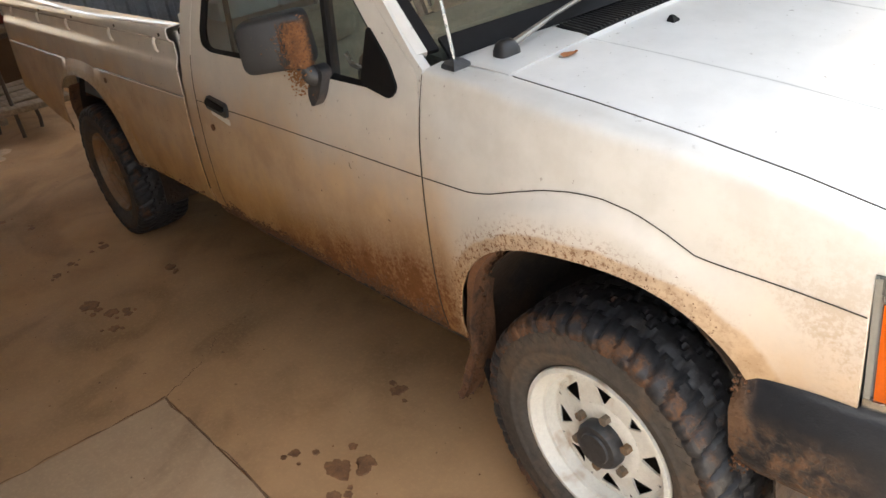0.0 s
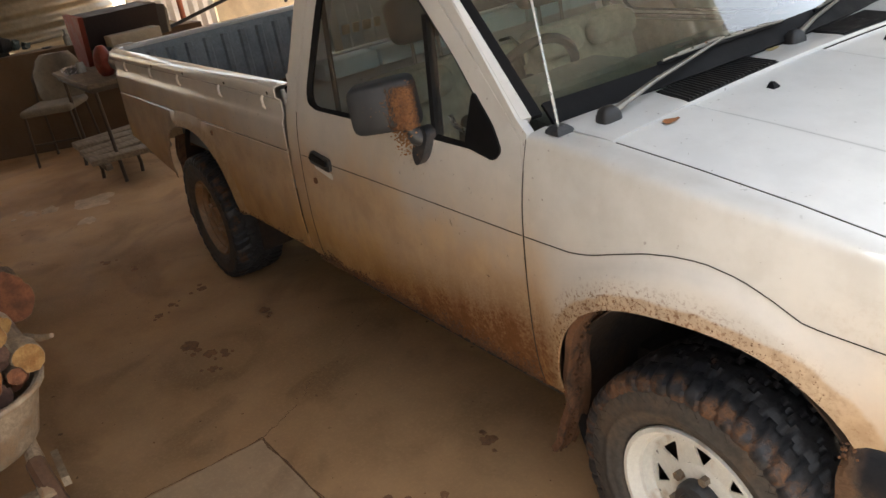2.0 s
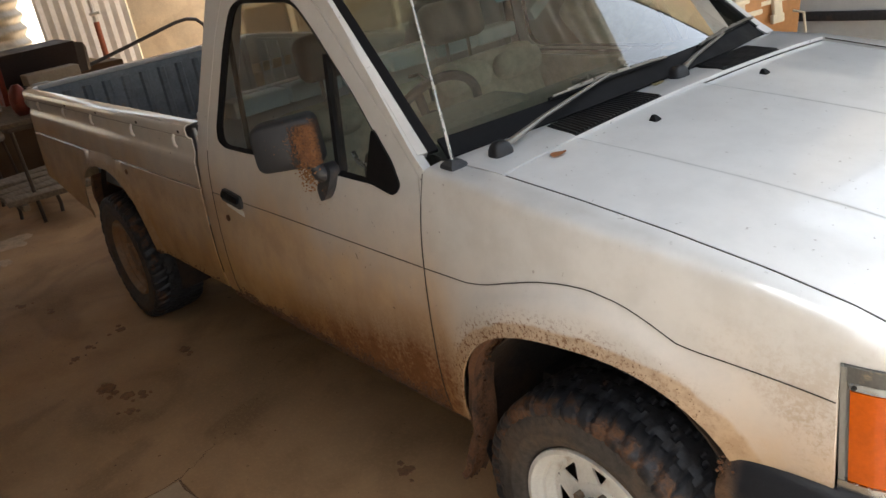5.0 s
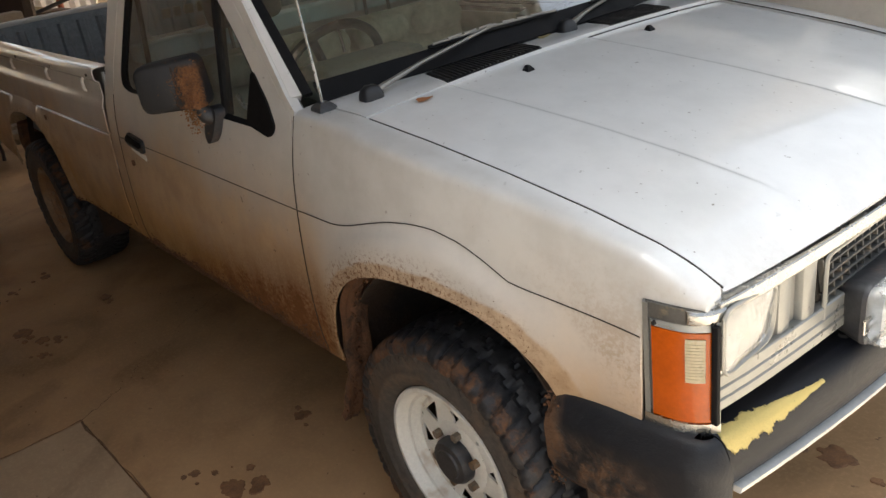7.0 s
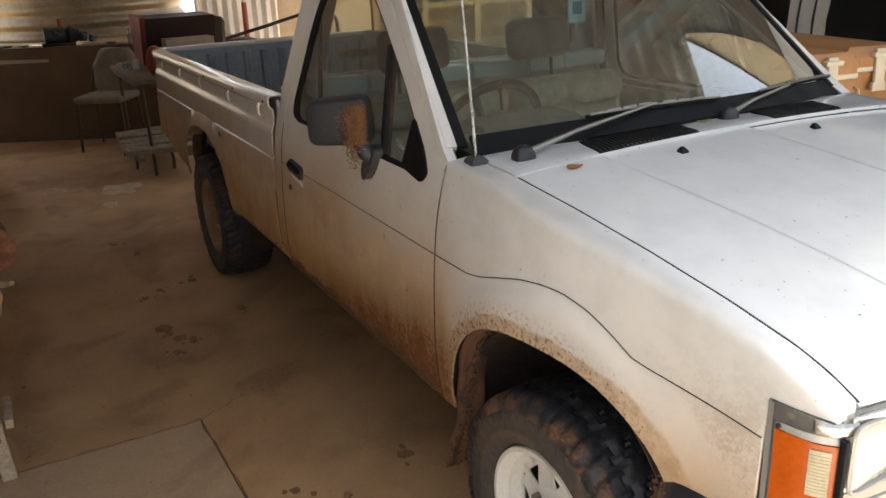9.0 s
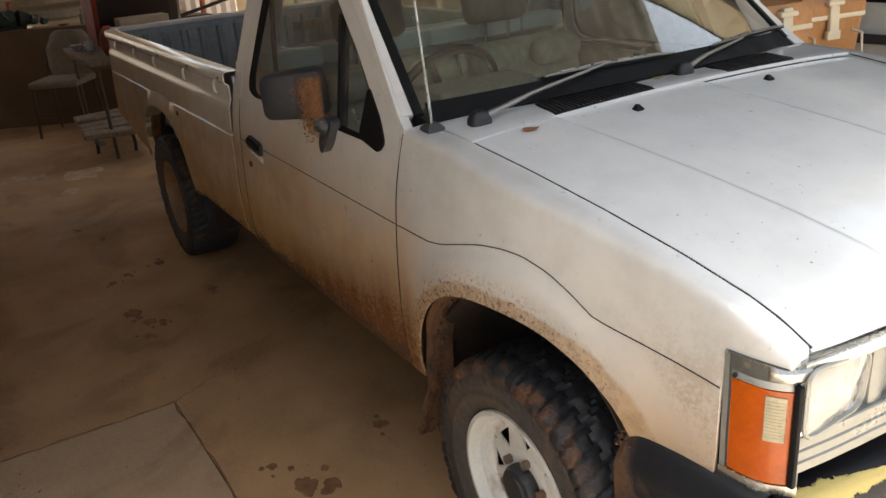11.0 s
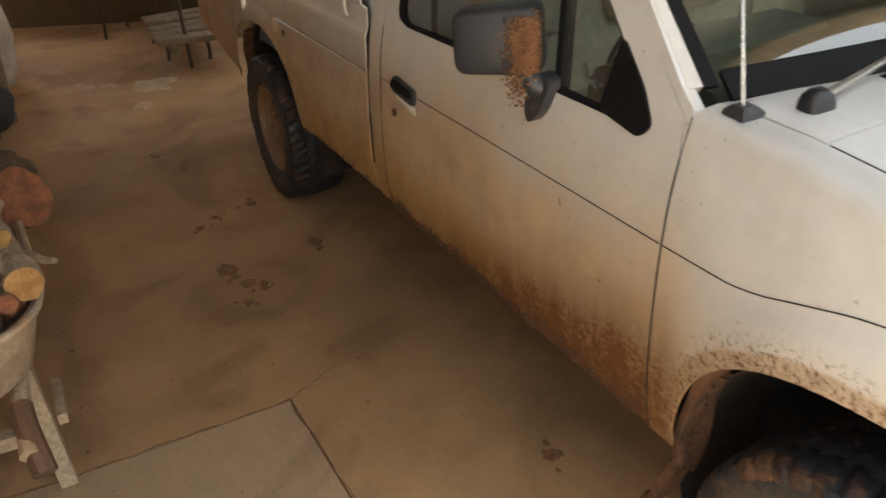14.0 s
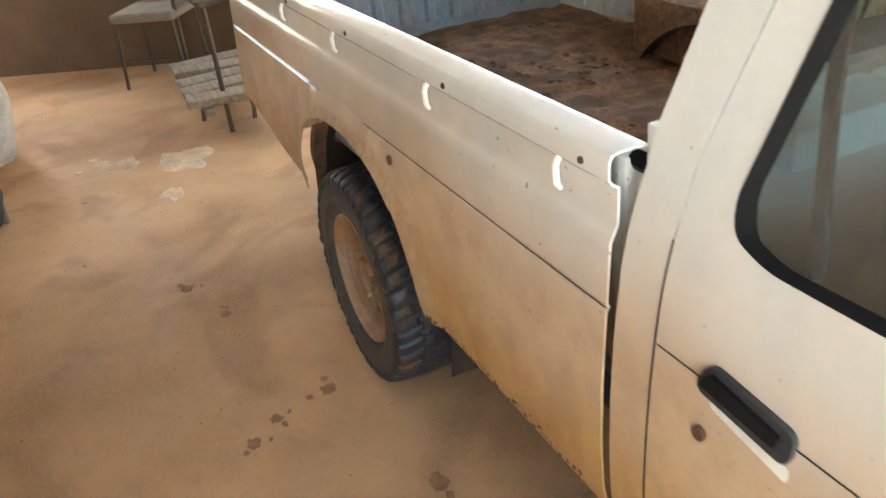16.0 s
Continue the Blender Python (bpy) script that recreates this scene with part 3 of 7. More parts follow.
b = bmesh.new()
loft([[(wx(-4.6), -4.6, z), (wx(0.6), 0.6, z), (wx(0.6) - 0.3, 0.6, z), (wx(-4.6) - 0.3, -4.6, z)] for z in (0.0, 0.90, 0.915)], b)
tagged(part("wall_back", b, WALLM), "low brown plastered wall with stains", "wall", kind="structure")
b = bmesh.new()
loft([[(wx(-1.9) + 0.012, -1.9, 0.77), (wx(-1.2) + 0.012, -1.2, 0.775), (wx(-1.2) + 0.012, -1.2, 0.80), (wx(-1.9) + 0.012, -1.9, 0.815)], [(wx(-1.9) - 0.01, -1.9, 0.77), (wx(-1.2) - 0.01, -1.2, 0.775), (wx(-1.2) - 0.01, -1.2, 0.80), (wx(-1.9) - 0.01, -1.9, 0.815)]], b)
tagged(part("plaster_ledge", b, concrete("pale plaster edge", (0.50, 0.42, 0.32))), "broken pale edge of plaster on the low wall", "wall", kind="structure")
b = bmesh.new()
sheet([[(lerp(-18, wx(y) - 0.25, i / 16), y, 0.90 + 0.04 * noise.noise(Vector((i * 0.6, y * 0.8, 2)))) for i in range(17)] for y in span(-9, 0.6, 24)], bm=b)
tagged(part("terrace_ground", b, concrete("yellow sandy soil", (0.36, 0.26, 0.14))), "sandy raised ground behind the low wall", "ground", kind="structure")

# corrugated water tank
TANK = simple("galvanised tank steel", (0.34, 0.28, 0.20), 0.45, 0.5, 0.3, 2.5, 0.15, dust=0.25)
tank = empty("water_tank", "round corrugated galvanised water tank behind the low wall", "tank")
TC, TR = (-9.85, -0.60), 1.16
rows = []
for i in range(0, 97):
    z = 0.88 + 1.65 * i / 96
    r = TR + 0.022 * math.sin(2 * math.pi * i / 9)
    rows.append([(TC[0] + r * math.cos(a), TC[1] + r * math.sin(a), z) for a in (2 * math.pi * k / 72 for k in range(72))])
b = sheet(rows, True)
part("tank_wall", b, TANK, tank, angle=60)
b = bmesh.new()
loft([[(TC[0] + r * math.cos(2 * math.pi * k / 48), TC[1] + r * math.sin(2 * math.pi * k / 48), z) for k in range(48)] for r, z in ((TR + 0.03, 2.52), (TR + 0.03, 2.55), (0.1, 2.68))], b)
part("tank_lid", b, TANK, tank)

# white fence sheets far behind and a red post
OLDPOST = wood("pale grey post timber", (0.46, 0.38, 0.27), (0.28, 0.21, 0.14), (6, 6, 1))
fence = empty("fence", "white corrugated steel fence behind the tank", "fence", kind="structure")
for j, (x0, y0, x1, y1, z0, z1, m) in enumerate(((-13.0, -8.0, -12.6, -0.5, 0.85, 2.35, CORR_WHITE), (-9.30, 0.62, -9.25, 1.62, -0.05, 2.6, CORR_WHITE))):
    n = int(math.hypot(x1 - x0, y1 - y0) / 0.03)
    rows = []
    for z in (z0, z1):
        rows.append([(lerp(x0, x1, i / n) + 0.010 * math.sin(i * 2 * math.pi * 0.03 / 0.12), lerp(y0, y1, i / n), z) for i in range(n + 1)])
    part("fence_sheet", sheet(rows), m, fence, thick=0.003)
tagged(part("fence_wall", blk((-9.35, 2.29, 1.25), (0.2, 1.3, 2.6), 0.01), concrete("cream plaster", (0.78, 0.68, 0.50), (0.5, 0.4, 0.27))), "cream plastered wall behind the fence", "wall", kind="structure")
far = empty("wall_far", "dark timber shed wall with pale posts and rails", "wall", kind="structure")
part("boards", blk((-9.35, 6.10, 1.35), (0.16, 6.3, 2.8), 0.01), wood("smoky brown boards", (0.16, 0.115, 0.07), (0.085, 0.06, 0.04), (6, 6, 1)), far)
for y in (3.0, 3.75, 4.6, 5.5):
    part("post", blk((-9.24, y, 1.30), (0.06, 0.09, 2.7), 0.006), OLDPOST, far, "pale timber post")
for z in (0.95, 1.75):
    part("rail", blk((-9.255, 6.10, z), (0.03, 6.2, 0.07), 0.004), OLDPOST, far, "pale timber rail")
tagged(part("red_post", tube([(-9.0, 1.13, -0.06), (-9.0, 1.15, 1.16)], 0.032, 10), simple("rusty red post paint", (0.34, 0.10, 0.05), 0.6)), "rust-red steel post in front of the fence", "post")
tagged(part("tap_post", join([tube([(-9.0, 1.15, 1.16), (-9.0, 1.15, 1.6)], 0.022, 10), tube([(-9.0, 1.10, 1.25), (-8.93, 1.20, 1.26)], 0.018, 8)]), WHITE_TRIM), "white water pipe standing on a red post", "pipe")
b = tube([(-6.35, 0.12, 0.945), (-6.33, 0.30, 0.985), (-6.30, 0.60, 1.055), (-6.28, 0.85, 1.115), (-6.27, 1.00, 1.150), (-6.26, 1.10, 1.160), (-6.26, 1.19, 1.140), (-6.26, 1.25, 1.080), (-6.26, 1.27, 0.95)], 0.016, 10)
tagged(part("black_hose", b, BLACK), "thick black hose hanging across behind the truck", "hose")


# ---- the pickup truck ----
truck = empty("pickup_truck", "white single-cab pickup truck splashed with red mud", "truck")
PROF = [(0.36, 0.770), (0.44, 0.800), (0.52, 0.815), (0.62, 0.819), (0.72, 0.817), (0.80, 0.813), (0.872, 0.807), (0.92, 0.802), (0.96, 0.796), (1.00, 0.7875), (1.02, 0.7826), (1.10, 0.7594)]
CREASE = [(-1.80, 0.873), (-1.20, 0.871), (-0.46, 0.8645), (-0.30, 0.865), (-0.24, 0.875), (-0.17, 0.896), (-0.09, 0.917), (-0.02, 0.926), (0.04, 0.926), (0.11, 0.911), (0.165, 0.887), (0.225, 0.854), (0.26, 0.847), (0.60, 0.808)]
HOODZ = [(-0.50, 1.106), (-0.281, 1.095), (-0.06, 1.066), (0.165, 1.032), (0.36, 0.996), (0.50, 0.964), (0.565, 0.941), (0.60, 0.919), (0.64, 0.901)]
WB, WZ = -2.95, 0.326
REAR_X = -3.005      # the rear axle sits a little behind the arch's middle
BELT = 1.02


def crease(x):
    return interp(x, CREASE)


def gap_y(x):
    return interp(x, [(-0.5, 0.702), (-0.285, 0.693), (-0.02, 0.680), (0.18, 0.672), (0.33, 0.665), (0.46, 0.660), (0.55, 0.656), (0.64, 0.648)])


def half(x, z):
    """Half width of the body's skin."""
    w = interp(z, PROF)
    if x > -0.20:
        w -= 0.088 * smooth((x + 0.20) / 0.78)
    if x > 0.50:
        w -= 0.018 * ((x - 0.50) / 0.11) ** 2
    if x > -0.45:
        c = crease(x)
        w += 0.018 * smooth((c - z) / 0.05) * math.exp(-((x + 0.01) / 0.33) ** 6)
    if x < -2.2:
        rr = ((abs(x - WB) / 0.46) ** 2.4 + (max(0.0, z - 0.42) / 0.39) ** 2.4) ** (1 / 2.4)
        w += 0.018 * smooth((1.15 - rr) / 0.12)
        w -= 0.10 * max(0.0, (-4.18 - x) / 0.16) ** 2
    return w


def arch(x, cx, a, b, z0=0.42):
    u = abs(x - cx) / a
    return z0 + b * (1 - u ** 2.4) ** (1 / 2.4) if u < 1 else None


def skin(xs, bottom, top, s, split=None, nb=9, nt=6):
    """Panel between two heights; a row follows the crease where it lies between."""
    rows = []
    for x in xs:
        lo, hi = bottom(x), top(x)
        c = split(x) if split else None
        zs = (span(lo, c, nb) + span(c, hi, nt)[1:]) if c is not None and lo < c - 0.005 else span(lo, hi, nb + nt)
        rows.append([(x, s * half(x, z), z) for z in zs])
    return sheet(rows, flip=s < 0)


def xsamples(x0, x1, step, extra=()):
    n = max(2, int(round((x1 - x0) / step)))
    return sorted(set([round(v, 5) for v in span(x0, x1, n)] + [e for e in extra if x0 < e < x1]))


def fender_bottom(x):
    if x > 0.505:
        return 0.893
    a = arch(x, -0.01, 0.385, 0.375)
    return max(0.45, a) if a and x < 0.30 else (0.45 if x < 0 else max(0.60, a or 0.0))


def front_fender(s):
    ends = [-0.3949, -0.394, -0.393, -0.391, -0.387, -0.382, -0.375, -0.367, -0.357, -0.342, -0.327, 0.29, 0.31, 0.33, 0.34, 0.35, 0.504, 0.506]
    xs = xsamples(-0.4595, 0.606, 0.03, ends)
    rows = []
    for x in xs:
        lo, c, zg, yg = fender_bottom(x), crease(x), interp(x, HOODZ), gap_y(x) + 0.003
        zs = max(zg - 0.030, min(lo + 0.004, zg - 0.002))
        col = span(lo, c, 9) + span(c, zs, 5)[1:] if lo < c - 0.01 else span(lo, zs, 14)
        pts = [(x, s * half(x, z), z) for z in col]
        w0, h0 = half(x, zs), zg - zs
        a, m, d, e = Vector((w0, zs)), Vector((w0 - 0.003, zg - 0.004)), Vector((w0 - min(0.026, (w0 - yg) * 0.6), zg - 0.003)), Vector((yg, zg))
        for k in range(1, 7):
            t = k / 6
            q = a * (1 - t) ** 2 + m * 2 * t * (1 - t) + d * t * t
            pts.append((x, s * q.x, q.y))
        for t in (0.5, 1.0):
            q = d.lerp(e, t)
            pts.append((x, s * q.x, q.y))
        pts.append((x, s * (yg - 0.001), zg - 0.03))
        rows.append(pts)
    # the rounded nose above the corner lamp
    for dx, k in ((0.004, 0.35), (0.006, 1.0)):
        rows.append([(0.606 + dx, lerp(y, s * 0.685, 0.25 * k), lerp(z, 0.890, k)) for _, y, z in rows[-1 if dx < 0.005 else -2]])
    return sheet(rows, flip=s < 0)


def along_crease(x0, x1, s, off=0.0008):
    return [(x, s * (half(x, crease(x)) + off), crease(x)) for x in xsamples(x0, x1, 0.025)]


SIDE = lambda z: 0.771 - 0.29 * (z - 1.06)
DLO = [(-1.545, 1.043), (-0.90, 1.043), (-0.575, 1.040), (-0.553, 1.058), (-0.594, 1.100), (-0.768, 1.250), (-0.998, 1.420), (-1.085, 1.476), (-1.150, 1.497), (-1.46, 1.497), (-1.515, 1.470), (-1.56, 1.36), (-1.612, 1.10), (-1.600, 1.060)]
DLO = round_poly(DLO, 0.045, 4)
DOOR_TOP = [(-1.6875, 1.02), (-0.4645, 1.02), (-0.480, 1.085), (-0.70, 1.262), (-0.96, 1.462), (-1.06, 1.520), (-1.16, 1.538), (-1.50, 1.538), (-1.57, 1.51), (-1.618, 1.40), (-1.684, 1.12)]
CAB_TOP = [(-1.775, 1.02), (-0.4595, 1.02), (-0.462, 1.100), (-0.505, 1.13), (-0.72, 1.318), (-0.965, 1.520), (-1.08, 1.590), (-1.66, 1.600), (-1.70, 1.50), (-1.768, 1.15)]
CEN = (-1.10, 1.24)


def ring(outer, inner, s, n=120, off_o=0.0, off_i=0.0):
    a, c = star(outer, CEN, n, outer + inner), star(inner, CEN, n, outer + inner)
    rows = [[(x, s * (SIDE(z) + off_o), z) for x, z in a], [(x, s * (SIDE(z) + off_i), z) for x, z in c]]
    return sheet(rows, True, flip=s > 0)


def grow(poly, d):
    out = []
    for x, z in poly:
        v = Vector((x - CEN[0], z - CEN[1]))
        v = v * (1 + d / v.length)
        out.append((CEN[0] + v.x, CEN[1] + v.y))
    return out


fender_parts = {}
for s in (-1, 1):
    right = s < 0
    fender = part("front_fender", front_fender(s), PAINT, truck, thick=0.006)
    fender_parts[s] = fender
    if right:
        part("panel_line", tube(along_crease(-0.458, 0.503, s), 0.0013, 5), LINE, fender, "thin dark line over the wheel arch")
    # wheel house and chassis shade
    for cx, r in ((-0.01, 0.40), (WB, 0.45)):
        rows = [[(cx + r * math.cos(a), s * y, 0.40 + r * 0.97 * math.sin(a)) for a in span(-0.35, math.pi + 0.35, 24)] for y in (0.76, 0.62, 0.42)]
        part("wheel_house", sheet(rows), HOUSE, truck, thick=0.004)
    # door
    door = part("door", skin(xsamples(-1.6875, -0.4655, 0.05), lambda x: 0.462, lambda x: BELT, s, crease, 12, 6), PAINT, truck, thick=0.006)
    part("door_frame", ring(DOOR_TOP, DLO, s), PAINT, door, thick=0.02)
    part("window_seal", ring(grow(DLO, 0.001), grow(DLO, -0.017), s, off_o=0.0015, off_i=-0.010), RUBBER, door, "black rubber window seal", thick=0.012)
    inner = grow(DLO, -0.013)
    g = bmesh.new()
    pts = star(inner, CEN, 100)
    g.faces.new([g.verts.new((x, s * (SIDE(z) - 0.012), z)) for x, z in (pts if right else pts[::-1])])
    part("window_pane", g, GLASS_SIDE, door, "dusty side window pane with a pale veil for reflection").visible_shadow = False
    part("window_divider", loft([[(x - 0.010, s * (SIDE(z) - 0.004), z), (x + 0.010, s * (SIDE(z) - 0.004), z), (x + 0.010, s * (SIDE(z) - 0.03), z), (x - 0.010, s * (SIDE(z) - 0.03), z)] for x, z in ((-0.838, 1.045), (-0.925, 1.345))]), RUBBER, door)
    sail = round_poly([(-0.690, 1.046), (-0.566, 1.026), (-0.543, 1.052), (-0.585, 1.106), (-0.675, 1.180)], 0.02)
    part("mirror_sail", loft([[(x, s * (SIDE(z) + o), z) for x, z in sail] for o in (-0.012, 0.006)]), RUBBER, door, "black plastic corner plate of the window")
    if right:
        part("panel_line", tube(along_crease(-1.684, -0.467, s), 0.0012, 5), LINE, door, "thin dark line along the door")
        # handle
        hnd = part("door_handle", loft([[(x, -(half(x, z) + o), z) for x, z in round_poly([(-1.602, 0.862), (-1.450, 0.846), (-1.446, 0.892), (-1.585, 0.906)], 0.018)] for o in (-0.01, 0.006, 0.009)]), BLACK, door, "black plastic door handle recess")
        part("handle_flap", loft([[(x, -(half(x, z) + o), z) for x, z in round_poly([(-1.590, 0.876), (-1.466, 0.866), (-1.462, 0.882), (-1.578, 0.898)], 0.008)] for o in (0.006, 0.016)]), RUBBER, hnd)
        part("bare_patch", loft([[(x, -(half(x, z) + o), z) for x, z in round_poly([(-1.580, 0.842), (-1.452, 0.820), (-1.452, 0.840), (-1.580, 0.860)], 0.008)] for o in (-0.002, 0.0012)]), WHITE_TRIM, door, "clean pale patch under the handle")
        part("key_lock", tube([(-1.588, -(half(-1.588, 0.80) - 0.01), 0.795), (-1.588, -(half(-1.588, 0.80) + 0.006), 0.795)], 0.011, 10), MUD, door)
    # clods along the lower door edge
    # pillars and roof edge
    part("cab_side", ring(CAB_TOP, [(x, max(z, 1.0206)) for x, z in grow(DOOR_TOP, 0.0035)], s), PAINT, truck, thick=0.03)
    part("door_jamb", ring(grow(DOOR_TOP, 0.02), grow(DOOR_TOP, -0.03), s, off_o=-0.03, off_i=-0.03), DARK, truck, thick=0.01)
    for gx in (-0.4625, -1.690):
        part("door_post", loft([[(gx + dx, s * (half(gx, z) - d), z) for dx, d in ((-0.03, 0.010), (0.03, 0.010), (0.03, 0.05), (-0.03, 0.05))] for z in (0.45, 0.55, 0.70, 0.87, BELT)]), LINE, truck)
    for gx, z0, z1 in ((-0.4625, 0.466, 1.09), (-1.690, 0.47, 1.02)):
        part("door_gap", tube([(gx, s * ((half(gx, z) if z < BELT else SIDE(z)) + 0.0002), z) for z in span(z0, z1, 16)], 0.0012, 5), LINE, truck, "thin dark gap round the door")
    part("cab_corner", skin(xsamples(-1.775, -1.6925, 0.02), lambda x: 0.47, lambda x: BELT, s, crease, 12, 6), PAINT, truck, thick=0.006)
    # muddy sill, its dark colour also painting the shade below the door edge
    part("sill", tube([(x, s * 0.755, 0.445) for x in span(-1.80, -0.435, 8)], 0.028, 8), FLAP, truck, "muddy sill darkened for the shade under the door")
    # bed side
    BEDP = [(0.44, 0.800), (0.52, 0.815), (0.62, 0.819), (0.72, 0.817), (0.80, 0.813), (0.862, 0.809), (0.868, 0.803), (0.874, 0.808), (0.955, 0.803), (0.972, 0.802), (0.984, 0.796), (1.000, 0.789), (1.052, 0.788), (1.058, 0.798), (1.066, 0.804), (1.092, 0.804), (1.102, 0.799), (1.106, 0.786), (1.106, 0.742), (1.100, 0.735), (1.06, 0.733), (0.70, 0.733)]

    def bed_bottom(x):
        a = arch(x, WB, 0.46, 0.39)
        base = 0.47 if x > -3 else lerp(0.47, 0.60, smooth((-3.35 - x) / 0.9))
        return max(base, a) if a else base

    rows = []
    for x in xsamples(-4.345, -1.798, 0.03, [WB - 0.4599, WB - 0.459, WB - 0.455, WB - 0.45, WB - 0.44, WB - 0.42, WB + 0.42, WB + 0.44, WB + 0.45, WB + 0.455, WB + 0.459, WB + 0.4599]):
        lo = bed_bottom(x)
        col = []
        for z, w in BEDP:
            k = max(z, lo) if z < 0.86 else z
            bl = (half(x, k) - interp(k, PROF)) if z < 0.95 else min(0.0, half(x, 1.0) - interp(1.0, PROF))
            col.append((x, s * ((w if z == k else interp(k, [(a, q) for a, q in BEDP[:6]])) + bl), k))
        # finer rows near the arch lip
        rows.append(col)
    bed = part("bed_side", sheet(rows, flip=s < 0), PAINT, truck, thick=0.004)
    if right:
        part("bed_line", tube([(x, s * (0.8075 + half(x, 0.868) - interp(0.868, PROF)), 0.868) for x in xsamples(-4.33, -1.801, 0.03)], 0.0013, 5), LINE, bed)
        for x in (-3.88, -3.39, -2.93, -2.38, -1.92):
            hk = tube([(x - 0.003, -0.790, 1.064), (x - 0.001, -0.804, 1.060), (x, -0.8100, 1.050), (x + 0.003, -0.8105, 1.024), (x + 0.005, -0.804, 1.014)], [0.005, 0.0058, 0.006, 0.006, 0.004], 8)
            part("rope_hook", hk, PAINT, bed)
        for x in (-1.86, -2.30, -2.83, -3.33):
            part("rivet", tube([(x, -0.803, 1.078), (x, -0.8075, 1.078)], 0.006, 8), LINE, bed)
        part("fuel_latch", tube([(-2.62, -(half(-2.62, 0.83) - 0.004), 0.828), (-2.62, -(half(-2.62, 0.83) + 0.006), 0.828)], 0.012, 8), MUD, bed)

# B-pillar back, cab rear wall, roof
part("roof_panel", sheet([[(x, y, 1.585 + 0.05 * (1 - (y / 0.62) ** 2) - 0.02 * abs(x + 1.37) ** 2) for y in span(-0.612, 0.612, 12)] for x in span(-1.68, -1.02, 8)], flip=True), PAINT, truck, thick=0.03)
part("windscreen_header", sheet([[(-1.06 + 0.10 * k - 0.03 * (y / 0.6) ** 2, y, 1.605 - 0.06 * k + 0.03 * (1 - (y / 0.62) ** 2)) for y in span(-0.62, 0.62, 12)] for k in (0, 0.5, 1)], flip=True), PAINT, truck, thick=0.02)
part("cab_rear_wall", blk((-1.775, 0, 0.78), (0.03, 1.50, 0.72), 0.006), PAINT, truck)
part("rear_window_frame", loft([[(-1.765 + 0.13 * (z - 1.12) / 0.48, y, z) for y, z in round_poly([(-0.74, 1.12), (0.74, 1.12), (0.60, 1.60), (-0.60, 1.60)], 0.03)], [(-1.765 + 0.13 * (z - 1.12) / 0.48, y, z) for y, z in round_poly([(-0.60, 1.17), (0.60, 1.17), (0.53, 1.52), (-0.53, 1.52)], 0.05)]], cap=False), PAINT, truck, thick=0.02)
rw = part("rear_window", blk((-1.715, 0, 1.345), (0.004, 1.16, 0.37), 0.0, pose(0, 0, 0, 0, 15, 0)), GLASS_SIDE, truck, "cab rear window with a sticker")
rw.visible_shadow = False
for k, (y0, y1) in enumerate(((-0.52, -0.49), (-0.475, -0.45), (-0.435, -0.40), (-0.385, -0.36))):
    part("sticker_bar", blk((-1.733, (y0 + y1) / 2, 1.240), (0.003, y1 - y0, 0.034), 0.0, pose(0, 0, 0, 0, 15, 0)), CREAM, rw, "pale worn sticker lettering")
part("rear_ledge", join([blk((-1.66, y, 1.135), (0.10, 0.22, 0.062), 0.012) for y in (-0.57, -0.342, -0.114, 0.114, 0.342, 0.57)]), CABIN_BLUE, truck, "pale blue painted ledge behind the seats")
part("cab_floor", blk((-1.15, 0, 0.48), (1.25, 1.36, 0.05), 0.01), BED_FLOOR, truck)
part("chassis", blk((-1.9, 0, 0.36), (4.3, 1.05, 0.18), 0.02), DARK, truck)
# unseen second floor and side blocks, added to keep light off the ground below
part("cab_floor", blk((-1.13, 0, 0.462), (1.28, 1.44, 0.03), 0.004), DARK, truck)
part("underbody_light_block", blk((-1.12, -0.66, 0.385), (1.22, 0.10, 0.12), 0.02), DARK, truck)
part("underbody_light_block", blk((-1.12, 0.66, 0.385), (1.22, 0.10, 0.12), 0.02), DARK, truck)
part("engine_bay", blk((0.02, 0, 0.72), (0.80, 0.72, 0.42), 0.02), DARK, truck)
part("firewall", blk((-0.50, 0, 0.77), (0.05, 1.46, 0.62), 0.01), DARK, truck)
part("axle_front", tube([(0.0, -0.60, WZ), (0.0, 0.60, WZ)], 0.045, 10), DARK, truck)
part("axle_rear", tube([(REAR_X, -0.60, WZ), (REAR_X, 0.60, WZ)], 0.055, 10), DARK, truck)


# bonnet
def hood_z(x, y):
    g = gap_y(x)
    z = interp(x, HOODZ) + 0.024 * max(0.0, 1 - (y / g) ** 2) ** 0.9
    for ya, yb, x_end in ((-0.445, -0.370, 0.57), (0.058, 0.143, 0.58)):
        yc = lerp(ya, yb, (x + 0.24) / 0.74)
        f = 1 - smooth((x - x_end + 0.10) / 0.12)
        z -= f * 0.0050 * smooth((y - yc + 0.009) / 0.018)
    return z


def hood_x(u, y):
    return lerp(-0.254, 0.610 + 0.040 * (1 - (y / 0.664) ** 2) ** 0.8, u)


ysn = span(-0.664, 0.664, 330)
rows = []
for u in span(0, 0.9, 20) + [0.93, 0.955, 0.975, 0.99, 1.0]:
    r = []
    for y in ysn:
        x = hood_x(u, y)
        yy = y / 0.664 * (gap_y(x) - 0.0025)
        drop = 0.009 * max(0.0, (u - 0.93) / 0.07) ** 2
        r.append((x, yy, hood_z(x, yy) - drop))
    rows.append(r)
for s in (-1, 1):
    part("bonnet_gap", tube([(x, s * (gap_y(x) + 0.0002), interp(x, HOODZ) - 0.0012) for x in span(-0.25, 0.610, 30)], 0.0020, 6), LINE, truck, "thin dark gap along the bonnet")
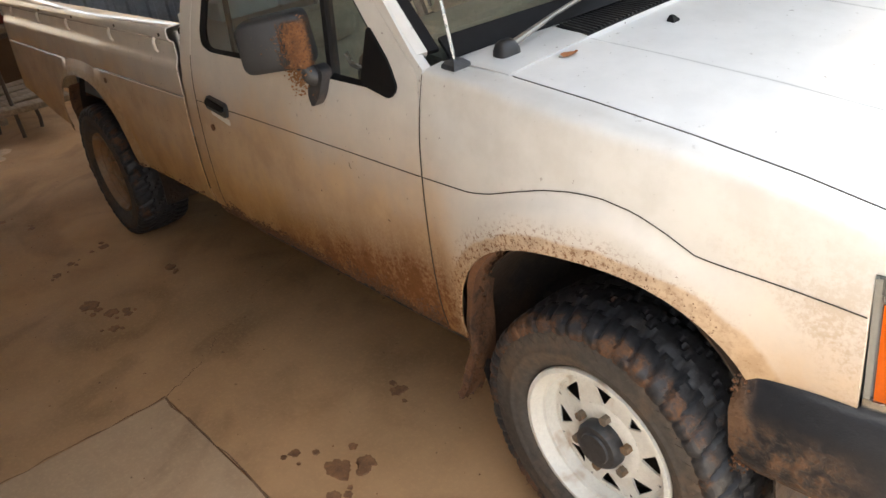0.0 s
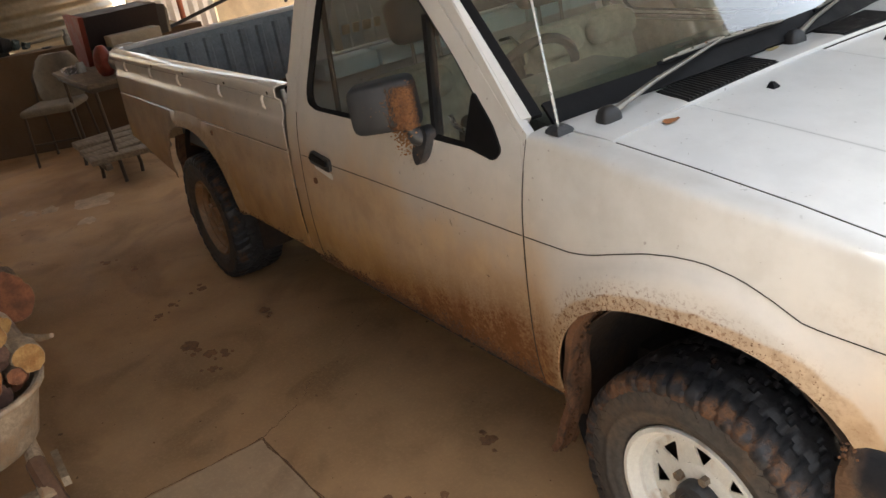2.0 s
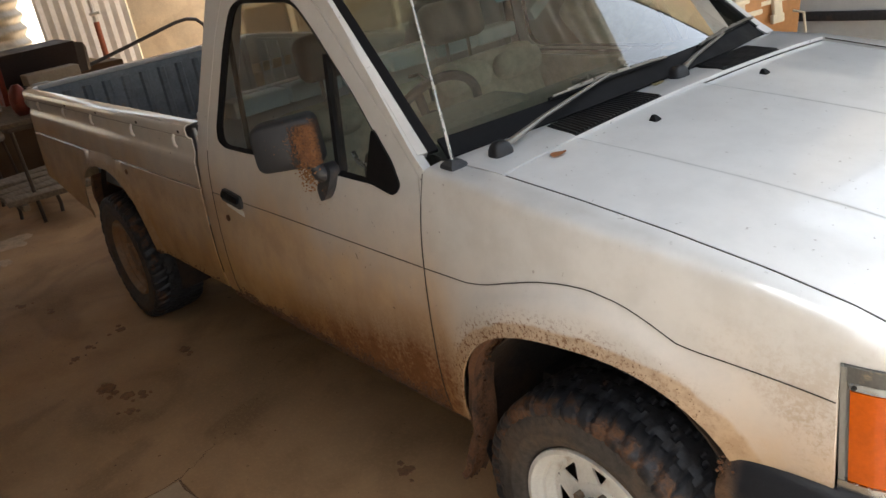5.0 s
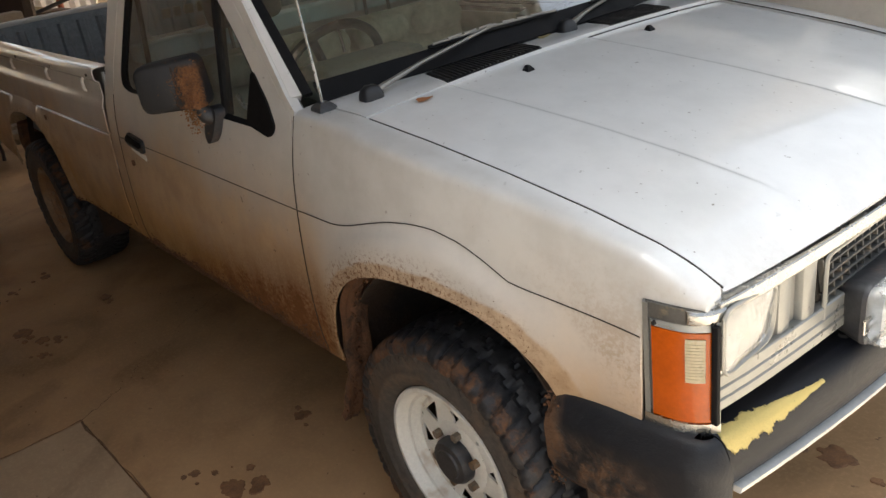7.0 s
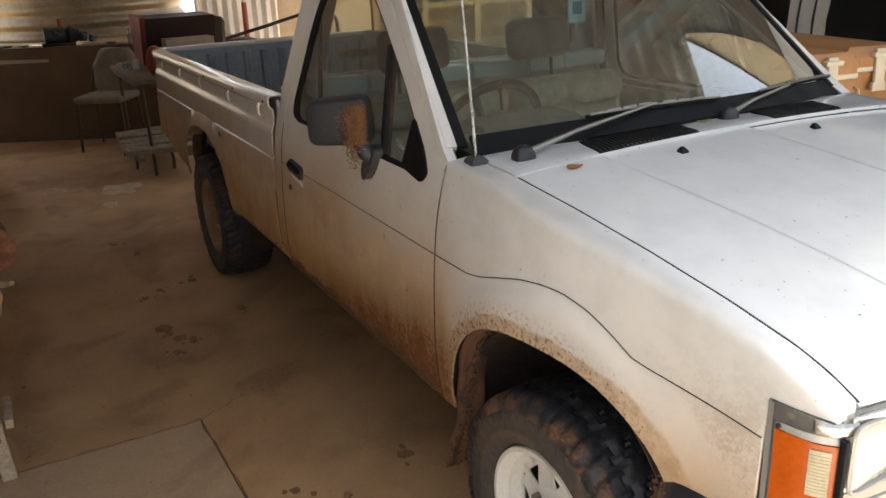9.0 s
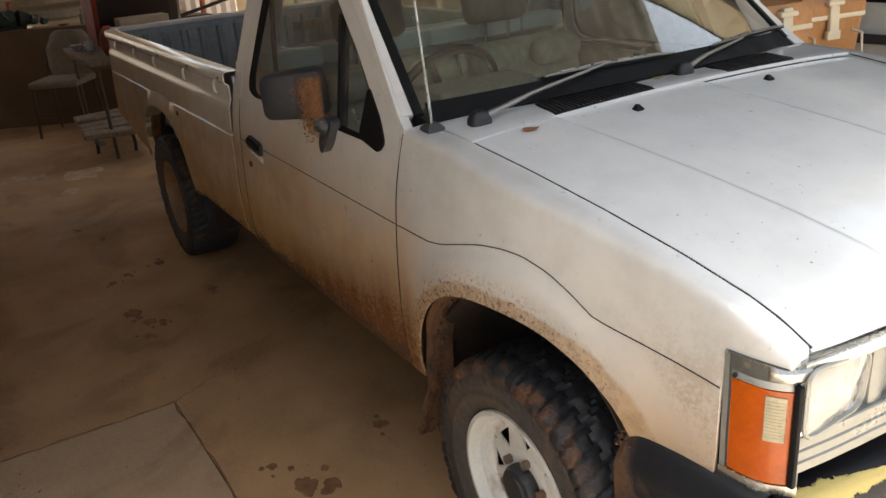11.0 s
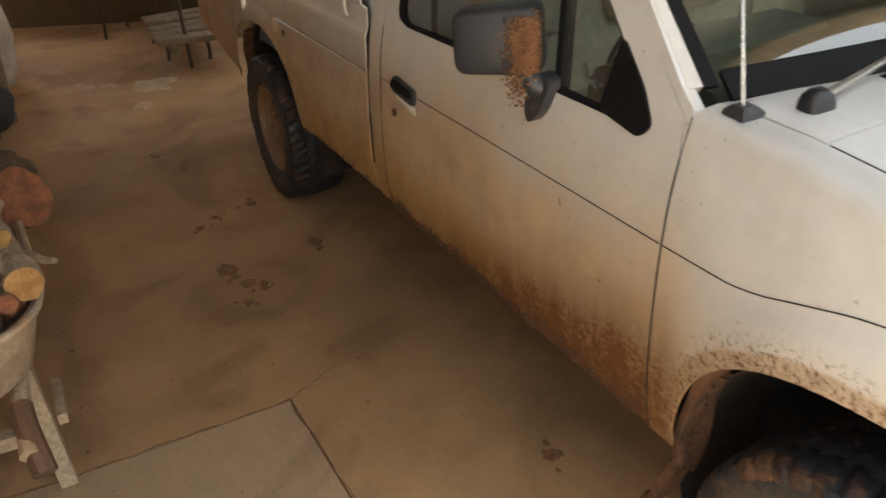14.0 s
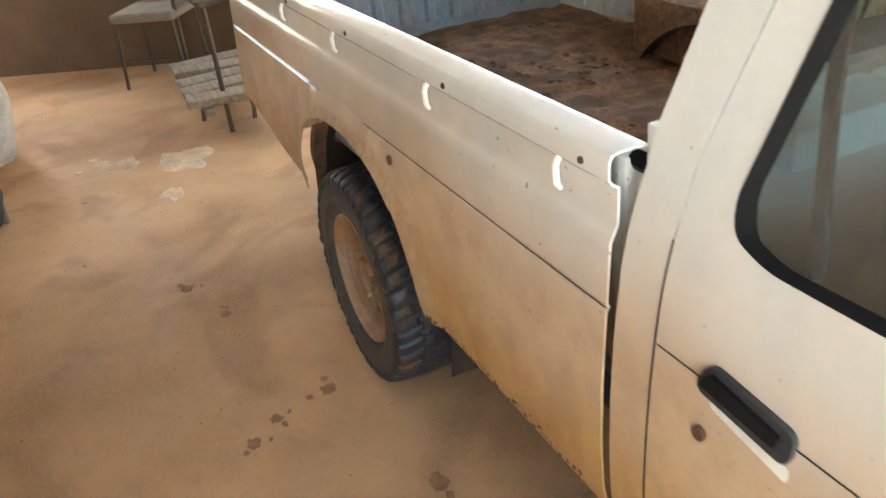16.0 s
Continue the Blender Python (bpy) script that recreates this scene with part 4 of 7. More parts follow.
hood = part("bonnet", sheet(rows, flip=True), PAINT, truck, "white bonnet with two pressed creases", thick=0.008, angle=50)
for y in (-0.252, 0.232):
    z = hood_z(-0.182, y)
    part("washer_nozzle", loft([[(-0.182 + a, y + c, z + h) for a, c in ((-0.010, -0.011), (0.010, -0.011), (0.010, 0.011), (-0.010, 0.011))] if h < 0.01 else [(-0.184 + a, y + c, z + h) for a, c in ((-0.005, -0.004), (0.003, -0.004), (0.003, 0.004), (-0.005, 0.004))] for h in (-0.002, 0.003, 0.013)]), RUBBER, hood)

# scuttle panel with two vents
def cowl_z(x, y):
    return interp(x, HOODZ) + lerp(0.024, 0.014, smooth((-0.255 - x) / 0.12)) * max(0.0, 1 - (y / 0.70) ** 2) ** 0.9 + 0.002


rows = []
for x in (-0.2575, -0.275, -0.30, -0.33, -0.36, -0.40, -0.43, -0.47):
    rows.append([(x, y, cowl_z(x, y) - (0.0 if x > -0.46 else 0.01)) for y in span(-0.695, 0.695, 28)])
cowl = part("scuttle_panel", sheet(rows), PAINT, truck, "white scuttle panel with two black vents", thick=0.01)


VENT = simple("black vent plastic", (0.018, 0.018, 0.020), 0.45, 0.0, 0.2, 20, 0.05)
for quad in (((-0.385, -0.415), (-0.2595, -0.448), (-0.2595, -0.119), (-0.380, -0.095)), ((-0.377, 0.194), (-0.2595, 0.160), (-0.2595, 0.441), (-0.390, 0.470))):
    vent = part("vent", loft([[(x, y, cowl_z(x, y) + o) for x, y in quad] for o in (-0.004, 0.0022)]), RUBBER, cowl, "black slatted air vent")
    tl, bl, br, tr = quad
    for k in range(24):
        t = (k + 0.4) / 24
        a, c = (lerp(tl[0], tr[0], t) + 0.005, lerp(tl[1], tr[1], t)), (lerp(bl[0], br[0], t) - 0.005, lerp(bl[1], br[1], t))
        part("vent_slat", loft([[(a[0], a[1] + d, cowl_z(*a) + o), (c[0], c[1] + d, cowl_z(*c) + o), (c[0], c[1] + d + 0.0045, cowl_z(*c) + o), (a[0], a[1] + d + 0.0045, cowl_z(*a) + o)] for o, d in ((0.001, 0.0), (0.0055, 0.0015))]), VENT, vent)

# windscreen with black surround
def ws(y, t):
    """Windscreen surface: t 0 at the base, 1 at the roof."""
    x = -0.386 - 0.105 * (abs(y) / 0.70) ** 2.2 - 0.525 * t
    return (x, y * (1 - 0.13 * t), 1.125 + 0.022 * (1 - (y / 0.7) ** 2) - 0.004 + 0.465 * t)


part("windscreen", sheet([[ws(y, t) for y in span(-0.690, 0.690, 20)] for t in span(0.02, 0.97, 10)]), GLASS_SCREEN, truck, "greenish windscreen with reflections").visible_shadow = False
seal = []
for t0, t1, ya, yb in ((-0.045, 0.040, -0.676, 0.676), (0.955, 1.0, -0.70, 0.70)):
    seal.append(sheet([[tuple(Vector(ws(y, t)) + Vector((0.004, 0, 0.004))) for y in span(ya, yb, 20)] for t in span(t0, t1, 2)]))
for sy in (-1, 1):
    seal.append(sheet([[tuple(Vector(ws(sy * w, t)) + Vector((0.004, 0, 0.004))) for w in (0.688, 0.712)] for t in span(0.0, 1.0, 10)], flip=sy < 0))
part("windscreen_seal", join(seal), RUBBER, truck, "black rubber windscreen seal", thick=0.012)
for sy in (-1, 1):
    rows = []
    for t in span(0.0, 1.0, 8):
        p = Vector(ws(sy * 0.712, t))
        z = p.z
        q = Vector((p.x - 0.035, sy * (SIDE(z) + 0.001), z - 0.004))
        rows.append([tuple(p + Vector((0, 0, 0.004))), tuple(p.lerp(q, 0.5) + Vector((0.012, sy * 0.006, 0.006))), tuple(q)])
    part("windscreen_pillar", sheet(rows, flip=sy < 0), PAINT, truck, thick=0.02)

# wipers
for k, (py, ty, tt, b0, b1) in enumerate(((-0.612, -0.150, 0.040, (-0.37, 0.030), (0.08, 0.022)), (0.078, 0.40, 0.025, (0.23, 0.016), (0.70, 0.040)))):
    piv = Vector((-0.350, py, cowl_z(-0.350, py)))
    tip = Vector(ws(ty, tt)) + Vector((0.016, 0, 0.020))
    wiper = part("wiper", loft([[(piv.x + dx * w, piv.y + dy * w, piv.z + h) for dx, dy in round_poly([(-0.022, -0.022), (0.018, -0.026), (0.022, 0.026), (-0.016, 0.034)], 0.014, 3)] for h, w in ((-0.004, 1.1), (0.012, 1.05), (0.024, 0.85), (0.032, 0.5))]), VENT, truck, "windscreen wiper with a black cap", angle=50)
    mid = piv.lerp(tip, 0.38) + Vector((0, 0, 0.014))
    part("wiper_arm", tube([piv + Vector((0, 0.01, 0.014)), mid, tip], [0.009, 0.006, 0.004], 8), STEEL, wiper, "grey steel wiper arm")
    p0, p1 = Vector(ws(*b0)) + Vector((0.012, 0, 0.016)), Vector(ws(*b1)) + Vector((0.012, 0, 0.016))
    side = (p1 - p0).normalized()
    part("wiper_blade", tube([p0, p0.lerp(p1, 0.5) + Vector((0.004, 0, 0.002)), p1], 0.0048, 6), RUBBER, wiper)
    part("blade_bridge", tube([p0.lerp(p1, 0.06) + Vector((0.006, 0, 0.006)), p0.lerp(p1, 0.5) + Vector((0.007, 0, 0.009)), p0.lerp(p1, 0.94) + Vector((0.006, 0, 0.006))], 0.0026, 6), STEEL, wiper, "grey steel blade bridge")
    for a, b2, h in ((0.02, 0.12, 0.006), (0.13, 0.23, 0.010), (0.25, 0.34, 0.011), (0.36, 0.46, 0.013), (0.54, 0.64, 0.013), (0.66, 0.75, 0.011), (0.77, 0.87, 0.010), (0.88, 0.98, 0.006)):
        part("bridge_segment", tube([p0.lerp(p1, a) + Vector((0.006, 0, h)), p0.lerp(p1, b2) + Vector((0.006, 0, h + (0.002 if a < 0.5 else -0.002)))], 0.0036, 6), STEEL, wiper)

# aerial
aer = part("aerial", loft([[(-0.402 + dx * w, -0.712 + dy * w, 1.103 + h) for dx, dy in ((-0.024, -0.020), (0.022, -0.024), (0.024, 0.020), (-0.022, 0.024))] for h, w in ((-0.004, 1.1), (0.006, 1.0), (0.014, 0.6))]), BLACK, truck, "thin radio aerial on a black foot")
part("aerial_rod", tube([(-0.404, -0.712, 1.112), (-0.447, -0.700, 1.30), (-0.53, -0.68, 1.70)], [0.0038, 0.003, 0.002], 6), CHROME, aer, "bright steel rod")

# door mirror, turned outwards
MU, MN, MO = Vector((-0.655, -0.755, 0.0)), Vector((0.755, -0.655, 0.0)), Vector((-0.845, -0.800, 0.0))


def mir(u, z, o):
    p = MO + MU * u + MN * o
    return (p.x, p.y, z)


mirror = part("door_mirror", loft([[mir(lerp(0.10, a, w), lerp(1.148, z, w), o) for a, z in round_poly([(-0.004, 1.078), (0.182, 1.076), (0.186, 1.204), (0.006, 1.221)], 0.030)] for o, w in ((-0.062, 0.96), (-0.050, 1.0), (-0.005, 1.0), (0.012, 0.95), (0.018, 0.86))]), MIRROR_MUD, truck, "black door mirror caked with red mud", angle=45)
part("mirror_glass", loft([[mir(a, z, o) for a, z in round_poly([(0.006, 1.088), (0.172, 1.086), (0.176, 1.194), (0.014, 1.210)], 0.02)] for o in (-0.066, -0.063)]), MIRROR_GLASS, mirror)
part("mirror_foot", loft([[(x, -(half(x, z) + o) if z < 1.02 else -(SIDE(z) + o), z) for x, z in round_poly([(-0.900, 1.000), (-0.875, 0.968), (-0.842, 1.000), (-0.826, 1.065), (-0.880, 1.080)], 0.022)] for o in (-0.004, 0.016, 0.026)]), BLACK, mirror, "black mirror foot on the door")
part("mirror_arm", tube([(-0.866, -0.782, 1.040), (-0.875, -0.803, 1.052), (-0.890, -0.820, 1.092)], [0.026, 0.024, 0.020], 14), BLACK, mirror)
rnd = random.Random(77)
cl = []
for i in range(1500):
    u, z = rnd.gauss(0.036, 0.022), rnd.gauss(1.138, 0.045)
    if i > 1480:
        u, z = rnd.gauss(0.12, 0.03), rnd.gauss(1.17, 0.03)
    torn = noise.noise(Vector((u * 55, z * 30, 2.0))) + 0.35 * noise.noise(Vector((u * 160, z * 90, 7.0)))
    if 0.0 < u < 0.178 and 1.078 < z < 1.212 and torn > -0.34 + (u - 0.03) * 3.2:
        cl.append(clod(mir(u, z, 0.0185 if 0.022 < u < 0.162 and 1.098 < z < 1.196 else 0.0125), rnd.uniform(0.0008, 0.0030), i, 0.8))
tagged(part("mud_cake", join(cl), simple("dried orange mud", (0.27, 0.122, 0.052), 0.95, 0, 0.5, 45, 0.8, 0.006), mirror, "dried orange mud stuck to the mirror"), kind="stuff")
cl = []
for i in range(170):
    x, z = rnd.gauss(-0.945, 0.045), rnd.gauss(0.992, 0.026)
    cl.append(clod((x, -(half(x, z) - 0.001), z), rnd.uniform(0.0008, 0.0026), i, 0.7))
for i in range(220):
    cl.append(clod((rnd.gauss(-0.885, 0.016), rnd.gauss(-0.835, 0.012), rnd.gauss(1.058, 0.022)), rnd.uniform(0.0015, 0.005), i, 0.9))
tagged(part("mud_splash", join(cl), simple("dried tan mud", (0.34, 0.17, 0.075), 0.95, 0, 0.4, 60, 0.8, 0.006), truck, "mud splash on the door below the mirror"), kind="stuff")

# front end: corner lamp, headlamp, grille
for s in (-1, 1):
    def corner(o, t0=0.0, t1=1.0):
        pts = []
        for t in span(t0, t1, 8):
            x = lerp(0.509, 0.622, t)
            y = 0.722 - 0.010 * t - 0.040 * t ** 4 + o
            pts.append((x + o * 0.7 * t ** 3, s * y))
        return pts

    def strip(z0, z1, o, depth=0.03, t0=0.0, t1=1.0):
        a, c = corner(o, t0, t1), corner(o - depth, t0, t1)
        return loft([[(x, y, z) for x, y in a] + [(x - 0.012, y, z) for x, y in reversed(c)] for z in (z0, z0 + 0.004, z1 - 0.004, z1)])

    lamp = part("corner_lamp", strip(0.658, 0.894, -0.006), SILVER, truck, "corner lamp with orange indicator in a grey frame")
    part("indicator_lens", strip(0.674, 0.848, 0.003, 0.02, 0.13, 0.95), ORANGE, lamp, "orange indicator lens")
    part("clear_strip", strip(0.849, 0.862, 0.001, 0.02, 0.10, 0.98), LAMP_GLASS, lamp, "clear strip above the lens")
    part("lamp_cap", strip(0.864, 0.892, 0.002, 0.02, 0.04, 0.92), GRILLE, lamp, "dark smoked strip above the lens")
    part("frame_edge", strip(0.664, 0.890, 0.004, 0.02, 0.0, 0.09), SILVER, lamp)
    part("lens_screw", tube([(0.530, s * 0.722, 0.856), (0.530, s * 0.727, 0.856)], 0.004, 8), DARK, lamp)
    path = [(0.586, 0.7145), (0.600, 0.7105), (0.611, 0.702), (0.619, 0.690), (0.623, 0.676), (0.624, 0.664)]
    part("corner_piece", loft([[(x - 0.030 * h, s * (y - 0.020 * h), z) for h, z in ((1.0, 0.868), (0.0, 0.868), (-0.06, 0.873), (-0.06, 0.886), (0.05, 0.891), (1.0, 0.892))] for x, y in path]), CHROME, fender_parts[s], "bright corner piece under the bonnet edge")
    part("lamp_gap", blk((0.622, s * 0.688, 0.770), (0.012, 0.010, 0.190), 0.002), RUBBER, lamp, "dark gap beside the headlamp")
    part("lamp_base", strip(0.652, 0.673, 0.006, 0.03), CHROME, lamp)
    mk = corner(0.0055, 0.64, 0.86)
    part("side_marker", loft([[(x, y, z) for x, y in mk] + [(x - 0.006, y - s * 0.012, z) for x, y in reversed(mk)] for z in (0.756, 0.760, 0.834, 0.838)]), CREAM, lamp, "pale ribbed side marker")
    for q in range(12):
        z = 0.7615 + 0.006 * q
        part("marker_rib", loft([[(x, y + s * 0.0012, zz) for x, y in mk] + [(x - 0.003, y - s * 0.006, zz) for x, y in reversed(mk)] for zz in (z, z + 0.0022)]), CREAM, lamp)
    HY, HZ = 0.597, 0.818        # the headlamp's middle
    rows = []
    for z in span(0.752, 0.884, 26):
        rows.append([(0.618 - 0.050 * max(0.0, 1 - (math.hypot(y - HY, (z - HZ) * 1.2) / 0.088) ** 2), s * y, z) for y in span(0.512, 0.680, 30)])
    head = part("headlamp", sheet(rows, flip=s < 0), REFLECTOR, truck, "rectangular glass headlamp with a bright bowl", thick=0.006)
    part("bulb_cap", tube([(0.58, s * HY, HZ), (0.606, s * HY, HZ)], [0.016, 0.012], 14), CHROME, head)
    shape = round_poly([(0.678, 0.762), (0.678, 0.888), (0.520, 0.874), (0.532, 0.772)], 0.028, 6)
    bl = bmesh.new()
    cols = []
    for f in span(0.0, 1.0, 10):
        cols.append([(0.628 + 0.012 * (1 - f * f) + 0.0007 * math.sin((HY + (y - HY) * f) * 480), s * (HY + (y - HY) * f), HZ + (z - HZ) * f) for y, z in star(shape, (HY, HZ), 72)])
    sheet(cols[1:], True, bl, flip=s > 0)
    bl.faces.new([v for v in list(bl.verts)[:72]])
    bmesh.ops.recalc_face_normals(bl, faces=bl.faces)
    part("headlamp_lens", bl, LAMP_GLASS, head, "clear fluted front glass")
    part("headlamp_rim", tube([(0.629, s * y, z) for y, z in shape + shape[:1]], 0.004, 6), SILVER, head)

def front_x(y):
    return 0.622 + 0.032 * max(0.0, 1 - (y / 0.676) ** 2) ** 0.8


panel = part("front_panel", join([
    blk((0.596, 0, 0.79), (0.03, 1.30, 0.21), 0.004),
    blk((0.608, -0.452, 0.795), (0.024, 0.16, 0.172), 0.006),
    blk((0.608, 0.452, 0.795), (0.024, 0.16, 0.172), 0.006),
    blk((0.622, -0.418, 0.795), (0.030, 0.050, 0.172), 0.010),
    blk((0.617, -0.488, 0.795), (0.024, 0.044, 0.172), 0.010),
    blk((0.622, 0.418, 0.795), (0.030, 0.050, 0.172), 0.010),
    blk((0.617, 0.488, 0.795), (0.024, 0.044, 0.172), 0.010)]), SILVER, truck, "silver grey front panel round the lamps")
for z0, z1, o, m, nm, lb in ((0.874, 0.899, 0.0, CHROME, "chrome_strip", "chrome strip under the bonnet edge"), (0.866, 0.874, -0.006, SILVER, "lower_moulding", ""), (0.7365, 0.762, -0.003, SILVER, "lamp_ledge", "silver ledge under the headlamps"), (0.7155, 0.736, -0.0015, SILVER, "lower_moulding", ""), (0.694, 0.715, 0.0, SILVER, "lower_strip", "silver strip over the bumper")):
    rings = []
    for y in span(-0.676, 0.676, 20):
        xf = front_x(y) + o
        rings.append([(xf - 0.040, y, z0), (xf - 0.004, y, z0), (xf, y, z0 + 0.002), (xf, y, z1 - 0.002), (xf - 0.003, y, z1), (xf - 0.040, y, z1)])
    part(nm, loft(rings), m, panel, lb)
grille = part("grille", blk((0.618, 0, 0.790), (0.012, 0.74, 0.150), 0.003), LINE, truck, "dark mesh grille in a silver frame")
edge = [(0.640, y, z) for y, z in round_poly([(-0.372, 0.722), (0.372, 0.722), (0.372, 0.864), (-0.372, 0.864)], 0.015)]
part("grille_frame", tube(edge + edge[:1], 0.0045, 6), SILVER, grille)
for k in range(6):
    part("grille_bar", blk((0.634, 0, 0.738 + 0.0215 * k), (0.014, 0.735, 0.0042), 0.001), GRILLE, grille)
for k in range(26):
    part("grille_bar", blk((0.632, -0.362 + 0.0289 * k, 0.792), (0.012, 0.0040, 0.142), 0.0, pose(0, 0, 0, 16, 0, 0)), GRILLE, grille)

# bumper
def bump_x(y):
    return 0.655 + 0.055 * (1 - (y / 0.69) ** 2)


BSEC = [(-0.100, -0.115, 0.6575), (-0.020, -0.040, 0.6545), (-0.005, -0.024, 0.6515), (0.008, -0.014, 0.643), (0.028, -0.006, 0.625), (0.053, 0.0, 0.600), (0.080, -0.002, 0.575), (0.103, -0.012, 0.552)]


def bump_at(y, d, o=0.0):
    """A point on the bumper: d runs from the top edge down the front."""
    x, z = interp(d, [(k, a) for k, a, _ in BSEC]), interp(d, [(k, c) for k, _, c in BSEC])
    return (bump_x(y) + x + o, y, z + o * 0.8)


bump = part("front_bumper", loft([[(0.555, y, 0.550), (0.555, y, 0.657)] + [bump_at(y, d) for d in span(-0.06, 0.103, 16)] for y in span(-0.690, 0.690, 28)]), BUMPER_BLACK, truck, "scuffed black bumper with worn yellow paint", angle=50)
part("bumper_lip", loft([[(x, y, z) for x, z in ((0.60, 0.522), (bump_x(y) - 0.006, 0.526), (bump_x(y) - 0.002, 0.540), (0.60, 0.540))] for y in span(-0.66, 0.66, 16)]), WHITE_TRIM, bump, "white lower lip of the bumper")
for s in (-1, 1):
    rings = []
    for t, hh in ((0.0, 0.7), (0.03, 0.92), (0.10, 1.0), (0.35, 1.0), (0.60, 1.0), (0.74, 1.0), (0.82, 1.0), (0.88, 1.0), (0.94, 1.0), (1.0, 1.0)):
        # from the wheel arch forward and round the corner
        if t <= 0.74:
            x, y, d = lerp(0.305, 0.600, t / 0.74), 0.775 - 0.024 * (t / 0.74) ** 2, Vector((0.0, 1.0))
        else:
            a = (t - 0.74) / 0.26 * radians(90)
            x, y, d = 0.600 + 0.057 * math.sin(a), 0.694 + 0.057 * math.cos(a), Vector((math.sin(a), math.cos(a)))
        zc = 0.53
        sec = []
        for o, z in round_poly([(-0.10, 0.415), (-0.03, 0.425), (0.0, 0.47), (0.004, 0.60), (-0.018, 0.652), (-0.10, 0.662)], 0.015, 3):
            sec.append((x + d[0] * o, s * (y + d[1] * o), zc + (z - zc) * hh))
        rings.append(sec)
    part("bumper_end", loft(rings), BUMPER_END, bump, "black plastic bumper end with caked mud", angle=40)
# worn yellow paint along the top edge, torn outline
rows = [[] for _ in range(9)]
for y in span(-0.689, -0.425, 420):
    w = (1.0 - smooth((y + 0.66) / 0.235)) * smooth((y + 0.695) / 0.02)
    tooth = 0.5 + 0.9 * noise.noise(Vector((y * 420, 5, 0)))
    d0 = 0.004 - w * (0.022 + 0.012 * noise.noise(Vector((y * 40, 0, 0)))) - 0.010 * tooth * (0.35 + 0.65 * w)
    d1 = 0.008 + w ** 0.6 * (0.014 + 0.012 * noise.noise(Vector((y * 50, 3, 0)))) + 0.011 * (0.5 + 0.9 * noise.noise(Vector((y * 480, 9, 0)))) * (0.3 + 0.7 * w)
    for k in range(9):
        rows[k].append(bump_at(y, lerp(d0, d1, k / 8), 0.0012))
part("yellow_paint", sheet(rows), YELLOW, bump, "worn patch of yellow paint", thick=-0.0012, angle=60)
for y in (-0.28, 0.28):
    part("bumper_bolt", tube([(0.64, y, 0.654), (0.64, y, 0.662)], 0.011, 8), DARK, bump)
spot = part("spot_lamp", loft([[(0.672 + o, -0.205 + y * w, 0.722 + z * w) for y, z in round_poly([(-0.112, -0.062), (0.112, -0.062), (0.112, 0.064), (-0.112, 0.064)], 0.03)] for o, w in ((-0.085, 0.45), (-0.045, 0.85), (0.010, 1.0), (0.018, 0.98))]), BLACK, truck, "black-cased spot lamp standing on the bumper")
part("lamp_lens", loft([[(0.700 + o, -0.205 + y * w, 0.722 + z * w) for y, z in round_poly([(-0.108, -0.058), (0.108, -0.058), (0.108, 0.060), (-0.108, 0.060)], 0.025)] for o, w in ((-0.012, 1.0), (0.018, 1.0), (0.026, 0.94))]), LAMP_GLASS, spot, "clear ribbed lens")
part("lamp_reflector", loft([[(0.6915 + o, -0.205 + y * w, 0.722 + z * w) for y, z in round_poly([(-0.100, -0.052), (0.100, -0.052), (0.100, 0.052), (-0.100, 0.052)], 0.02)] for o, w in ((0.0, 1.0), (0.003, 1.0))]), REFLECTOR, spot)
part("lamp_clip", join([tube([(0.700, -0.318, 0.722 + d), (0.700, -0.340, 0.722 + d)], 0.0025, 6) for d in (-0.014, 0.014)] + [tube([(0.700, -0.340, 0.708), (0.700, -0.340, 0.736)], 0.0025, 6)]), CHROME, spot, "wire clip")
part("lamp_bracket", tube([(0.650, -0.205, 0.650), (0.650, -0.205, 0.69)], 0.012, 8), DARK, spot)


# wheels
NUT = mudded("grimy wheel nut steel", (0.16, 0.13, 0.10), 0.5, (0.20, 0.12, 0.06), 0.4, 0.6, 20.0)


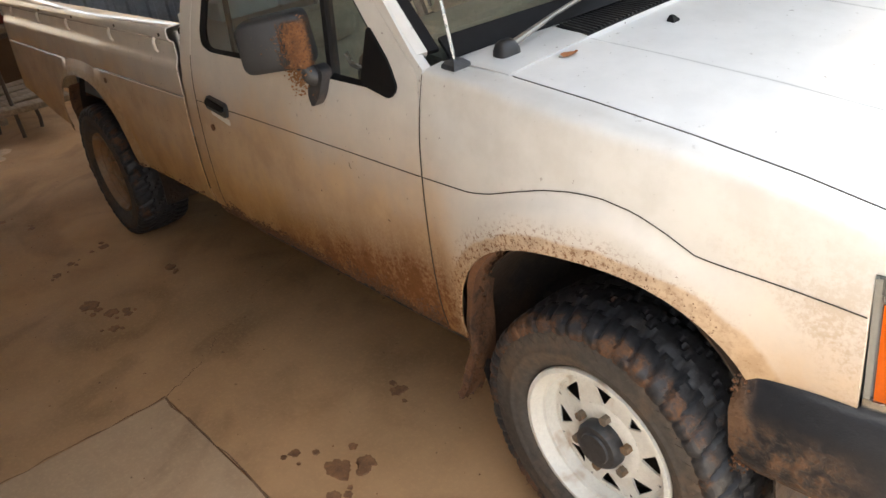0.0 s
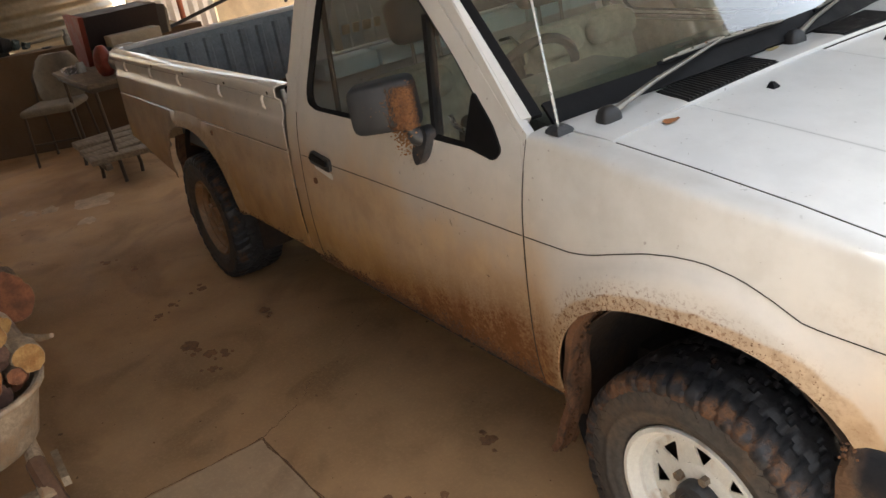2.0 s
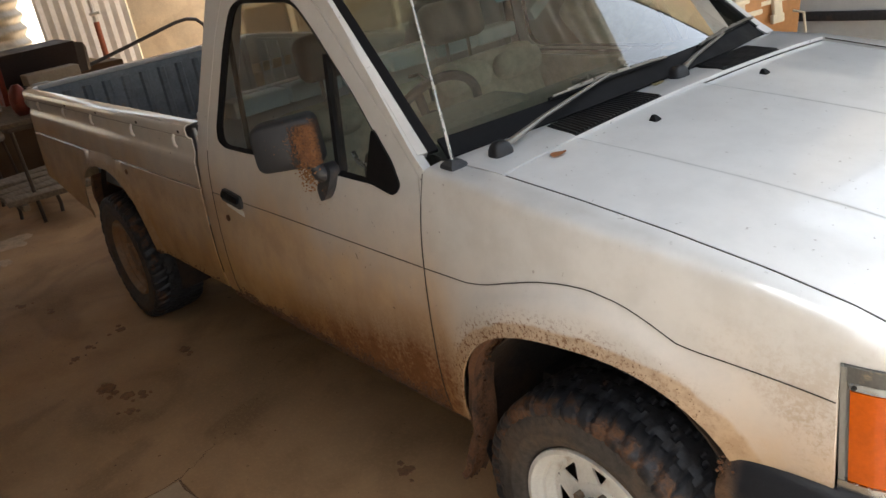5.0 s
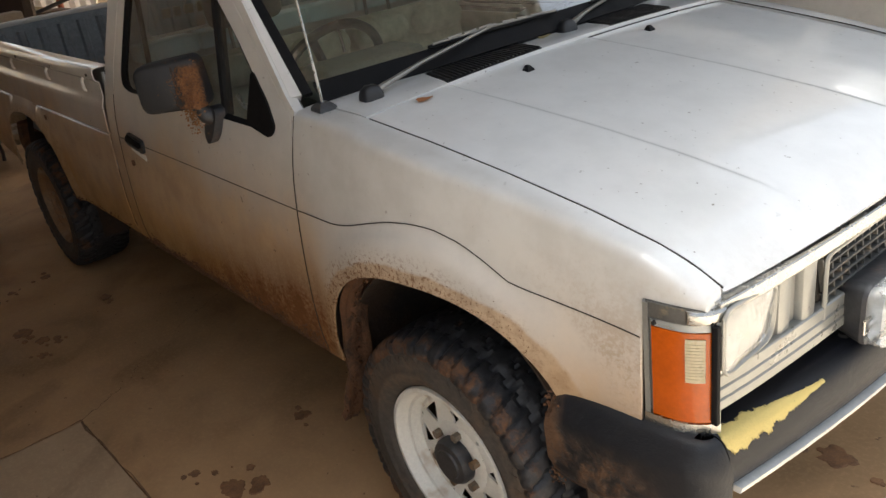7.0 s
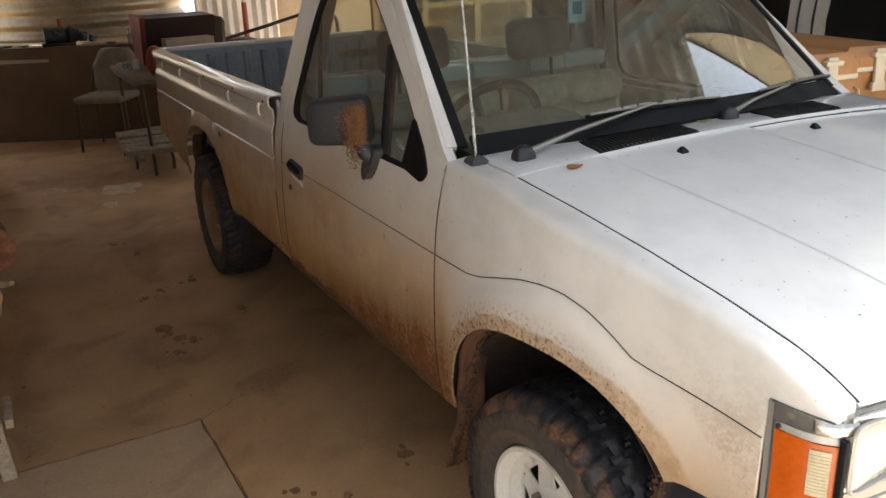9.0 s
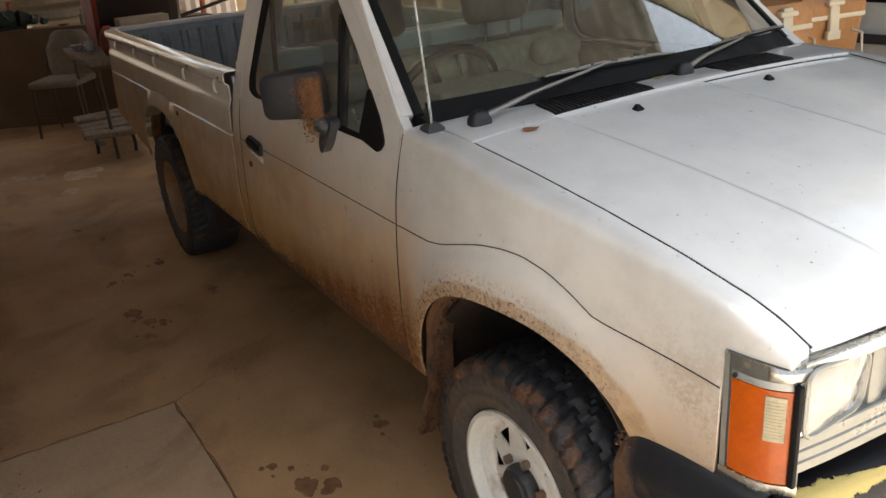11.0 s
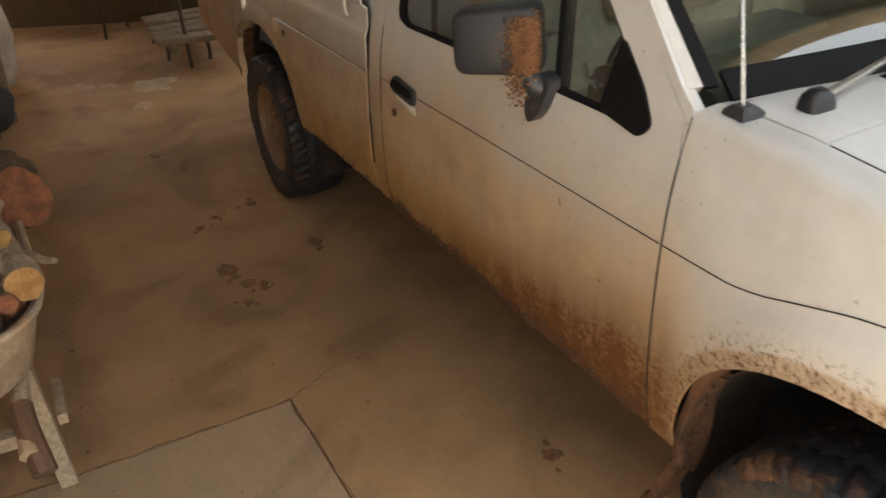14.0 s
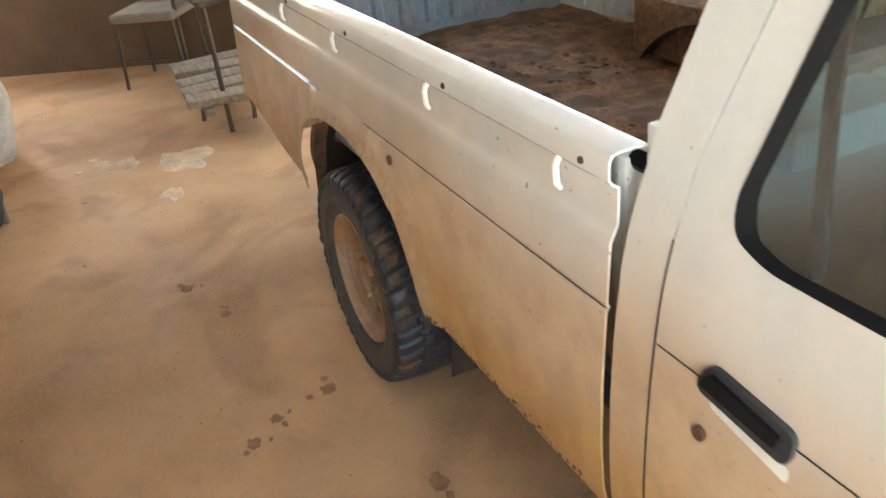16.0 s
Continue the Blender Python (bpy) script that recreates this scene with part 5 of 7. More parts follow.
def make_wheel(cx, s, rim_mat, name_rear=False):
    c = (cx, s * (0.698 if cx > -1 else 0.712), WZ)
    q = lambda r: 0.194 + (r - 0.20) * 0.742
    wheel = empty("wheel", "muddy off-road wheel", "wheel")
    wheel.parent = truck
    wheel.pop("category")
    b = revolve([(q(r), o) for r, o in [(0.200, 0.088), (0.206, 0.100), (0.222, 0.114), (0.240, 0.121), (0.247, 0.121), (0.252, 0.1245), (0.262, 0.1265), (0.270, 0.127), (0.276, 0.1245), (0.290, 0.1265), (0.322, 0.124), (0.340, 0.116), (0.350, 0.0), (0.340, -0.116), (0.32, -0.124), (0.25, -0.125), (0.20, -0.09)]], 72, c, s)
    tyre = part("tyre", b, TYRE_SIDE, wheel, "wide mud tyre with worn lugs", angle=60)
    # tread band with moulded lugs: shoulder blocks, zigzag ribs
    LUGS, N = 46, 460
    prof = [(0.318, 0.1245), (0.334, 0.1275), (0.350, 0.1265), (0.362, 0.122), (0.371, 0.113), (0.377, 0.100), (0.380, 0.085), (0.382, 0.068), (0.383, 0.055), (0.384, 0.044), (0.385, 0.033), (0.386, 0.022), (0.386, 0.010)]
    prof += [(0.386, 0.0)] + [(r, -o) for r, o in reversed(prof)]
    rows = []
    for r, o in prof:
        ringp = []
        for i in range(N):
            a = 2 * math.pi * i / N
            u = a * LUGS / (2 * math.pi) + (0.5 if o < 0 else 0.0)
            ao = abs(o)
            if ao > 0.050:
                f = abs((u + (ao - 0.05) * 7 + 0.10 * math.sin(a * 9)) % 1.0 - 0.5) * 2
                g = smooth((f - 0.66) / 0.26) * (1.0 if o != 0.118 else 0.6)
            else:
                f = abs((u * 0.5 + ao * 16) % 1.0 - 0.5) * 2
                g = smooth((f - 0.80) / 0.16)
            zig = 0.048 + 0.006 * math.sin(2 * math.pi * u)
            g = max(g, 1 - smooth((abs(ao - zig) - 0.004) / 0.008))
            wear = 0.5 + 0.5 * noise.noise(Vector((math.cos(a) * 6, math.sin(a) * 6, o * 30 + cx)))
            depth = (0.009 if ao < 0.115 else 0.006) * g + 0.0022 * wear
            if ao > 0.121:
                deeper = 1.0 if r < 0.32 else (0.55 if int(u) % 2 else 0.0)
                rr, oo = q(r), ao - 0.004 * g - 0.004 * deeper
            else:
                rr, oo = q(r) - depth, ao
            ringp.append((c[0] + rr * math.cos(a), c[1] + s * math.copysign(oo, o if o else 1.0) * (0 if o == 0 else 1), c[2] + rr * math.sin(a)))
        rows.append(ringp)
    part("tread", sheet(rows, True, flip=s > 0), TYRE, tyre, "chunky black tread lugs with mud on the shoulders", angle=38)
    bl = []
    for k in range(LUGS):
        for d1, d2 in ((0.055, 0.0), (0.0, 0.075)):
            bm2 = bmesh.new()
            vs = []
            for r, o, d in ((0.288, 0.1262, d1), (0.306, 0.1262, (d1 + d2) * 0.5), (0.322, 0.1252, d2)):
                for w in (-0.004, 0.004):
                    ang = 2 * math.pi * k / LUGS + d + w + 0.02
                    vs.append(bm2.verts.new((c[0] + q(r) * math.cos(ang), c[1] + s * o, c[2] + q(r) * math.sin(ang))))
            bm2.faces.new([vs[i] for i in (0, 1, 3, 2)]), bm2.faces.new([vs[i] for i in (2, 3, 5, 4)])
            bmesh.ops.recalc_face_normals(bm2, faces=bm2.faces)
            thicken(bm2, 0.003 if (bm2.faces[:][0].normal.y > 0) == (s > 0) else -0.003)
            bl.append(bm2)
    part("sidewall_ribs", join(bl), TYRE_SIDE, tyre)
    # rim
    b = revolve([(0.192, 0.090), (0.199, 0.104), (0.197, 0.112), (0.187, 0.113), (0.182, 0.106), (0.177, 0.096), (0.173, 0.086), (0.166, 0.083), (0.164, 0.066), (0.158, 0.058), (0.150, 0.061)], 64, c, s)
    rim = part("rim", b, rim_mat, wheel, "steel rim with eight triangular holes", angle=40)
    b = bmesh.new()
    for k in range(8):
        a0 = 2 * math.pi * k / 8
        sec = [(r * math.cos(a0 + t), r * math.sin(a0 + t)) for r, ts in ((0.150, span(-math.pi / 8, math.pi / 8, 6)), (0.092, span(math.pi / 8, -math.pi / 8, 6))) for t in ts]
        cc = (0.122 * math.cos(a0), 0.122 * math.sin(a0))
        tri = round_poly([(cc[0] + r * math.cos(a0 + t), cc[1] + r * math.sin(a0 + t)) for r, t in ((0.029, math.pi), (0.035, 1.05), (0.035, -1.05))], 0.006, 2)
        o_, i_ = star(sec, cc, 40), star(tri, cc, 40)
        rows = []
        for ringp, off in ((o_, None), (i_, 0.0), (i_, -0.005)):
            rows.append([(c[0] + px, c[1] + s * (lerp(0.070, 0.061, (math.hypot(px, pz) - 0.092) / 0.058) + (off or 0.0)), c[2] + pz) for px, pz in ringp])
        sheet(rows, True, b, flip=s > 0)
    part("rim_disc", b, rim_mat, rim, angle=40)
    part("rim_centre", revolve([(0.093, 0.070), (0.086, 0.075), (0.070, 0.077), (0.056, 0.074), (0.030, 0.074), (0.001, 0.074)], 40, c, s), rim_mat, rim)
    part("rim_back", revolve([(0.17, 0.000), (0.001, 0.000)], 32, c, s), DARK, rim)
    front = cx > -1
    part("hub_cap", revolve([(0.058, 0.070), (0.058, 0.094), (0.052, 0.104), (0.038, 0.106), (0.036, 0.111), (0.001, 0.112)] if front else [(0.050, 0.070), (0.048, 0.090), (0.030, 0.095), (0.001, 0.095)], 32, c, s), BLACK if front else RIM_REAR, wheel, "black locking hub" if front else "muddy hub")
    for k in range(6):
        a = 2 * math.pi * (k + 0.3) / 6
        part("wheel_nut", tube([(c[0] + 0.073 * math.cos(a), c[1] + s * 0.070, c[2] + 0.073 * math.sin(a)), (c[0] + 0.073 * math.cos(a), c[1] + s * 0.092, c[2] + 0.073 * math.sin(a))], 0.0115, 6), NUT if front else RIM_REAR, wheel)
    return wheel


for cx in (0.0, REAR_X):
    for s in (-1, 1):
        make_wheel(cx, s, RIM if cx > -1 else RIM_REAR)

# mud flaps
def flap_x(cx, a, b, z):
    """The line of a flap: round the back of the arch, then hanging and leaning back."""
    if z > 0.42:
        return cx - (a - 0.016) * max(0.0, 1 - (min(1.0, (z - 0.42) / b)) ** 2.4) ** (1 / 2.4)
    return cx - (a - 0.016) - 0.085 * ((0.42 - z) / 0.195) ** 1.4


for cx, a, b, z0, z1, yy in ((-0.01, 0.385, 0.375, 0.74, 0.225, 0.803), (WB, 0.46, 0.39, 0.70, 0.23, 0.80)):
    for s in (-1, 1):
        rows = []
        for t in span(0, 1, 46):
            z = lerp(z0, z1, t)
            rag = (0.014 * noise.noise(Vector((0, t * 9, 3))) + 0.009 * noise.noise(Vector((0, t * 31, 5)))) * smooth((t - 0.55) * 4)
            rows.append([(flap_x(cx, a, b, z) + 0.010 * noise.noise(Vector((u * 3, t * 5, 1))), s * lerp(0.725, yy - 0.004 * smooth((0.62 - t) * 6) + rag, u), z + t * 0.03 * noise.noise(Vector((u * 9, 0, 7)))) for u in span(0, 1, 14)])
        part("mud_flap", sheet(rows), FLAP, truck, "rubber mud flap caked with mud", thick=0.018)

# clods of mud under the door and round the arch lip
rnd = random.Random(21)
cl = []
for i in range(900):
    x = rnd.uniform(-1.80, -0.42)
    th = radians(rnd.uniform(-75, 45) + 20 * noise.noise(Vector((x * 6, 0, 3))))
    cl.append(clod((x, -(0.755 + 0.028 * math.cos(th)), 0.445 + 0.028 * math.sin(th)), rnd.uniform(0.003, 0.012), i, 0.9))
for i in range(420):
    x = rnd.uniform(-0.37, 0.29)
    a = arch(x, -0.01, 0.385, 0.375)
    z = a + abs(rnd.gauss(0, 0.020))
    cl.append(clod((x, -(half(x, z) - 0.001), z), rnd.uniform(0.001, 0.0028), i, 0.9))
for i in range(90):
    x = rnd.uniform(-2.55, -1.85)
    z = 0.472 + abs(rnd.gauss(0, 0.012))
    cl.append(clod((x, -(half(x, z) - 0.002), z), rnd.uniform(0.003, 0.008), i, 0.9))
for i in range(1300):
    x = rnd.uniform(-1.68, -0.47)
    heap = 0.5 + noise.noise(Vector((x * 9, 2, 0))) + 0.5 * noise.noise(Vector((x * 31, 4, 0)))
    z = 0.460 + abs(rnd.gauss(0, 0.015)) * (1.6 if x > -1.1 else 1.0) * max(0.3, heap + 0.4)
    cl.append(clod((x, -(half(x, z) - 0.001), z), rnd.uniform(0.0015, 0.0045) * (1.0 + max(0.0, heap)), i, 0.8))
for i in range(240):
    t = rnd.random()
    z = lerp(0.72, 0.215, t)
    cl.append(clod((flap_x(-0.01, 0.385, 0.375, z) + rnd.uniform(-0.014, 0.012), -(0.792 if t > 0.58 else 0.768) + rnd.gauss(0, 0.006), z), rnd.uniform(0.002, 0.006), i, 1.1))
for i in range(130):
    z = rnd.uniform(0.43, 0.65)
    cl.append(clod((0.306 + abs(rnd.gauss(0, 0.012)), -0.772 + rnd.uniform(-0.004, 0.012), z), rnd.uniform(0.0015, 0.0055), i, 1.0))
tagged(part("mud_crust", join(cl), MUD, truck, "crust of dried mud along the sill"), kind="stuff")

# bed
BED_SOIL = mudded("dark soil and rust on the bed floor", (0.17, 0.092, 0.045), 0.95, (0.075, 0.045, 0.028), 0.42, 0.60, 9.0, 0.0, 0.9, None, 0.5)
part("bed_floor", sheet([[(x, y, 0.66 + 0.008 * max(0.0, math.sin(y * 60)) * smooth((x + 2.9) / 0.6) + 0.030 * noise.noise(Vector((x * 3, y * 4, 0))) + 0.012 * noise.noise(Vector((x * 14, y * 14, 3)))) for y in span(-0.73, 0.73, 110)] for x in span(-4.28, -1.84, 150)], flip=True), BED_SOIL, truck, "rusty bed floor covered in dry soil", thick=0.02)
rnd = random.Random(31)
cl = []
for i in range(900):
    x, y = rnd.uniform(-4.2, -1.9), rnd.uniform(-0.70, 0.70)
    if noise.noise(Vector((x * 2.2, y * 2.2, 5))) > -0.05:
        cl.append(clod((x, y, 0.672 + 0.03 * noise.noise(Vector((x * 3, y * 4, 0)))), rnd.uniform(0.006, 0.022), i, 0.5))
tagged(part("bed_debris", join(cl), simple("dry leaves and soil crumbs", (0.16, 0.095, 0.05), 0.95, 0, 0.6, 30, 0.8, 0.01), truck, "dry leaves and soil crumbs in the bed"), kind="stuff")
part("bed_front_wall", blk((-1.835, 0, 0.86), (0.03, 1.52, 0.44), 0.005), PAINT, truck)
for y, z in ((-0.66, 1.17), (-0.60, 1.235), (-0.735, 1.075)):
    part("rubber_stop", tube([(-1.79, y, z), (-1.825, y, z)], 0.017, 10), RUBBER, truck)
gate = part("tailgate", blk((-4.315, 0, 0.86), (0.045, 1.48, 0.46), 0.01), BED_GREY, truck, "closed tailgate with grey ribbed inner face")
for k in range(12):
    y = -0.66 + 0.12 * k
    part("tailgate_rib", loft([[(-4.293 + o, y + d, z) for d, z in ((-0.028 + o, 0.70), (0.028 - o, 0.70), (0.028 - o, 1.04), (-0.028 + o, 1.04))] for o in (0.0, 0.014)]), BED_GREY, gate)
part("tailgate_rail", blk((-4.313, 0, 1.092), (0.055, 1.49, 0.03), 0.008), PAINT, gate)
for s in (-1, 1):
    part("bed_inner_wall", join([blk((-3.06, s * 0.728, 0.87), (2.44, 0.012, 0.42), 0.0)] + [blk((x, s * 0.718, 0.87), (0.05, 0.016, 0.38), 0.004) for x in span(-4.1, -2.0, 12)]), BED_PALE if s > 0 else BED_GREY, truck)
    part("bed_wheel_box", blk((WB, s * 0.60, 0.76), (0.95, 0.26, 0.22), 0.03), BED_FLOOR, truck)
part("rear_bumper", blk((-4.42, 0, 0.56), (0.10, 1.42, 0.11), 0.015), BLACK, truck)
part("tail_lamp", blk((-4.335, -0.705, 0.80), (0.03, 0.09, 0.22), 0.008), simple("red tail lamp", (0.40, 0.03, 0.02), 0.25), truck)
part("tail_lamp", blk((-4.335, 0.705, 0.80), (0.03, 0.09, 0.22), 0.008), simple("red tail lamp left", (0.40, 0.03, 0.02), 0.25), truck)

# cabin
for y, m in ((-0.34, SEAT), (0.36, SEAT)):
    seat = part("seat", blk((-1.20, y, 0.74), (0.52, 0.52, 0.16), 0.05, None, 3), m, truck, "beige cloth front seat")
    part("seat_back", blk((-1.46, y, 0.905), (0.14, 0.52, 0.40), 0.05, pose(0, 0, 0, 0, -14, 0), 3), m, seat)
    part("headrest", blk((-1.50, y + (0.02 if y < 0 else -0.12), 1.255), (0.10, 0.28, 0.16), 0.04, pose(0, 0, 0, 0, -10, 0), 3), SEAT_DARK, seat, "dark brown headrest")
    part("headrest_post", join([tube([(-1.49, y + d, 1.08), (-1.495, y + d, 1.22)], 0.007, 6) for d in ((-0.05, 0.06) if y < 0 else (-0.17, -0.06))]), STEEL, seat)
part("dashboard", loft([[(x, y, z) for x, z in round_poly([(-0.48, 0.75), (-0.45, 1.075), (-0.54, 1.098), (-0.72, 1.096), (-0.86, 1.070), (-0.89, 1.00), (-0.87, 0.85)], 0.03)] for y in span(-0.66, 0.66, 6)]), DASH, truck, "dusty dark dashboard")
part("dash_binnacle", blk((-0.78, -0.33, 1.088), (0.16, 0.36, 0.06), 0.025), DASH, truck)
part("dash_clutter", join([blk((-0.66, 0.30, 1.112), (0.10, 0.20, 0.03), 0.006, pose(0, 0, 0, 0, 5, 24)), blk((-0.62, 0.10, 1.11), (0.05, 0.12, 0.025), 0.006, pose(0, 0, 0, 0, 0, -30)), tube([(-0.7, 0.02, 1.10), (-0.62, 0.16, 1.115), (-0.66, 0.42, 1.125), (-0.72, 0.5, 1.10)], 0.006, 6)]), BLACK, truck, "wires and small things on the dashboard")
part("orange_pen", tube([(-0.60, 0.02, 1.106), (-0.62, 0.10, 1.108)], 0.008, 6), simple("bright orange plastic", (0.7, 0.16, 0.03), 0.4), truck)
sc, tilt = Vector((-0.97, -0.335, 1.030)), pose(0, 0, 0, 0, -62, 0)
wheelpts = [sc + tilt @ Vector((0.19 * math.cos(a), 0.19 * math.sin(a), 0)) for a in span(0, 2 * math.pi, 36)]
sw = part("steering_wheel", tube(wheelpts, 0.015, 8), RUBBER, truck, "dark steering wheel on the right-hand side")
part("steering_hub", join([tube([sc + tilt @ Vector((0, 0, 0.02)), sc + tilt @ Vector((0, 0, -0.03))], 0.06, 12)] + [tube([sc, sc + tilt @ Vector((0.185 * math.cos(a), 0.185 * math.sin(a), 0))], 0.015, 6) for a in (-0.5, math.pi + 0.5, math.pi / 2 + 0.6)]), RUBBER, sw)
part("inside_mirror", blk((-0.97, -0.02, 1.49), (0.03, 0.22, 0.07), 0.015, pose(0, 0, 0, 0, 12, 12)), BLACK, truck, "black inside mirror")
part("inner_door_trim", blk((-1.10, -0.735, 0.80), (1.10, 0.02, 0.42), 0.01), SEAT, truck)
part("inner_door_trim", blk((-1.10, 0.735, 0.80), (1.10, 0.02, 0.42), 0.01), SEAT, truck)
part("window_crank", tube([(-0.80, -0.735, 1.10), (-0.79, -0.73, 1.07), (-0.75, -0.73, 1.062)], 0.007, 6), CHROME, truck)
part("headliner", blk((-1.36, 0, 1.575), (0.62, 1.16, 0.02), 0.005), simple("pale grey headlining", (0.55, 0.53, 0.48), 0.9, 0, 0.1, 20, 0.1), truck)
for y in (-0.44, -0.10, 0.18, 0.46):
    part("seat_roll", loft([[(-1.395 + 0.045 * math.cos(a) * w, y + d, 1.045 + 0.055 * math.sin(a) * w) for a in span(0, 2 * math.pi, 16)[:-1]] for d, w in ((-0.115, 0.55), (-0.10, 0.85), (-0.06, 1.0), (0.06, 1.0), (0.10, 0.85), (0.115, 0.55))]), SEAT, truck, "rounded beige top roll of the seat", angle=60)
part("seat_strap", tube([(-1.47, -0.03, 1.10), (-1.40, -0.035, 1.115), (-1.345, -0.04, 1.09), (-1.335, -0.04, 1.02)], 0.006, 6), RUBBER, truck)
part("seat_belt", tube([(-1.60, -0.635, 1.40), (-1.585, -0.66, 1.2), (-1.55, -0.69, 1.0)], 0.010, 6), SEAT_DARK, truck)

# leaves on the scuttle and bonnet
for x, y, c in ((-0.226, -0.549, (0.30, 0.12, 0.04)), (-0.359, -0.006, (0.34, 0.27, 0.13))):
    b = bmesh.new()
    z = (cowl_z(x, y) if x < -0.255 else hood_z(x, y)) + 0.004
    loft([[(x + 0.014 * math.cos(a) * (1 + 0.3 * math.sin(3 * a)), y + 0.022 * math.sin(a), z + o + 0.003 * math.sin(2 * a)) for a in span(0, 2 * math.pi, 10)[:-1]] for o in (0.0, 0.001)], b)
    tagged(part("dry_leaf", b, simple("dry leaf %.2f" % y, c, 0.8)), "dry brown leaf lying on the white scuttle panel", "leaf", "leaves on the truck")
fr = part("air_freshener", loft([[(-0.90 + o, -0.03 + y, z) for y, z in round_poly([(-0.035, 1.36), (0.03, 1.36), (0.03, 1.455), (0.012, 1.472), (-0.018, 1.472), (-0.035, 1.44)], 0.008)] for o in (0.0, 0.004)]), simple("pale blue card", (0.45, 0.70, 0.78), 0.5, 0, 0.1, 20, 0.0))
tagged(fr, "pale blue card air freshener hanging from the inside mirror", "air freshener")
part("hanging_string", tube([(-0.90, -0.03, 1.47), (-0.955, -0.02, 1.50)], 0.0015, 5), WHITE_TRIM, fr)
part("card_print", blk((-0.8945, -0.032, 1.405), (0.002, 0.035, 0.04), 0.0), simple("blue print", (0.10, 0.28, 0.42), 0.5), fr)


# ---- things round the truck ----
OLDWOOD = wood("grey weathered timber", (0.34, 0.27, 0.19), (0.18, 0.13, 0.085), (1, 9, 9))
BARK = simple("rough grey bark", (0.26, 0.165, 0.095), 0.95, 0, 0.65, 22, 1.0, 0.02)
PALEBARK = simple("pale peeled branch", (0.50, 0.365, 0.235), 0.85, 0, 0.5, 16, 0.9, 0.012)
ENDS = [log_end("orange log end", (0.40, 0.16, 0.045), (0.22, 0.075, 0.025)), log_end("yellow log end", (0.44, 0.25, 0.085), (0.28, 0.125, 0.035)), log_end("red brown log end", (0.28, 0.105, 0.045), (0.16, 0.055, 0.026)), log_end("dark brown log end", (0.13, 0.065, 0.042), (0.085, 0.042, 0.028))]
BARROW = mudded("cement caked barrow steel", (0.40, 0.31, 0.22), 0.7, (0.34, 0.23, 0.14), 0.45, 0.6, 8.0)
FRAMEWOOD = mudded("dusty pale barrow frame", (0.50, 0.38, 0.25), 0.8, (0.34, 0.22, 0.13), 0.5, 0.7, 8.0)


def log(c0, c1, r, seed, end, bark, label, group="logs in the barrow"):
    """A log from its sawn end c0 to c1."""
    c0, c1 = Vector(c0), Vector(c1)
    d = (c1 - c0).normalized()
    up = d.orthogonal().normalized()
    w = d.cross(up)
    n, rings = 30, []
    for i, t in enumerate((0.0, 0.02, 0.06, 0.11, 0.16, 0.22, 0.28, 0.35, 0.42, 0.5, 0.58, 0.66, 0.74, 0.82, 0.9, 1.0)):
        p = c0.lerp(c1, t) + (up * noise.noise(Vector((t * 3, seed, 1))) + w * noise.noise(Vector((t * 3, seed, 5)))) * r * 0.5 * min(1, t * 5)
        ringp = []
        for k in range(n):
            a = 2 * math.pi * k / n
            q = r * (1 + 0.22 * noise.noise(Vector((math.cos(a) * 1.3 + seed, math.sin(a) * 1.3, t * 4))) + 0.14 * noise.noise(Vector((math.cos(a) * 4, math.sin(a) * 4, t * 9 + seed))) + 0.07 * abs(noise.noise(Vector((math.cos(a) * 11, math.sin(a) * 11, t * 5 + seed)))))
            ringp.append(p + (up * math.cos(a) + w * math.sin(a)) * q * (0.985 if i == 0 else 1.0))
        rings.append(ringp)
    b = bmesh.new()
    loft(rings, b, cap=False)
    ob = tagged(part("log", b, bark, thick=0.006), label, "log", group)
    e = bmesh.new()
    vs0 = [e.verts.new(p + d * 0.002 + (c0 - p) * 0.03) for p in rings[0]]
    mid = e.verts.new(c0 + d * 0.004)
    for k in range(n):
        e.faces.new((vs0[k], mid, vs0[(k + 1) % n]))
    bmesh.ops.recalc_face_normals(e, faces=e.faces)
    part("sawn_end", e, end, ob, "sawn end", thick=0.004)
    return ob


# wheelbarrow: the tray's open end towards the camera
barrow = empty("wheelbarrow", "cement-caked wheelbarrow loaded with firewood logs", "wheelbarrow")
BX, BY = -1.22, -1.815        # the tray's near corner


def tray_ring(z, grow_):
    pts = [(BX + grow_, BY + grow_), (BX + grow_, BY - 0.62 - grow_), (BX - 0.95 - grow_, BY - 0.56 - grow_), (BX - 0.95 - grow_, BY - 0.06 + grow_)]
    return [(x, y, z) for x, y in round_poly(pts, 0.27, 8)]


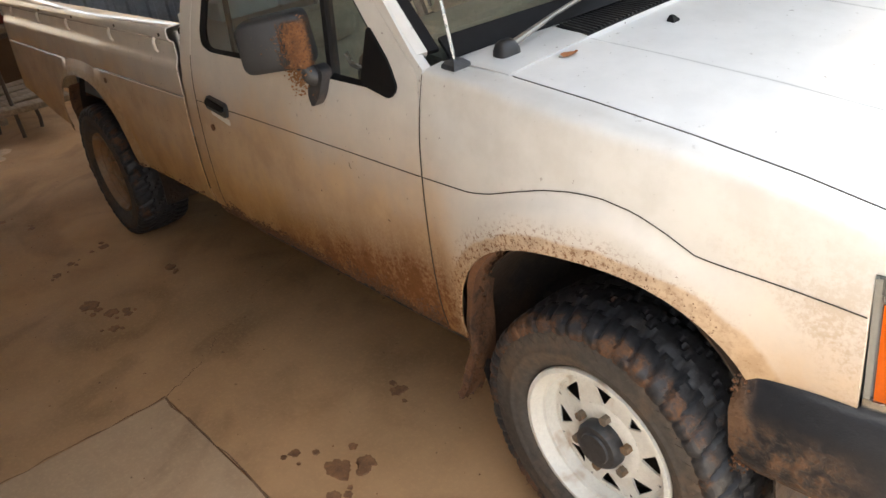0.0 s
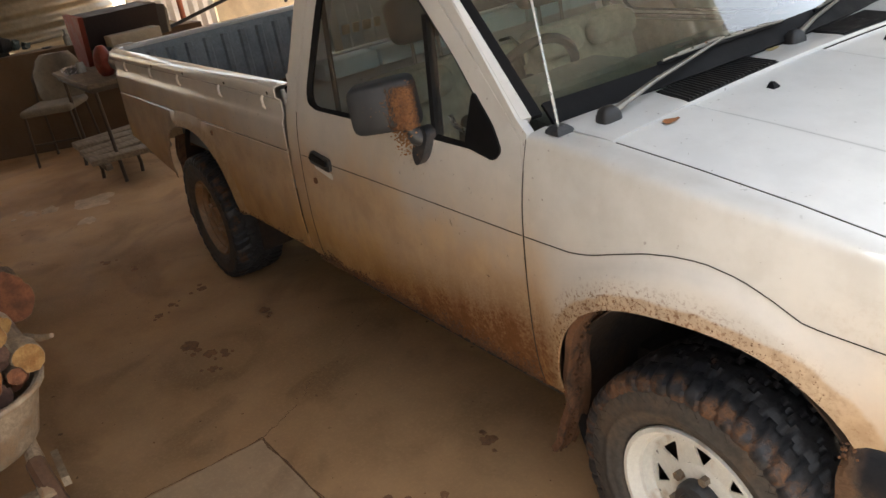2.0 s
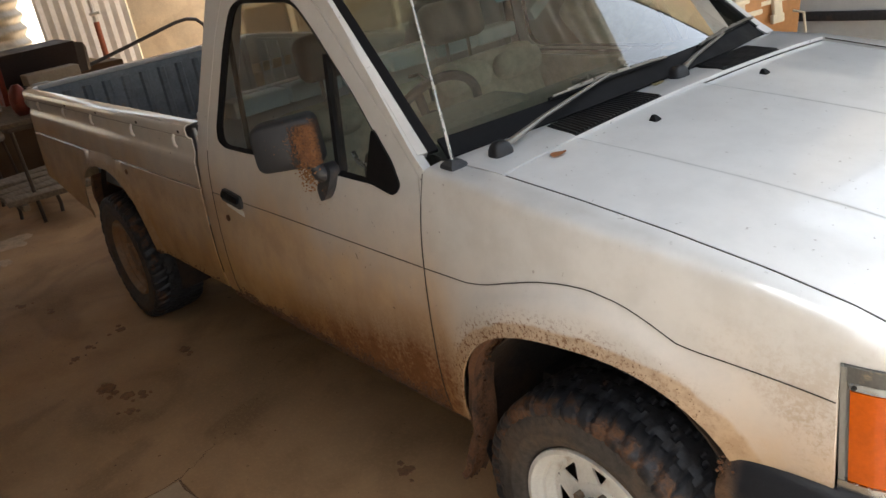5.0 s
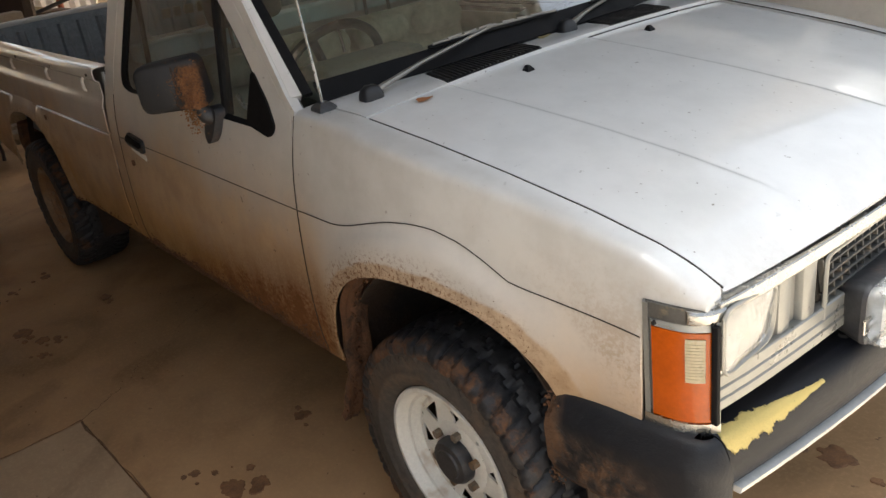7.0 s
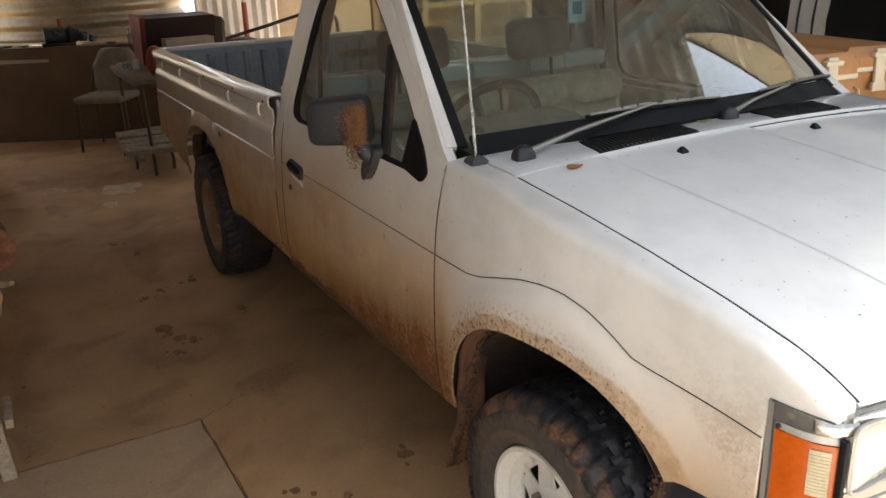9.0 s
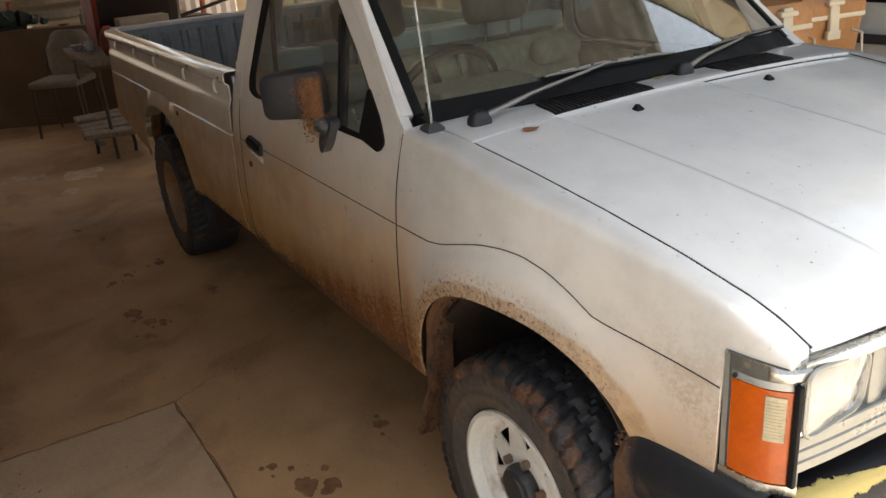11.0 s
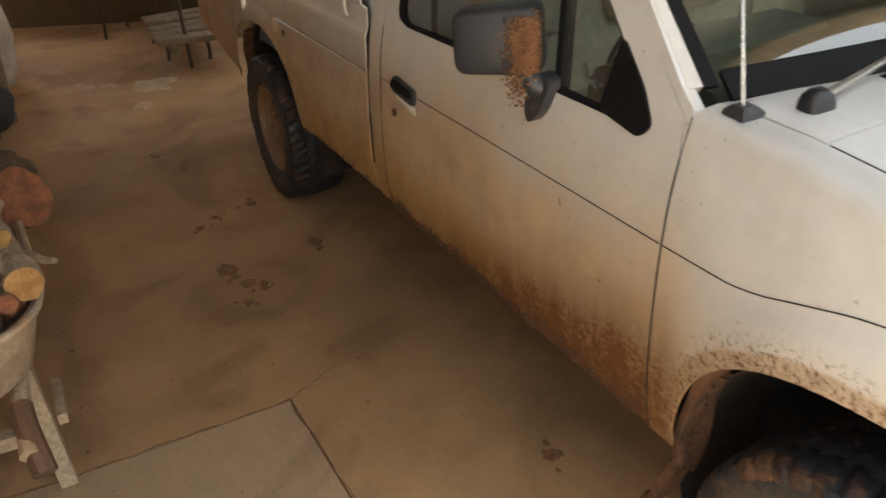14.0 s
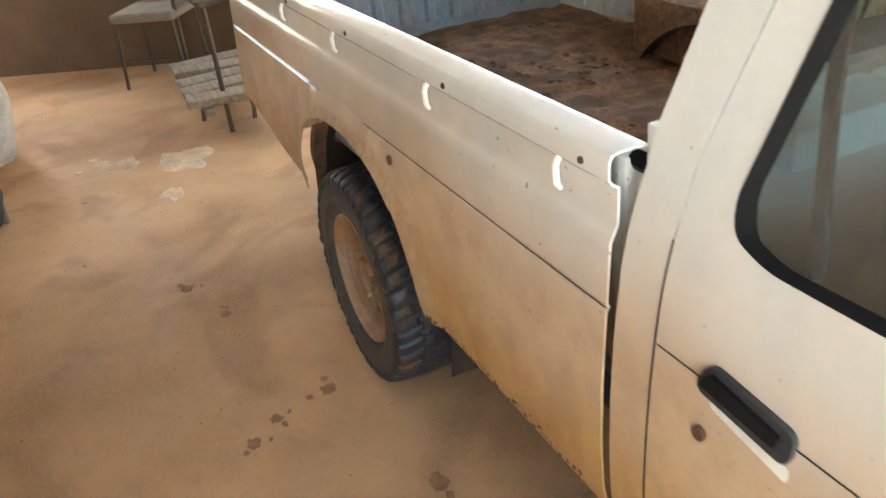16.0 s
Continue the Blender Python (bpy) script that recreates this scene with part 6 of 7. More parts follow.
outer = [tray_ring(z, g) for z, g in ((0.40, -0.13), (0.41, -0.09), (0.44, -0.055), (0.60, -0.004), (0.608, 0.0)) ]
inner_ = [tray_ring(z, g) for z, g in ((0.608, -0.012), (0.596, -0.016), (0.45, -0.07), (0.42, -0.12))]
part("tray", loft(outer + inner_), BARROW, barrow, "cement-caked steel tray")
rim_pts = tray_ring(0.606, 0.002)
part("tray_rim", tube(rim_pts + rim_pts[:1], 0.010, 8), BARROW, barrow)
for dy in (-0.10, -0.52):
    hand = part("shaft", tube([(BX - 1.1, BY - 0.31 + (dy + 0.31) * 0.3, 0.33), (BX - 0.40, BY + dy - 0.02, 0.375), (BX - 0.06, BY + dy - 0.02, 0.395), (BX + 0.06, BY + dy - 0.02, 0.36)], 0.022, 10), FRAMEWOOD, barrow)
    part("grip", tube([(BX - 0.07, BY + dy - 0.02, 0.405), (BX, BY + dy - 0.015, 0.39), (BX + 0.08, BY + dy, 0.315)], 0.027, 10), simple("worn brown grip %.2f" % dy, (0.16, 0.085, 0.05), 0.5), hand, "worn brown rubber grip")
    part("leg", loft([[(x + a, y + c, z) for a, c in ((-0.022, -0.022), (0.022, -0.022), (0.022, 0.022), (-0.022, 0.022))] for x, y, z in ((BX - 0.38, BY + dy - 0.03, 0.39), (BX - 0.268, BY + dy, 0.0))]), FRAMEWOOD, barrow, "pale dusty leg")
    part("leg_brace", loft([[(x + a, y + c, z) for a, c in ((-0.018, -0.016), (0.018, -0.016), (0.018, 0.016), (-0.018, 0.016))] for x, y, z in ((BX - 0.50, BY + dy - 0.03, 0.385), (BX - 0.32, BY + dy - 0.01, 0.12))]), FRAMEWOOD, barrow)
part("cross_bar", loft([[(BX - 0.32 + a, y, 0.155 + c) for a, c in ((-0.02, -0.02), (0.02, -0.02), (0.02, 0.02), (-0.02, 0.02))] for y in (BY - 0.09, BY - 0.50)]), FRAMEWOOD, barrow)
part("cross_bar", loft([[(x, BY - 0.07 + a, 0.16 + c) for a, c in ((-0.012, -0.016), (0.012, -0.016), (0.012, 0.016), (-0.012, 0.016))] for x in (BX - 0.52, BX - 0.33)]), FRAMEWOOD, barrow)
bw = revolve([(0.10, 0.02), (0.17, 0.035), (0.185, 0.0), (0.17, -0.035), (0.10, -0.02)], 24, (BX - 1.17, BY - 0.31, 0.187), 1)
part("wheel", bw, TYRE, barrow)

logs = [
    # sawn end, far end, radius, end kind, bark kind
    ((-1.35, -1.848, 0.674), (-1.80, -1.93, 0.64), 0.041, 1, 1, "orange-ended pale branch log"),
    ((-1.36, -1.912, 0.700), (-1.75, -1.90, 0.73), 0.034, 3, 1, "dark-ended thin pale log"),
    ((-1.33, -1.950, 0.612), (-1.95, -1.98, 0.55), 0.034, 3, 0, "thin dark brown log"),
    ((-1.40, -1.905, 0.618), (-1.95, -1.93, 0.56), 0.040, 2, 1, "split pale log"),
    ((-1.30, -1.905, 0.785), (-1.85, -2.02, 0.79), 0.034, 1, 1, "yellow-ended pale log"),
    ((-1.29, -1.965, 0.782), (-1.92, -1.97, 0.80), 0.038, 1, 0, "yellow-ended barky log"),
    ((-1.29, -1.985, 0.680), (-1.95, -2.02, 0.66), 0.060, 0, 0, "thick orange-ended log"),
    ((-1.30, -2.12, 0.66), (-1.98, -2.12, 0.65), 0.075, 2, 0, "thick red-brown log"),
    ((-1.34, -2.06, 0.79), (-1.98, -2.07, 0.80), 0.055, 0, 0, "orange-ended barky log"),
    ((-1.58, -1.925, 0.775), (-2.15, -2.02, 0.80), 0.036, 2, 1, "pale log with brown end"),
    ((-1.60, -1.965, 0.875), (-2.10, -2.10, 0.90), 0.046, 2, 1, "pale log lying on others"),
    ((-1.58, -2.05, 0.89), (-2.10, -2.08, 0.92), 0.055, 3, 0, "dark log with black end"),
    ((-1.52, -2.17, 0.86), (-2.05, -2.2, 0.87), 0.06, 1, 0, "barky log on the heap"),
    ((-1.90, -1.842, 0.668), (-2.36, -1.96, 0.64), 0.092, 2, 0, "thick red-ended log on the heap"),
    ((-1.95, -1.985, 0.795), (-2.45, -2.10, 0.80), 0.060, 2, 0, "grey barky log"),
    ((-1.75, -2.02, 1.00), (-2.25, -2.05, 1.04), 0.050, 2, 1, "pale log at the top of the heap"),
    ((-1.72, -2.14, 0.99), (-2.22, -2.17, 1.0), 0.06, 0, 0, "orange-ended log at the top of the heap"),
    ((-1.46, -1.880, 0.752), (-1.98, -1.95, 0.77), 0.028, 1, 1, "thin pale branch"),
    ((-1.43, -1.935, 0.835), (-2.00, -1.99, 0.85), 0.030, 3, 1, "thin pale crooked log"),
    ((-1.33, -1.893, 0.650), (-1.86, -1.95, 0.62), 0.024, 2, 0, "small brown branch"),
    ((-1.31, -1.905, 0.735), (-1.84, -1.96, 0.72), 0.022, 3, 0, "small dark branch"),
    ((-1.42, -2.02, 0.845), (-2.02, -2.03, 0.86), 0.036, 2, 0, "barky brown log"),
    ((-1.68, -1.905, 0.83), (-2.20, -1.96, 0.86), 0.033, 2, 1, "pale branch on the heap"),
    ((-2.05, -1.95, 0.92), (-2.5, -1.97, 0.95), 0.050, 2, 1, "pale log behind the heap"),
    ((-2.10, -2.06, 1.00), (-2.6, -2.08, 1.02), 0.055, 3, 0, "grey log behind the heap"),
]
for i, (a, c, r, e, k, lab) in enumerate(logs):
    log(a, c, r, i * 3.1, ENDS[e], (BARK, PALEBARK)[k], lab + " in the barrow")
tagged(part("twig", tube([(-1.50, -1.835, 0.68), (-1.42, -1.80, 0.69), (-1.36, -1.775, 0.71)], [0.012, 0.010, 0.007], 7), PALEBARK), "pale twig sticking out of the log heap", "twig")

# second heap of logs on the floor behind the barrow, against the boards
for i in range(10):
    y, z, x = -2.18 - 0.10 * (i % 3), 0.09 + 0.16 * (i // 3), -2.55 - 0.10 * ((i * 7) % 4)
    log((x, y, z), (x - 0.55, y - 0.05, z), 0.065 + 0.015 * ((i * 5) % 3), 50 + i, ENDS[(i * 3) % 4], (BARK, PALEBARK)[i % 2], "rough log in a heap on the floor", "logs on the floor")
log((-1.18, -2.28, 0.05), (-1.30, -2.62, 0.05), 0.045, 90, ENDS[1], BARK, "short log lying on the slab", "logs on the floor")
log((-1.12, -2.20, 0.035), (-1.20, -2.5, 0.16), 0.035, 93, ENDS[0], BARK, "short split log leaning on another", "logs on the floor")

# boards, full bag and plank leaning by the wall
CANVAS = simple("grey canvas", (0.30, 0.25, 0.19), 0.95, 0, 0.3, 5, 0.6, 0.01)
BAGM = simple("pale woven bag", (0.60, 0.54, 0.46), 0.9, 0, 0.3, 8, 0.6, 0.008)


def lump(cx, cy, z0, z1, rx, ry, seed, lean=(0.0, 0.0)):
    rings = []
    for i in range(15):
        t = i / 14
        w = math.sin(math.pi * (0.10 + 0.86 * t)) ** 0.45
        ringp = []
        for k in range(28):
            a = 2 * math.pi * k / 28
            q = w * (1 + 0.16 * noise.noise(Vector((math.cos(a) * 1.4 + seed, math.sin(a) * 1.4, t * 3))) + 0.05 * noise.noise(Vector((math.cos(a) * 5, math.sin(a) * 5 + seed, t * 9))))
            ringp.append((cx + lean[0] * t + rx * q * math.cos(a), cy + lean[1] * t + ry * q * math.sin(a), lerp(z0, z1, t)))
        rings.append(ringp)
    return loft(rings)


tagged(part("full_sack", lump(-6.0, -1.98, 0.0, 0.90, 0.20, 0.22, 4.0, (0.0, -0.05)), BAGM), "pale full woven sack leaning behind a plank", "sack")
tagged(part("dark_bag", lump(-5.00, -2.00, 0.0, 0.27, 0.24, 0.13, 9.0), simple("black plastic bag", (0.05, 0.045, 0.04), 0.85, 0, 0.5, 9, 0.8, 0.02)), "dark plastic bag slumped on the floor", "bag", "dark bags by the logs")
tagged(part("dark_bag", lump(-4.62, -2.14, 0.0, 0.46, 0.26, 0.20, 23.0), simple("dark sooty sacking", (0.06, 0.05, 0.04), 0.95, 0, 0.5, 12, 0.9, 0.02)), "dark sooty sack behind the log heap", "bag", "dark bags by the logs")
tagged(part("canvas_sheet", join([lump(-5.30, -2.08, 0.0, 1.18, 0.13, 0.20, 14.0, (-0.05, 0.03))]), CANVAS), "tall grey canvas bundle beside the logs", "canvas bundle")
tagged(part("plank", blk((-5.10, -1.895, 0.565), (0.05, 0.075, 1.13), 0.006, pose(0, 0, 0, -2, -7, 0)), OLDWOOD), "weathered plank leaning against a canvas bundle", "plank")
tagged(part("plank", blk((-4.85, -2.52, 0.62), (0.05, 0.20, 1.24), 0.006, pose(0, 0, 0, -3, -4, 10)), OLDWOOD), "wide weathered board standing by the logs", "plank")
tagged(part("crate_box", blk((-3.55, -2.35, 0.35), (0.45, 0.30, 0.70), 0.01), OLDWOOD), "old timber box behind the log heap", "box")

# garden chair
CHAIRM = simple("dusty grey chair cloth", (0.27, 0.235, 0.185), 0.9, 0, 0.3, 12, 0.5)
CHAIRLEG = simple("brown chair tube", (0.10, 0.075, 0.055), 0.5, 0.4, 0.3, 12, 0.1)
chair = empty("chair", "dusty grey padded chair with thin metal legs", "chair", loc=(0, 0, 0))
cx, cy = 0.0, 0.0
part("seat", blk((cx, cy, 0.475), (0.44, 0.46, 0.065), 0.028, None, 3), CHAIRM, chair, "padded seat")
bk = []
for t in span(0, 1, 10):
    w = 0.225 * (1 - 0.42 * max(0, (t - 0.55) / 0.45) ** 2.2) * (0.80 + 0.2 * min(1, t * 3))
    bk.append([(cx - 0.18 - 0.10 * t + a, cy + 0.02 + c * w, 0.47 + 0.425 * t + 0.02 * noise.noise(Vector((c * 2, t * 3, 4)))) for a, c in ((-0.045, -0.8), (-0.02, -0.97), (0.015 + 0.03 * noise.noise(Vector((3, t * 7, 1))), -0.95), (0.045, -0.6), (0.050 + 0.035 * noise.noise(Vector((0, t * 6, 2))), -0.1), (0.045, 0.45), (0.02 + 0.03 * noise.noise(Vector((6, t * 7, 1))), 0.9), (-0.02, 1), (-0.045, 0.8))])
part("backrest", loft(bk), CHAIRM, chair, "rounded backrest under a crumpled pale cloth", angle=60)
for dx, dy in ((0.19, -0.20), (0.19, 0.20), (-0.19, -0.20), (-0.19, 0.20)):
    part("leg", tube([(cx + dx, cy + dy, 0.45), (cx + dx * 1.15, cy + dy * 1.1, 0.0)], 0.012, 8), CHAIRLEG, chair)
part("stretcher", tube([(cx + 0.20, cy - 0.21, 0.2), (cx + 0.20, cy + 0.21, 0.2)], 0.009, 8), CHAIRLEG, chair)
part("back_tube", tube([(cx - 0.20, cy - 0.23, 0.42), (cx - 0.26, cy - 0.23, 0.70), (cx - 0.29, cy - 0.15, 0.85), (cx - 0.295, cy, 0.875)], 0.012, 8), CHAIRLEG, chair)
chair.matrix_world = pose(-7.02, -0.80, 0.0, 0, 0, -32)

# table with a folded leg frame
table = empty("table", "small worn table with thin metal legs", "table")
part("tabletop", blk((-6.20, -0.44, 0.755), (1.36, 0.62, 0.035), 0.006), wood("worn dark tabletop", (0.24, 0.18, 0.12), (0.12, 0.09, 0.06), (1, 9, 9)), table, "worn wooden tabletop")
part("apron", blk((-5.55, -0.44, 0.72), (0.02, 0.56, 0.035), 0.004), CHAIRLEG, table)
part("apron", blk((-6.20, -0.72, 0.72), (1.26, 0.02, 0.035), 0.004), CHAIRLEG, table)
for x in (-5.60, -6.78):
    for y in (-0.69, -0.19):
        part("leg", tube([(x, y, 0.74), (x + (0.05 if x > -6 else -0.03), y, 0.0)], 0.014, 8), CHAIRLEG, table)

# slatted stand with bent feet
stand = empty("slatted_stand", "low slatted timber stand on bent metal feet", "stand")
for k in range(5):
    part("slat", blk((-5.53 - 0.215 * k, -0.60 + 0.012 * k, 0.215 + 0.006 * (k % 2)), (0.168, 0.60, 0.045), 0.006, pose(0, 0, 0, 1.5 * ((k * 5) % 3 - 1), 0, 4 * ((k * 7) % 3 - 1))), OLDWOOD, stand)
part("bearer", blk((-5.96, -0.80, 0.170), (1.05, 0.05, 0.045), 0.004), OLDWOOD, stand)
part("bearer", blk((-5.96, -0.42, 0.170), (1.05, 0.05, 0.045), 0.004), OLDWOOD, stand)
for x, y in ((-5.86, -0.79), (-5.70, -0.52), (-6.5, -0.79), (-6.5, -0.44)):
    part("foot", tube([(x, y, 0.14), (x - 0.02, y + 0.01, 0.07), (x - 0.01, y, 0.0)], 0.014, 8), CHAIRLEG, stand)

# things on the table and behind it
tagged(part("glass_jar", tube([(-6.35, -0.60, 0.773), (-6.35, -0.60, 0.84), (-6.35, -0.60, 0.86)], [0.035, 0.035, 0.028], 12), simple("cloudy jar", (0.5, 0.5, 0.48), 0.15, 0.3)), "cloudy glass jar on the table", "jar", "jars on the table")
tagged(part("foil_tray", loft([[(-6.42 + x * w, -0.66 + y * w, z) for x, y in ((-0.07, -0.07), (0.07, -0.06), (0.06, 0.07), (-0.07, 0.06))] for z, w in ((0.773, 0.7), (0.80, 1.0), (0.83, 1.1))]), simple("crumpled foil", (0.85, 0.84, 0.82), 0.22, 0.6, 0.3, 40, 0.9, 0.02)), "crumpled foil tray on the table", "tray", "jars on the table")
tagged(part("glass_jar", tube([(-6.12, -0.50, 0.773), (-6.12, -0.50, 0.85)], 0.028, 12), simple("pale cup", (0.55, 0.5, 0.42), 0.4)), "pale cup on the table", "cup", "jars on the table")
REDM = simple("faded red steel", (0.24, 0.045, 0.025), 0.55, 0.2, 0.35, 8, 0.2, dust=0.1)
hopper = empty("metal_hopper", "dark steel hopper with a red end plate", "hopper")
HX = -6.45
part("hopper_body", loft([[(HX + x, y, z) for x, z in ((-0.22, 0.93), (0.16, 0.93), (0.24, 1.19), (-0.28, 1.20))] for y in (-0.49, -0.10, 0.10)]), simple("black brown steel", (0.035, 0.022, 0.020), 0.6, 0.2), hopper, "dark steel trough")
part("end_plate", loft([[(HX + x, y, z) for x, z in ((-0.26, 0.80), (0.12, 0.80), (0.27, 1.20), (-0.30, 1.215))] for y in (-0.535, -0.495)]), REDM, hopper, "faded red end plate")
part("rounded_end", loft([[(HX + x * w, y, 0.93 + z * w) for x, z in ((-0.22, 0.0), (0.16, 0.0), (0.24, 0.25), (-0.28, 0.26))] for y, w in ((0.10, 1.0), (0.17, 0.93), (0.20, 0.75))]), simple("black hopper end", (0.03, 0.025, 0.025), 0.6), hopper)
for x in (-0.18, 0.12):
    for y in (-0.45, 0.08):
        part("leg", tube([(HX + x, y, 0.94), (HX + x, y, 0.773 if y < -0.13 else 0.0)], 0.018, 8), REDM, hopper)
tagged(part("carton", blk((-6.05, -0.19, 0.985), (0.22, 0.40, 0.085), 0.006), simple("dusty beige board", (0.44, 0.37, 0.27), 0.85, 0, 0.2, 10, 0.2)), "flat beige box lying on a bin", "box")
tagged(part("dark_bin", blk((-6.08, -0.19, 0.858), (0.28, 0.46, 0.168), 0.02), DARK), "dark bin standing on the table", "bin")
tagged(part("red_can", lump(-5.80, -0.52, 0.773, 1.0, 0.07, 0.07, 31.0), REDM), "faded red can on the table", "can")
tagged(part("plastic_bag", lump(-5.72, -0.36, 0.773, 0.98, 0.09, 0.14, 37.0), simple("cloudy plastic film", (0.42, 0.42, 0.40), 0.35, 0, 0.3, 20, 0.6)), "crumpled clear plastic bag on the table", "bag")
pump = empty("water_pump", "small green and black water pump on the low wall", "pump")
px, py = wx(-1.05) - 0.16, -1.05
part("motor", tube([(px, py - 0.14, 1.02), (px, py + 0.05, 1.02)], 0.075, 14), simple("dark green pump paint", (0.035, 0.06, 0.045), 0.5), pump)
part("pump_head", tube([(px, py + 0.05, 1.01), (px, py + 0.09, 1.01), (px, py + 0.18, 1.0)], [0.06, 0.085, 0.05], 14), DARK, pump)
part("pump_outlet", tube([(px, py + 0.02, 1.05), (px, py + 0.02, 1.17)], 0.022, 8), REDM, pump)
PUMPM = simple("oily green casting", (0.03, 0.045, 0.038), 0.6)
for q, r, sd in (((px + 0.02, py - 0.05, 1.03), 0.09, 3), ((px, py + 0.20, 0.985), 0.075, 5), ((px - 0.02, py + 0.30, 0.96), 0.055, 8)):
    part("pump_housing", clod(q, r, sd, 0.85, 2), PUMPM, pump)
part("pump_foot", blk((px, py - 0.02, 0.93), (0.14, 0.30, 0.03), 0.004), DARK, pump)
tagged(part("flat_stones", join([clod((wx(y) - 0.14, y, 0.925), r, i, 0.2) for i, (y, r) in enumerate(((-1.55, 0.11), (-1.72, 0.08), (-1.38, 0.07), (-0.62, 0.07)))]), simple("dark scrap on the wall", (0.05, 0.045, 0.04), 0.8)), "dark flat scrap lying on the low wall", "scrap", kind="stuff")
tagged(part("bottle", tube([(wx(-0.45) - 0.1, -0.45, 0.915), (wx(-0.45) - 0.1, -0.45, 1.0), (wx(-0.45) - 0.1, -0.45, 1.02), (wx(-0.45) - 0.1, -0.45, 1.06)], [0.03, 0.03, 0.012, 0.012], 10), simple("dusty bottle glass", (0.25, 0.24, 0.2), 0.2)), "dusty bottle standing on the low wall", "bottle")

# cooler boxes and the white van on the far side
COOL = simple("orange brown cooler plastic", (0.42, 0.20, 0.07), 0.5, 0, 0.2, 6, 0.1)
CREAMP = simple("cream cooler plastic", (0.68, 0.60, 0.44), 0.5, 0, 0.1, 10, 0.1)


def cooler(x, y, z, lx, ly, h, rz):
    c = empty("cooler_box", "orange-brown cooler box with a cream lid seam", "cooler box", "cooler boxes")
    m = pose(x, y, z, 0, 0, rz)
    lid = loft([[(a * lx / 2 * w, b * ly / 2 * w2, q) for a, b in ((-1, -1), (1, -1), (1, 1), (-1, 1))] for q, w, w2 in ((h * 0.80, 1.02, 1.04), (h * 0.90, 1.02, 1.04), (h * 0.97, 0.97, 0.88), (h, 0.93, 0.74))])
    body = loft([[(a * lx / 2 * w, b * ly / 2 * w, q) for a, b in ((-1, -1), (1, -1), (1, 1), (-1, 1))] for q, w in ((0.0, 0.90), (0.02, 0.93), (h * 0.76, 1.0))])
    ex = lx / 2
    latch = join([blk((ex + 0.014, 0.0, h * 0.80), (0.022, 0.050, 0.150), 0.006, pose(0, 0, 0, 0, -4, 0)), blk((ex + 0.016, 0.0, h * 0.92), (0.030, 0.085, 0.020), 0.005), blk((ex + 0.018, 0.0, h * 0.60), (0.024, 0.070, 0.040), 0.006)])
    wire = tube([(ex, -ly * 0.36, h * 0.62), (ex + 0.05, -ly * 0.38, h * 0.60), (ex + 0.075, -ly * 0.34, h * 0.30), (ex + 0.075, ly * 0.34, h * 0.30), (ex + 0.05, ly * 0.38, h * 0.60), (ex, ly * 0.36, h * 0.62)], 0.006, 8)
    for name, bmx, mt, lb in (("body", body, COOL, ""), ("seam", blk((0, 0, h * 0.78), (lx + 0.02, ly + 0.02, 0.022), 0.006), CREAMP, "cream seam under the lid"), ("lid", lid, COOL, ""), ("latch", latch, CREAMP, "cream plastic latch"), ("handle", wire, CREAMP, "cream wire handle")):
        bmesh.ops.transform(bmx, matrix=m, verts=bmx.verts)
        part(name, bmx, mt, c, lb)
    return c


trestle = empty("trestle_table", "rough trestle table holding two cooler boxes", "table")
part("top", blk((-1.25, 1.57, 0.70), (1.5, 1.1, 0.04), 0.005), OLDWOOD, trestle)
for x in (-1.92, -0.58):
    for y in (1.08, 2.04):
        part("leg", blk((x, y, 0.34), (0.06, 0.06, 0.68), 0.005), OLDWOOD, trestle)
cooler(-1.376, 1.717, 0.72, 0.84, 0.34, 0.42, -12)
cooler(-1.125, 1.25, 0.72, 0.50, 0.26, 0.43, -10)
tagged(part("red_can", tube([(-0.82, 1.53, 0.72), (-0.82, 1.53, 0.90)], 0.05, 12), simple("red tin", (0.5, 0.05, 0.05), 0.4)), "small red tin on the trestle table", "can")

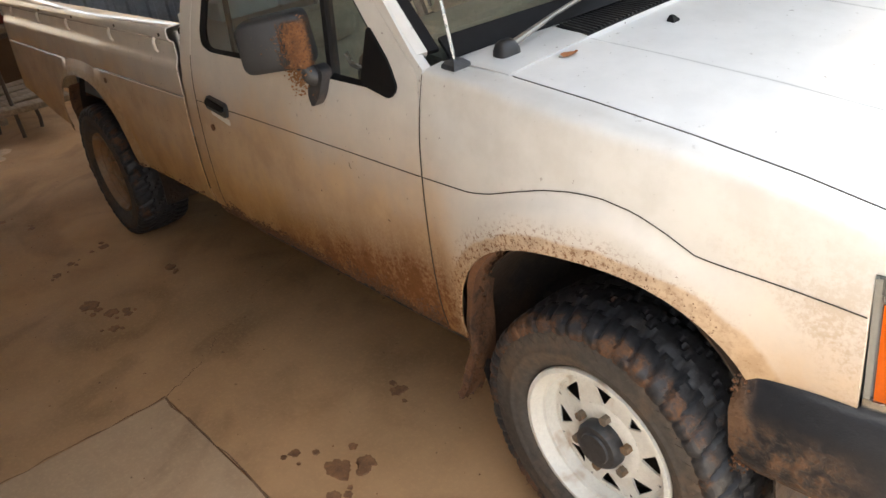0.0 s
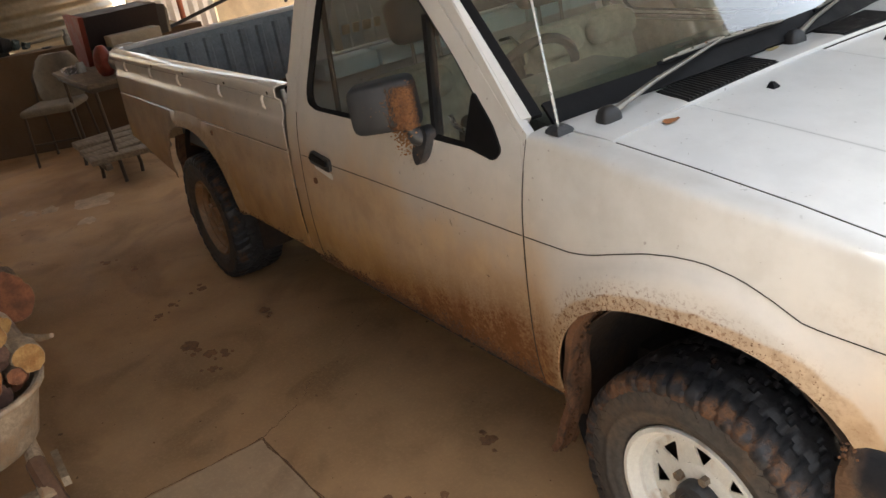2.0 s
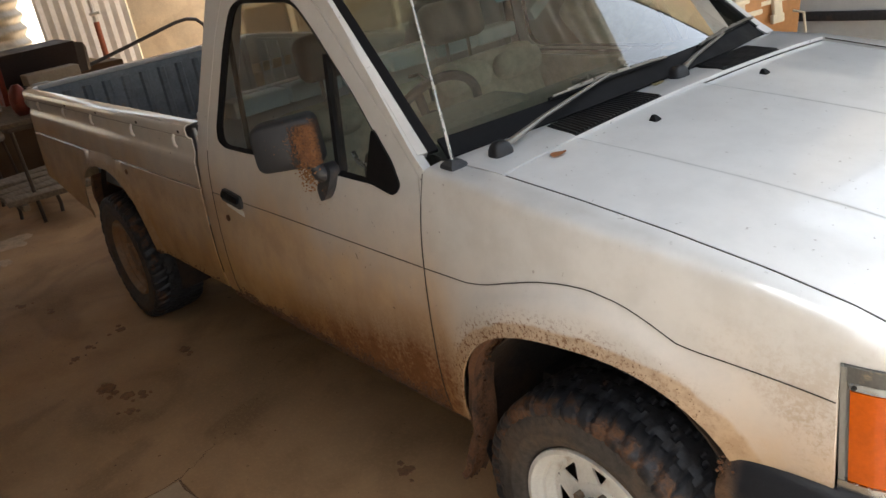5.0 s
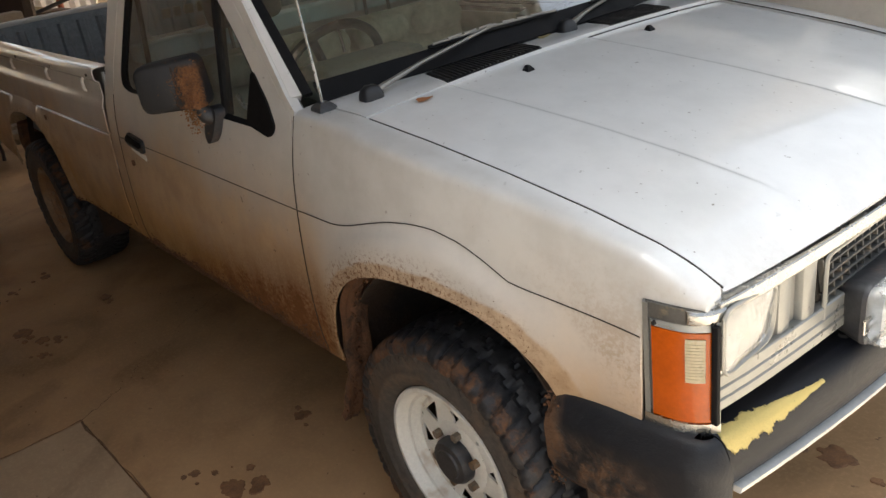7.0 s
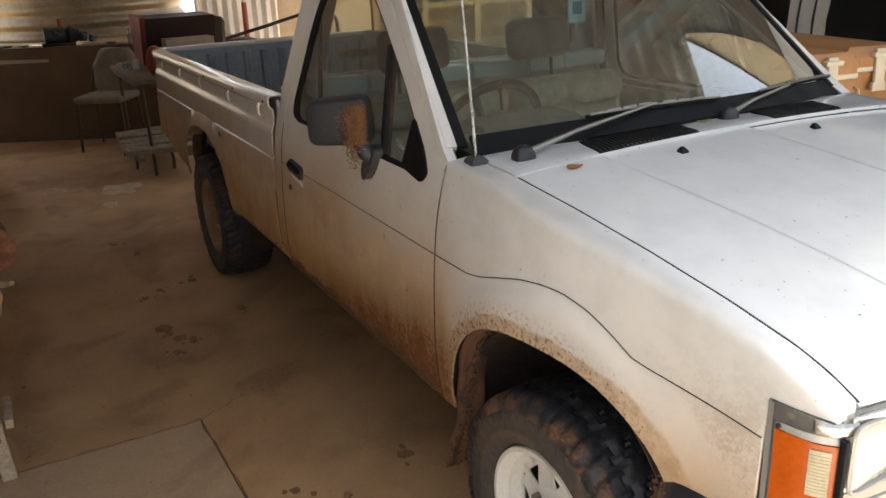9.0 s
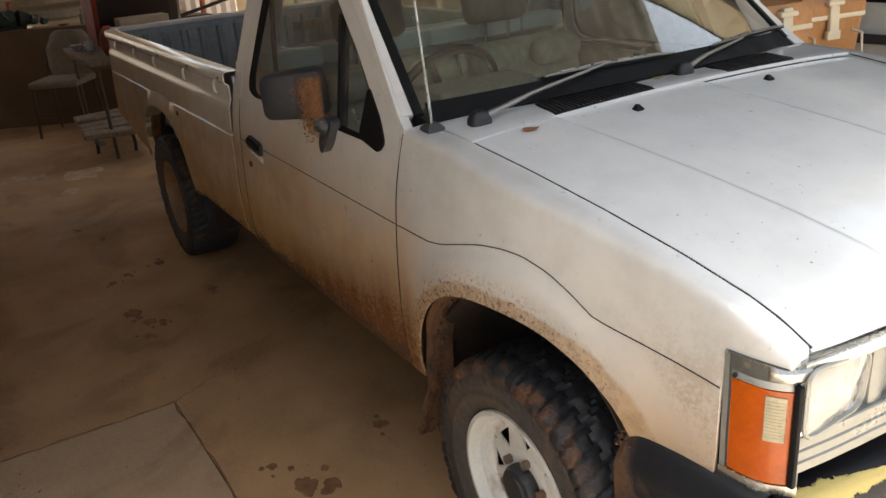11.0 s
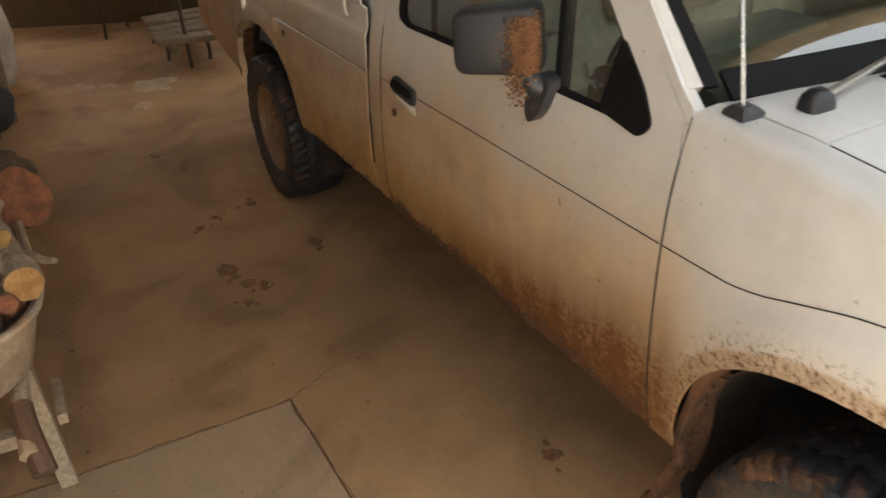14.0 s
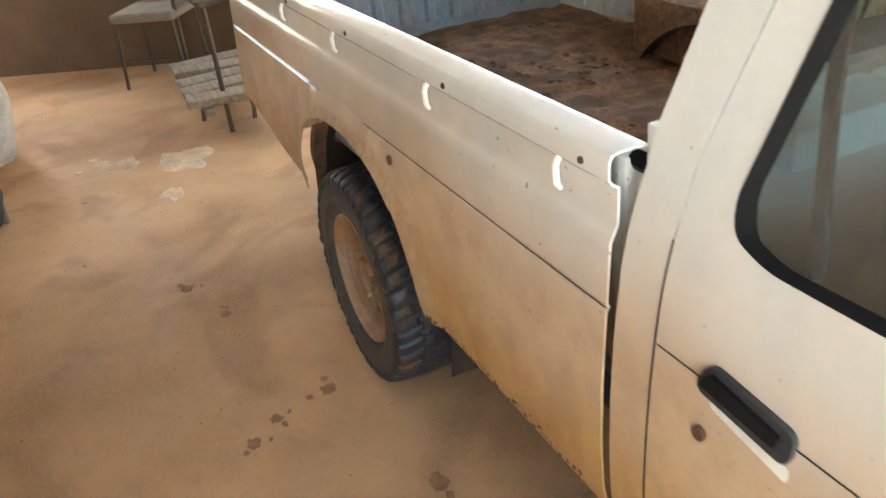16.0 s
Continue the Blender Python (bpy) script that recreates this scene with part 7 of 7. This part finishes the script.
van = empty("van", "white parked van with dark windows", "van")
VW = simple("white van paint", (0.66, 0.67, 0.65), 0.35, 0, 0.1, 3, 0.03)
VG = simple("dark van window glass", (0.012, 0.014, 0.014), 0.10, 0, 0.2, 3, 0.0, spec=0.2)
part("body", loft([[(x, y, z) for y, z in round_poly([(2.45, 0.35), (4.1, 0.35), (4.1, 1.95), (3.95, 2.10), (2.62, 2.10), (2.47, 1.15)], 0.08)] for x in span(-3.9, 0.55, 10)]), VW, van)
for x0, x1 in ((-3.5, -2.13), (-1.86, -0.72), (-0.60, 0.35)):
    part("window", loft([[(x0 + k, y - 0.010, z), (x1 - k, y - 0.010, z), (x1 - k, y + 0.02, z), (x0 + k, y + 0.02, z)] for z, k in ((1.00, 0.03), (1.03, 0.0), (1.15, 0.0), (1.45, 0.01), (1.77, 0.03), (1.80, 0.06)) for y in [2.466 + 0.158 * max(0.0, z - 1.15)]]), VG, van, "dark window")
for x in (-2.06, -1.955, -0.66):
    part("door_gap", loft([[(x + a, 2.462 + 0.158 * max(0, z - 1.15) + b2, z) for a, b2 in ((-0.005, 0.0), (0.005, 0.0), (0.005, 0.02), (-0.005, 0.02))] for z in (0.45, 1.15, 1.98)]), LINE, van)
part("rub_strip", blk((-1.6, 2.44, 0.82), (4.3, 0.02, 0.05), 0.006), BLACK, van)
for x in (-3.0, -0.1):
    for y in (2.58, 3.97):
        part("wheel", tube([(x, y - 0.09, 0.31), (x, y + 0.09, 0.31)], 0.31, 28), TYRE_SIDE, van)
part("underside", blk((-1.65, 3.27, 0.33), (4.1, 1.45, 0.12), 0.02), DARK, van)
# pale blue-grey sheet fence outside, past the van
fen = empty("sheet_fence", "blue-grey steel sheet fence outside the shed", "fence", kind="structure")
n = 160
rows = [[(lerp(0.9, 12.0, i / n), 6.0 + 0.018 * math.sin(i * 1.6), z) for i in range(n + 1)] for z in (-0.05, 2.2)]
part("fence_sheet", sheet(rows), simple("blue grey steel sheet", (0.36, 0.42, 0.46), 0.5, 0.2, 0.15, 2, 0.1), fen, thick=0.004)
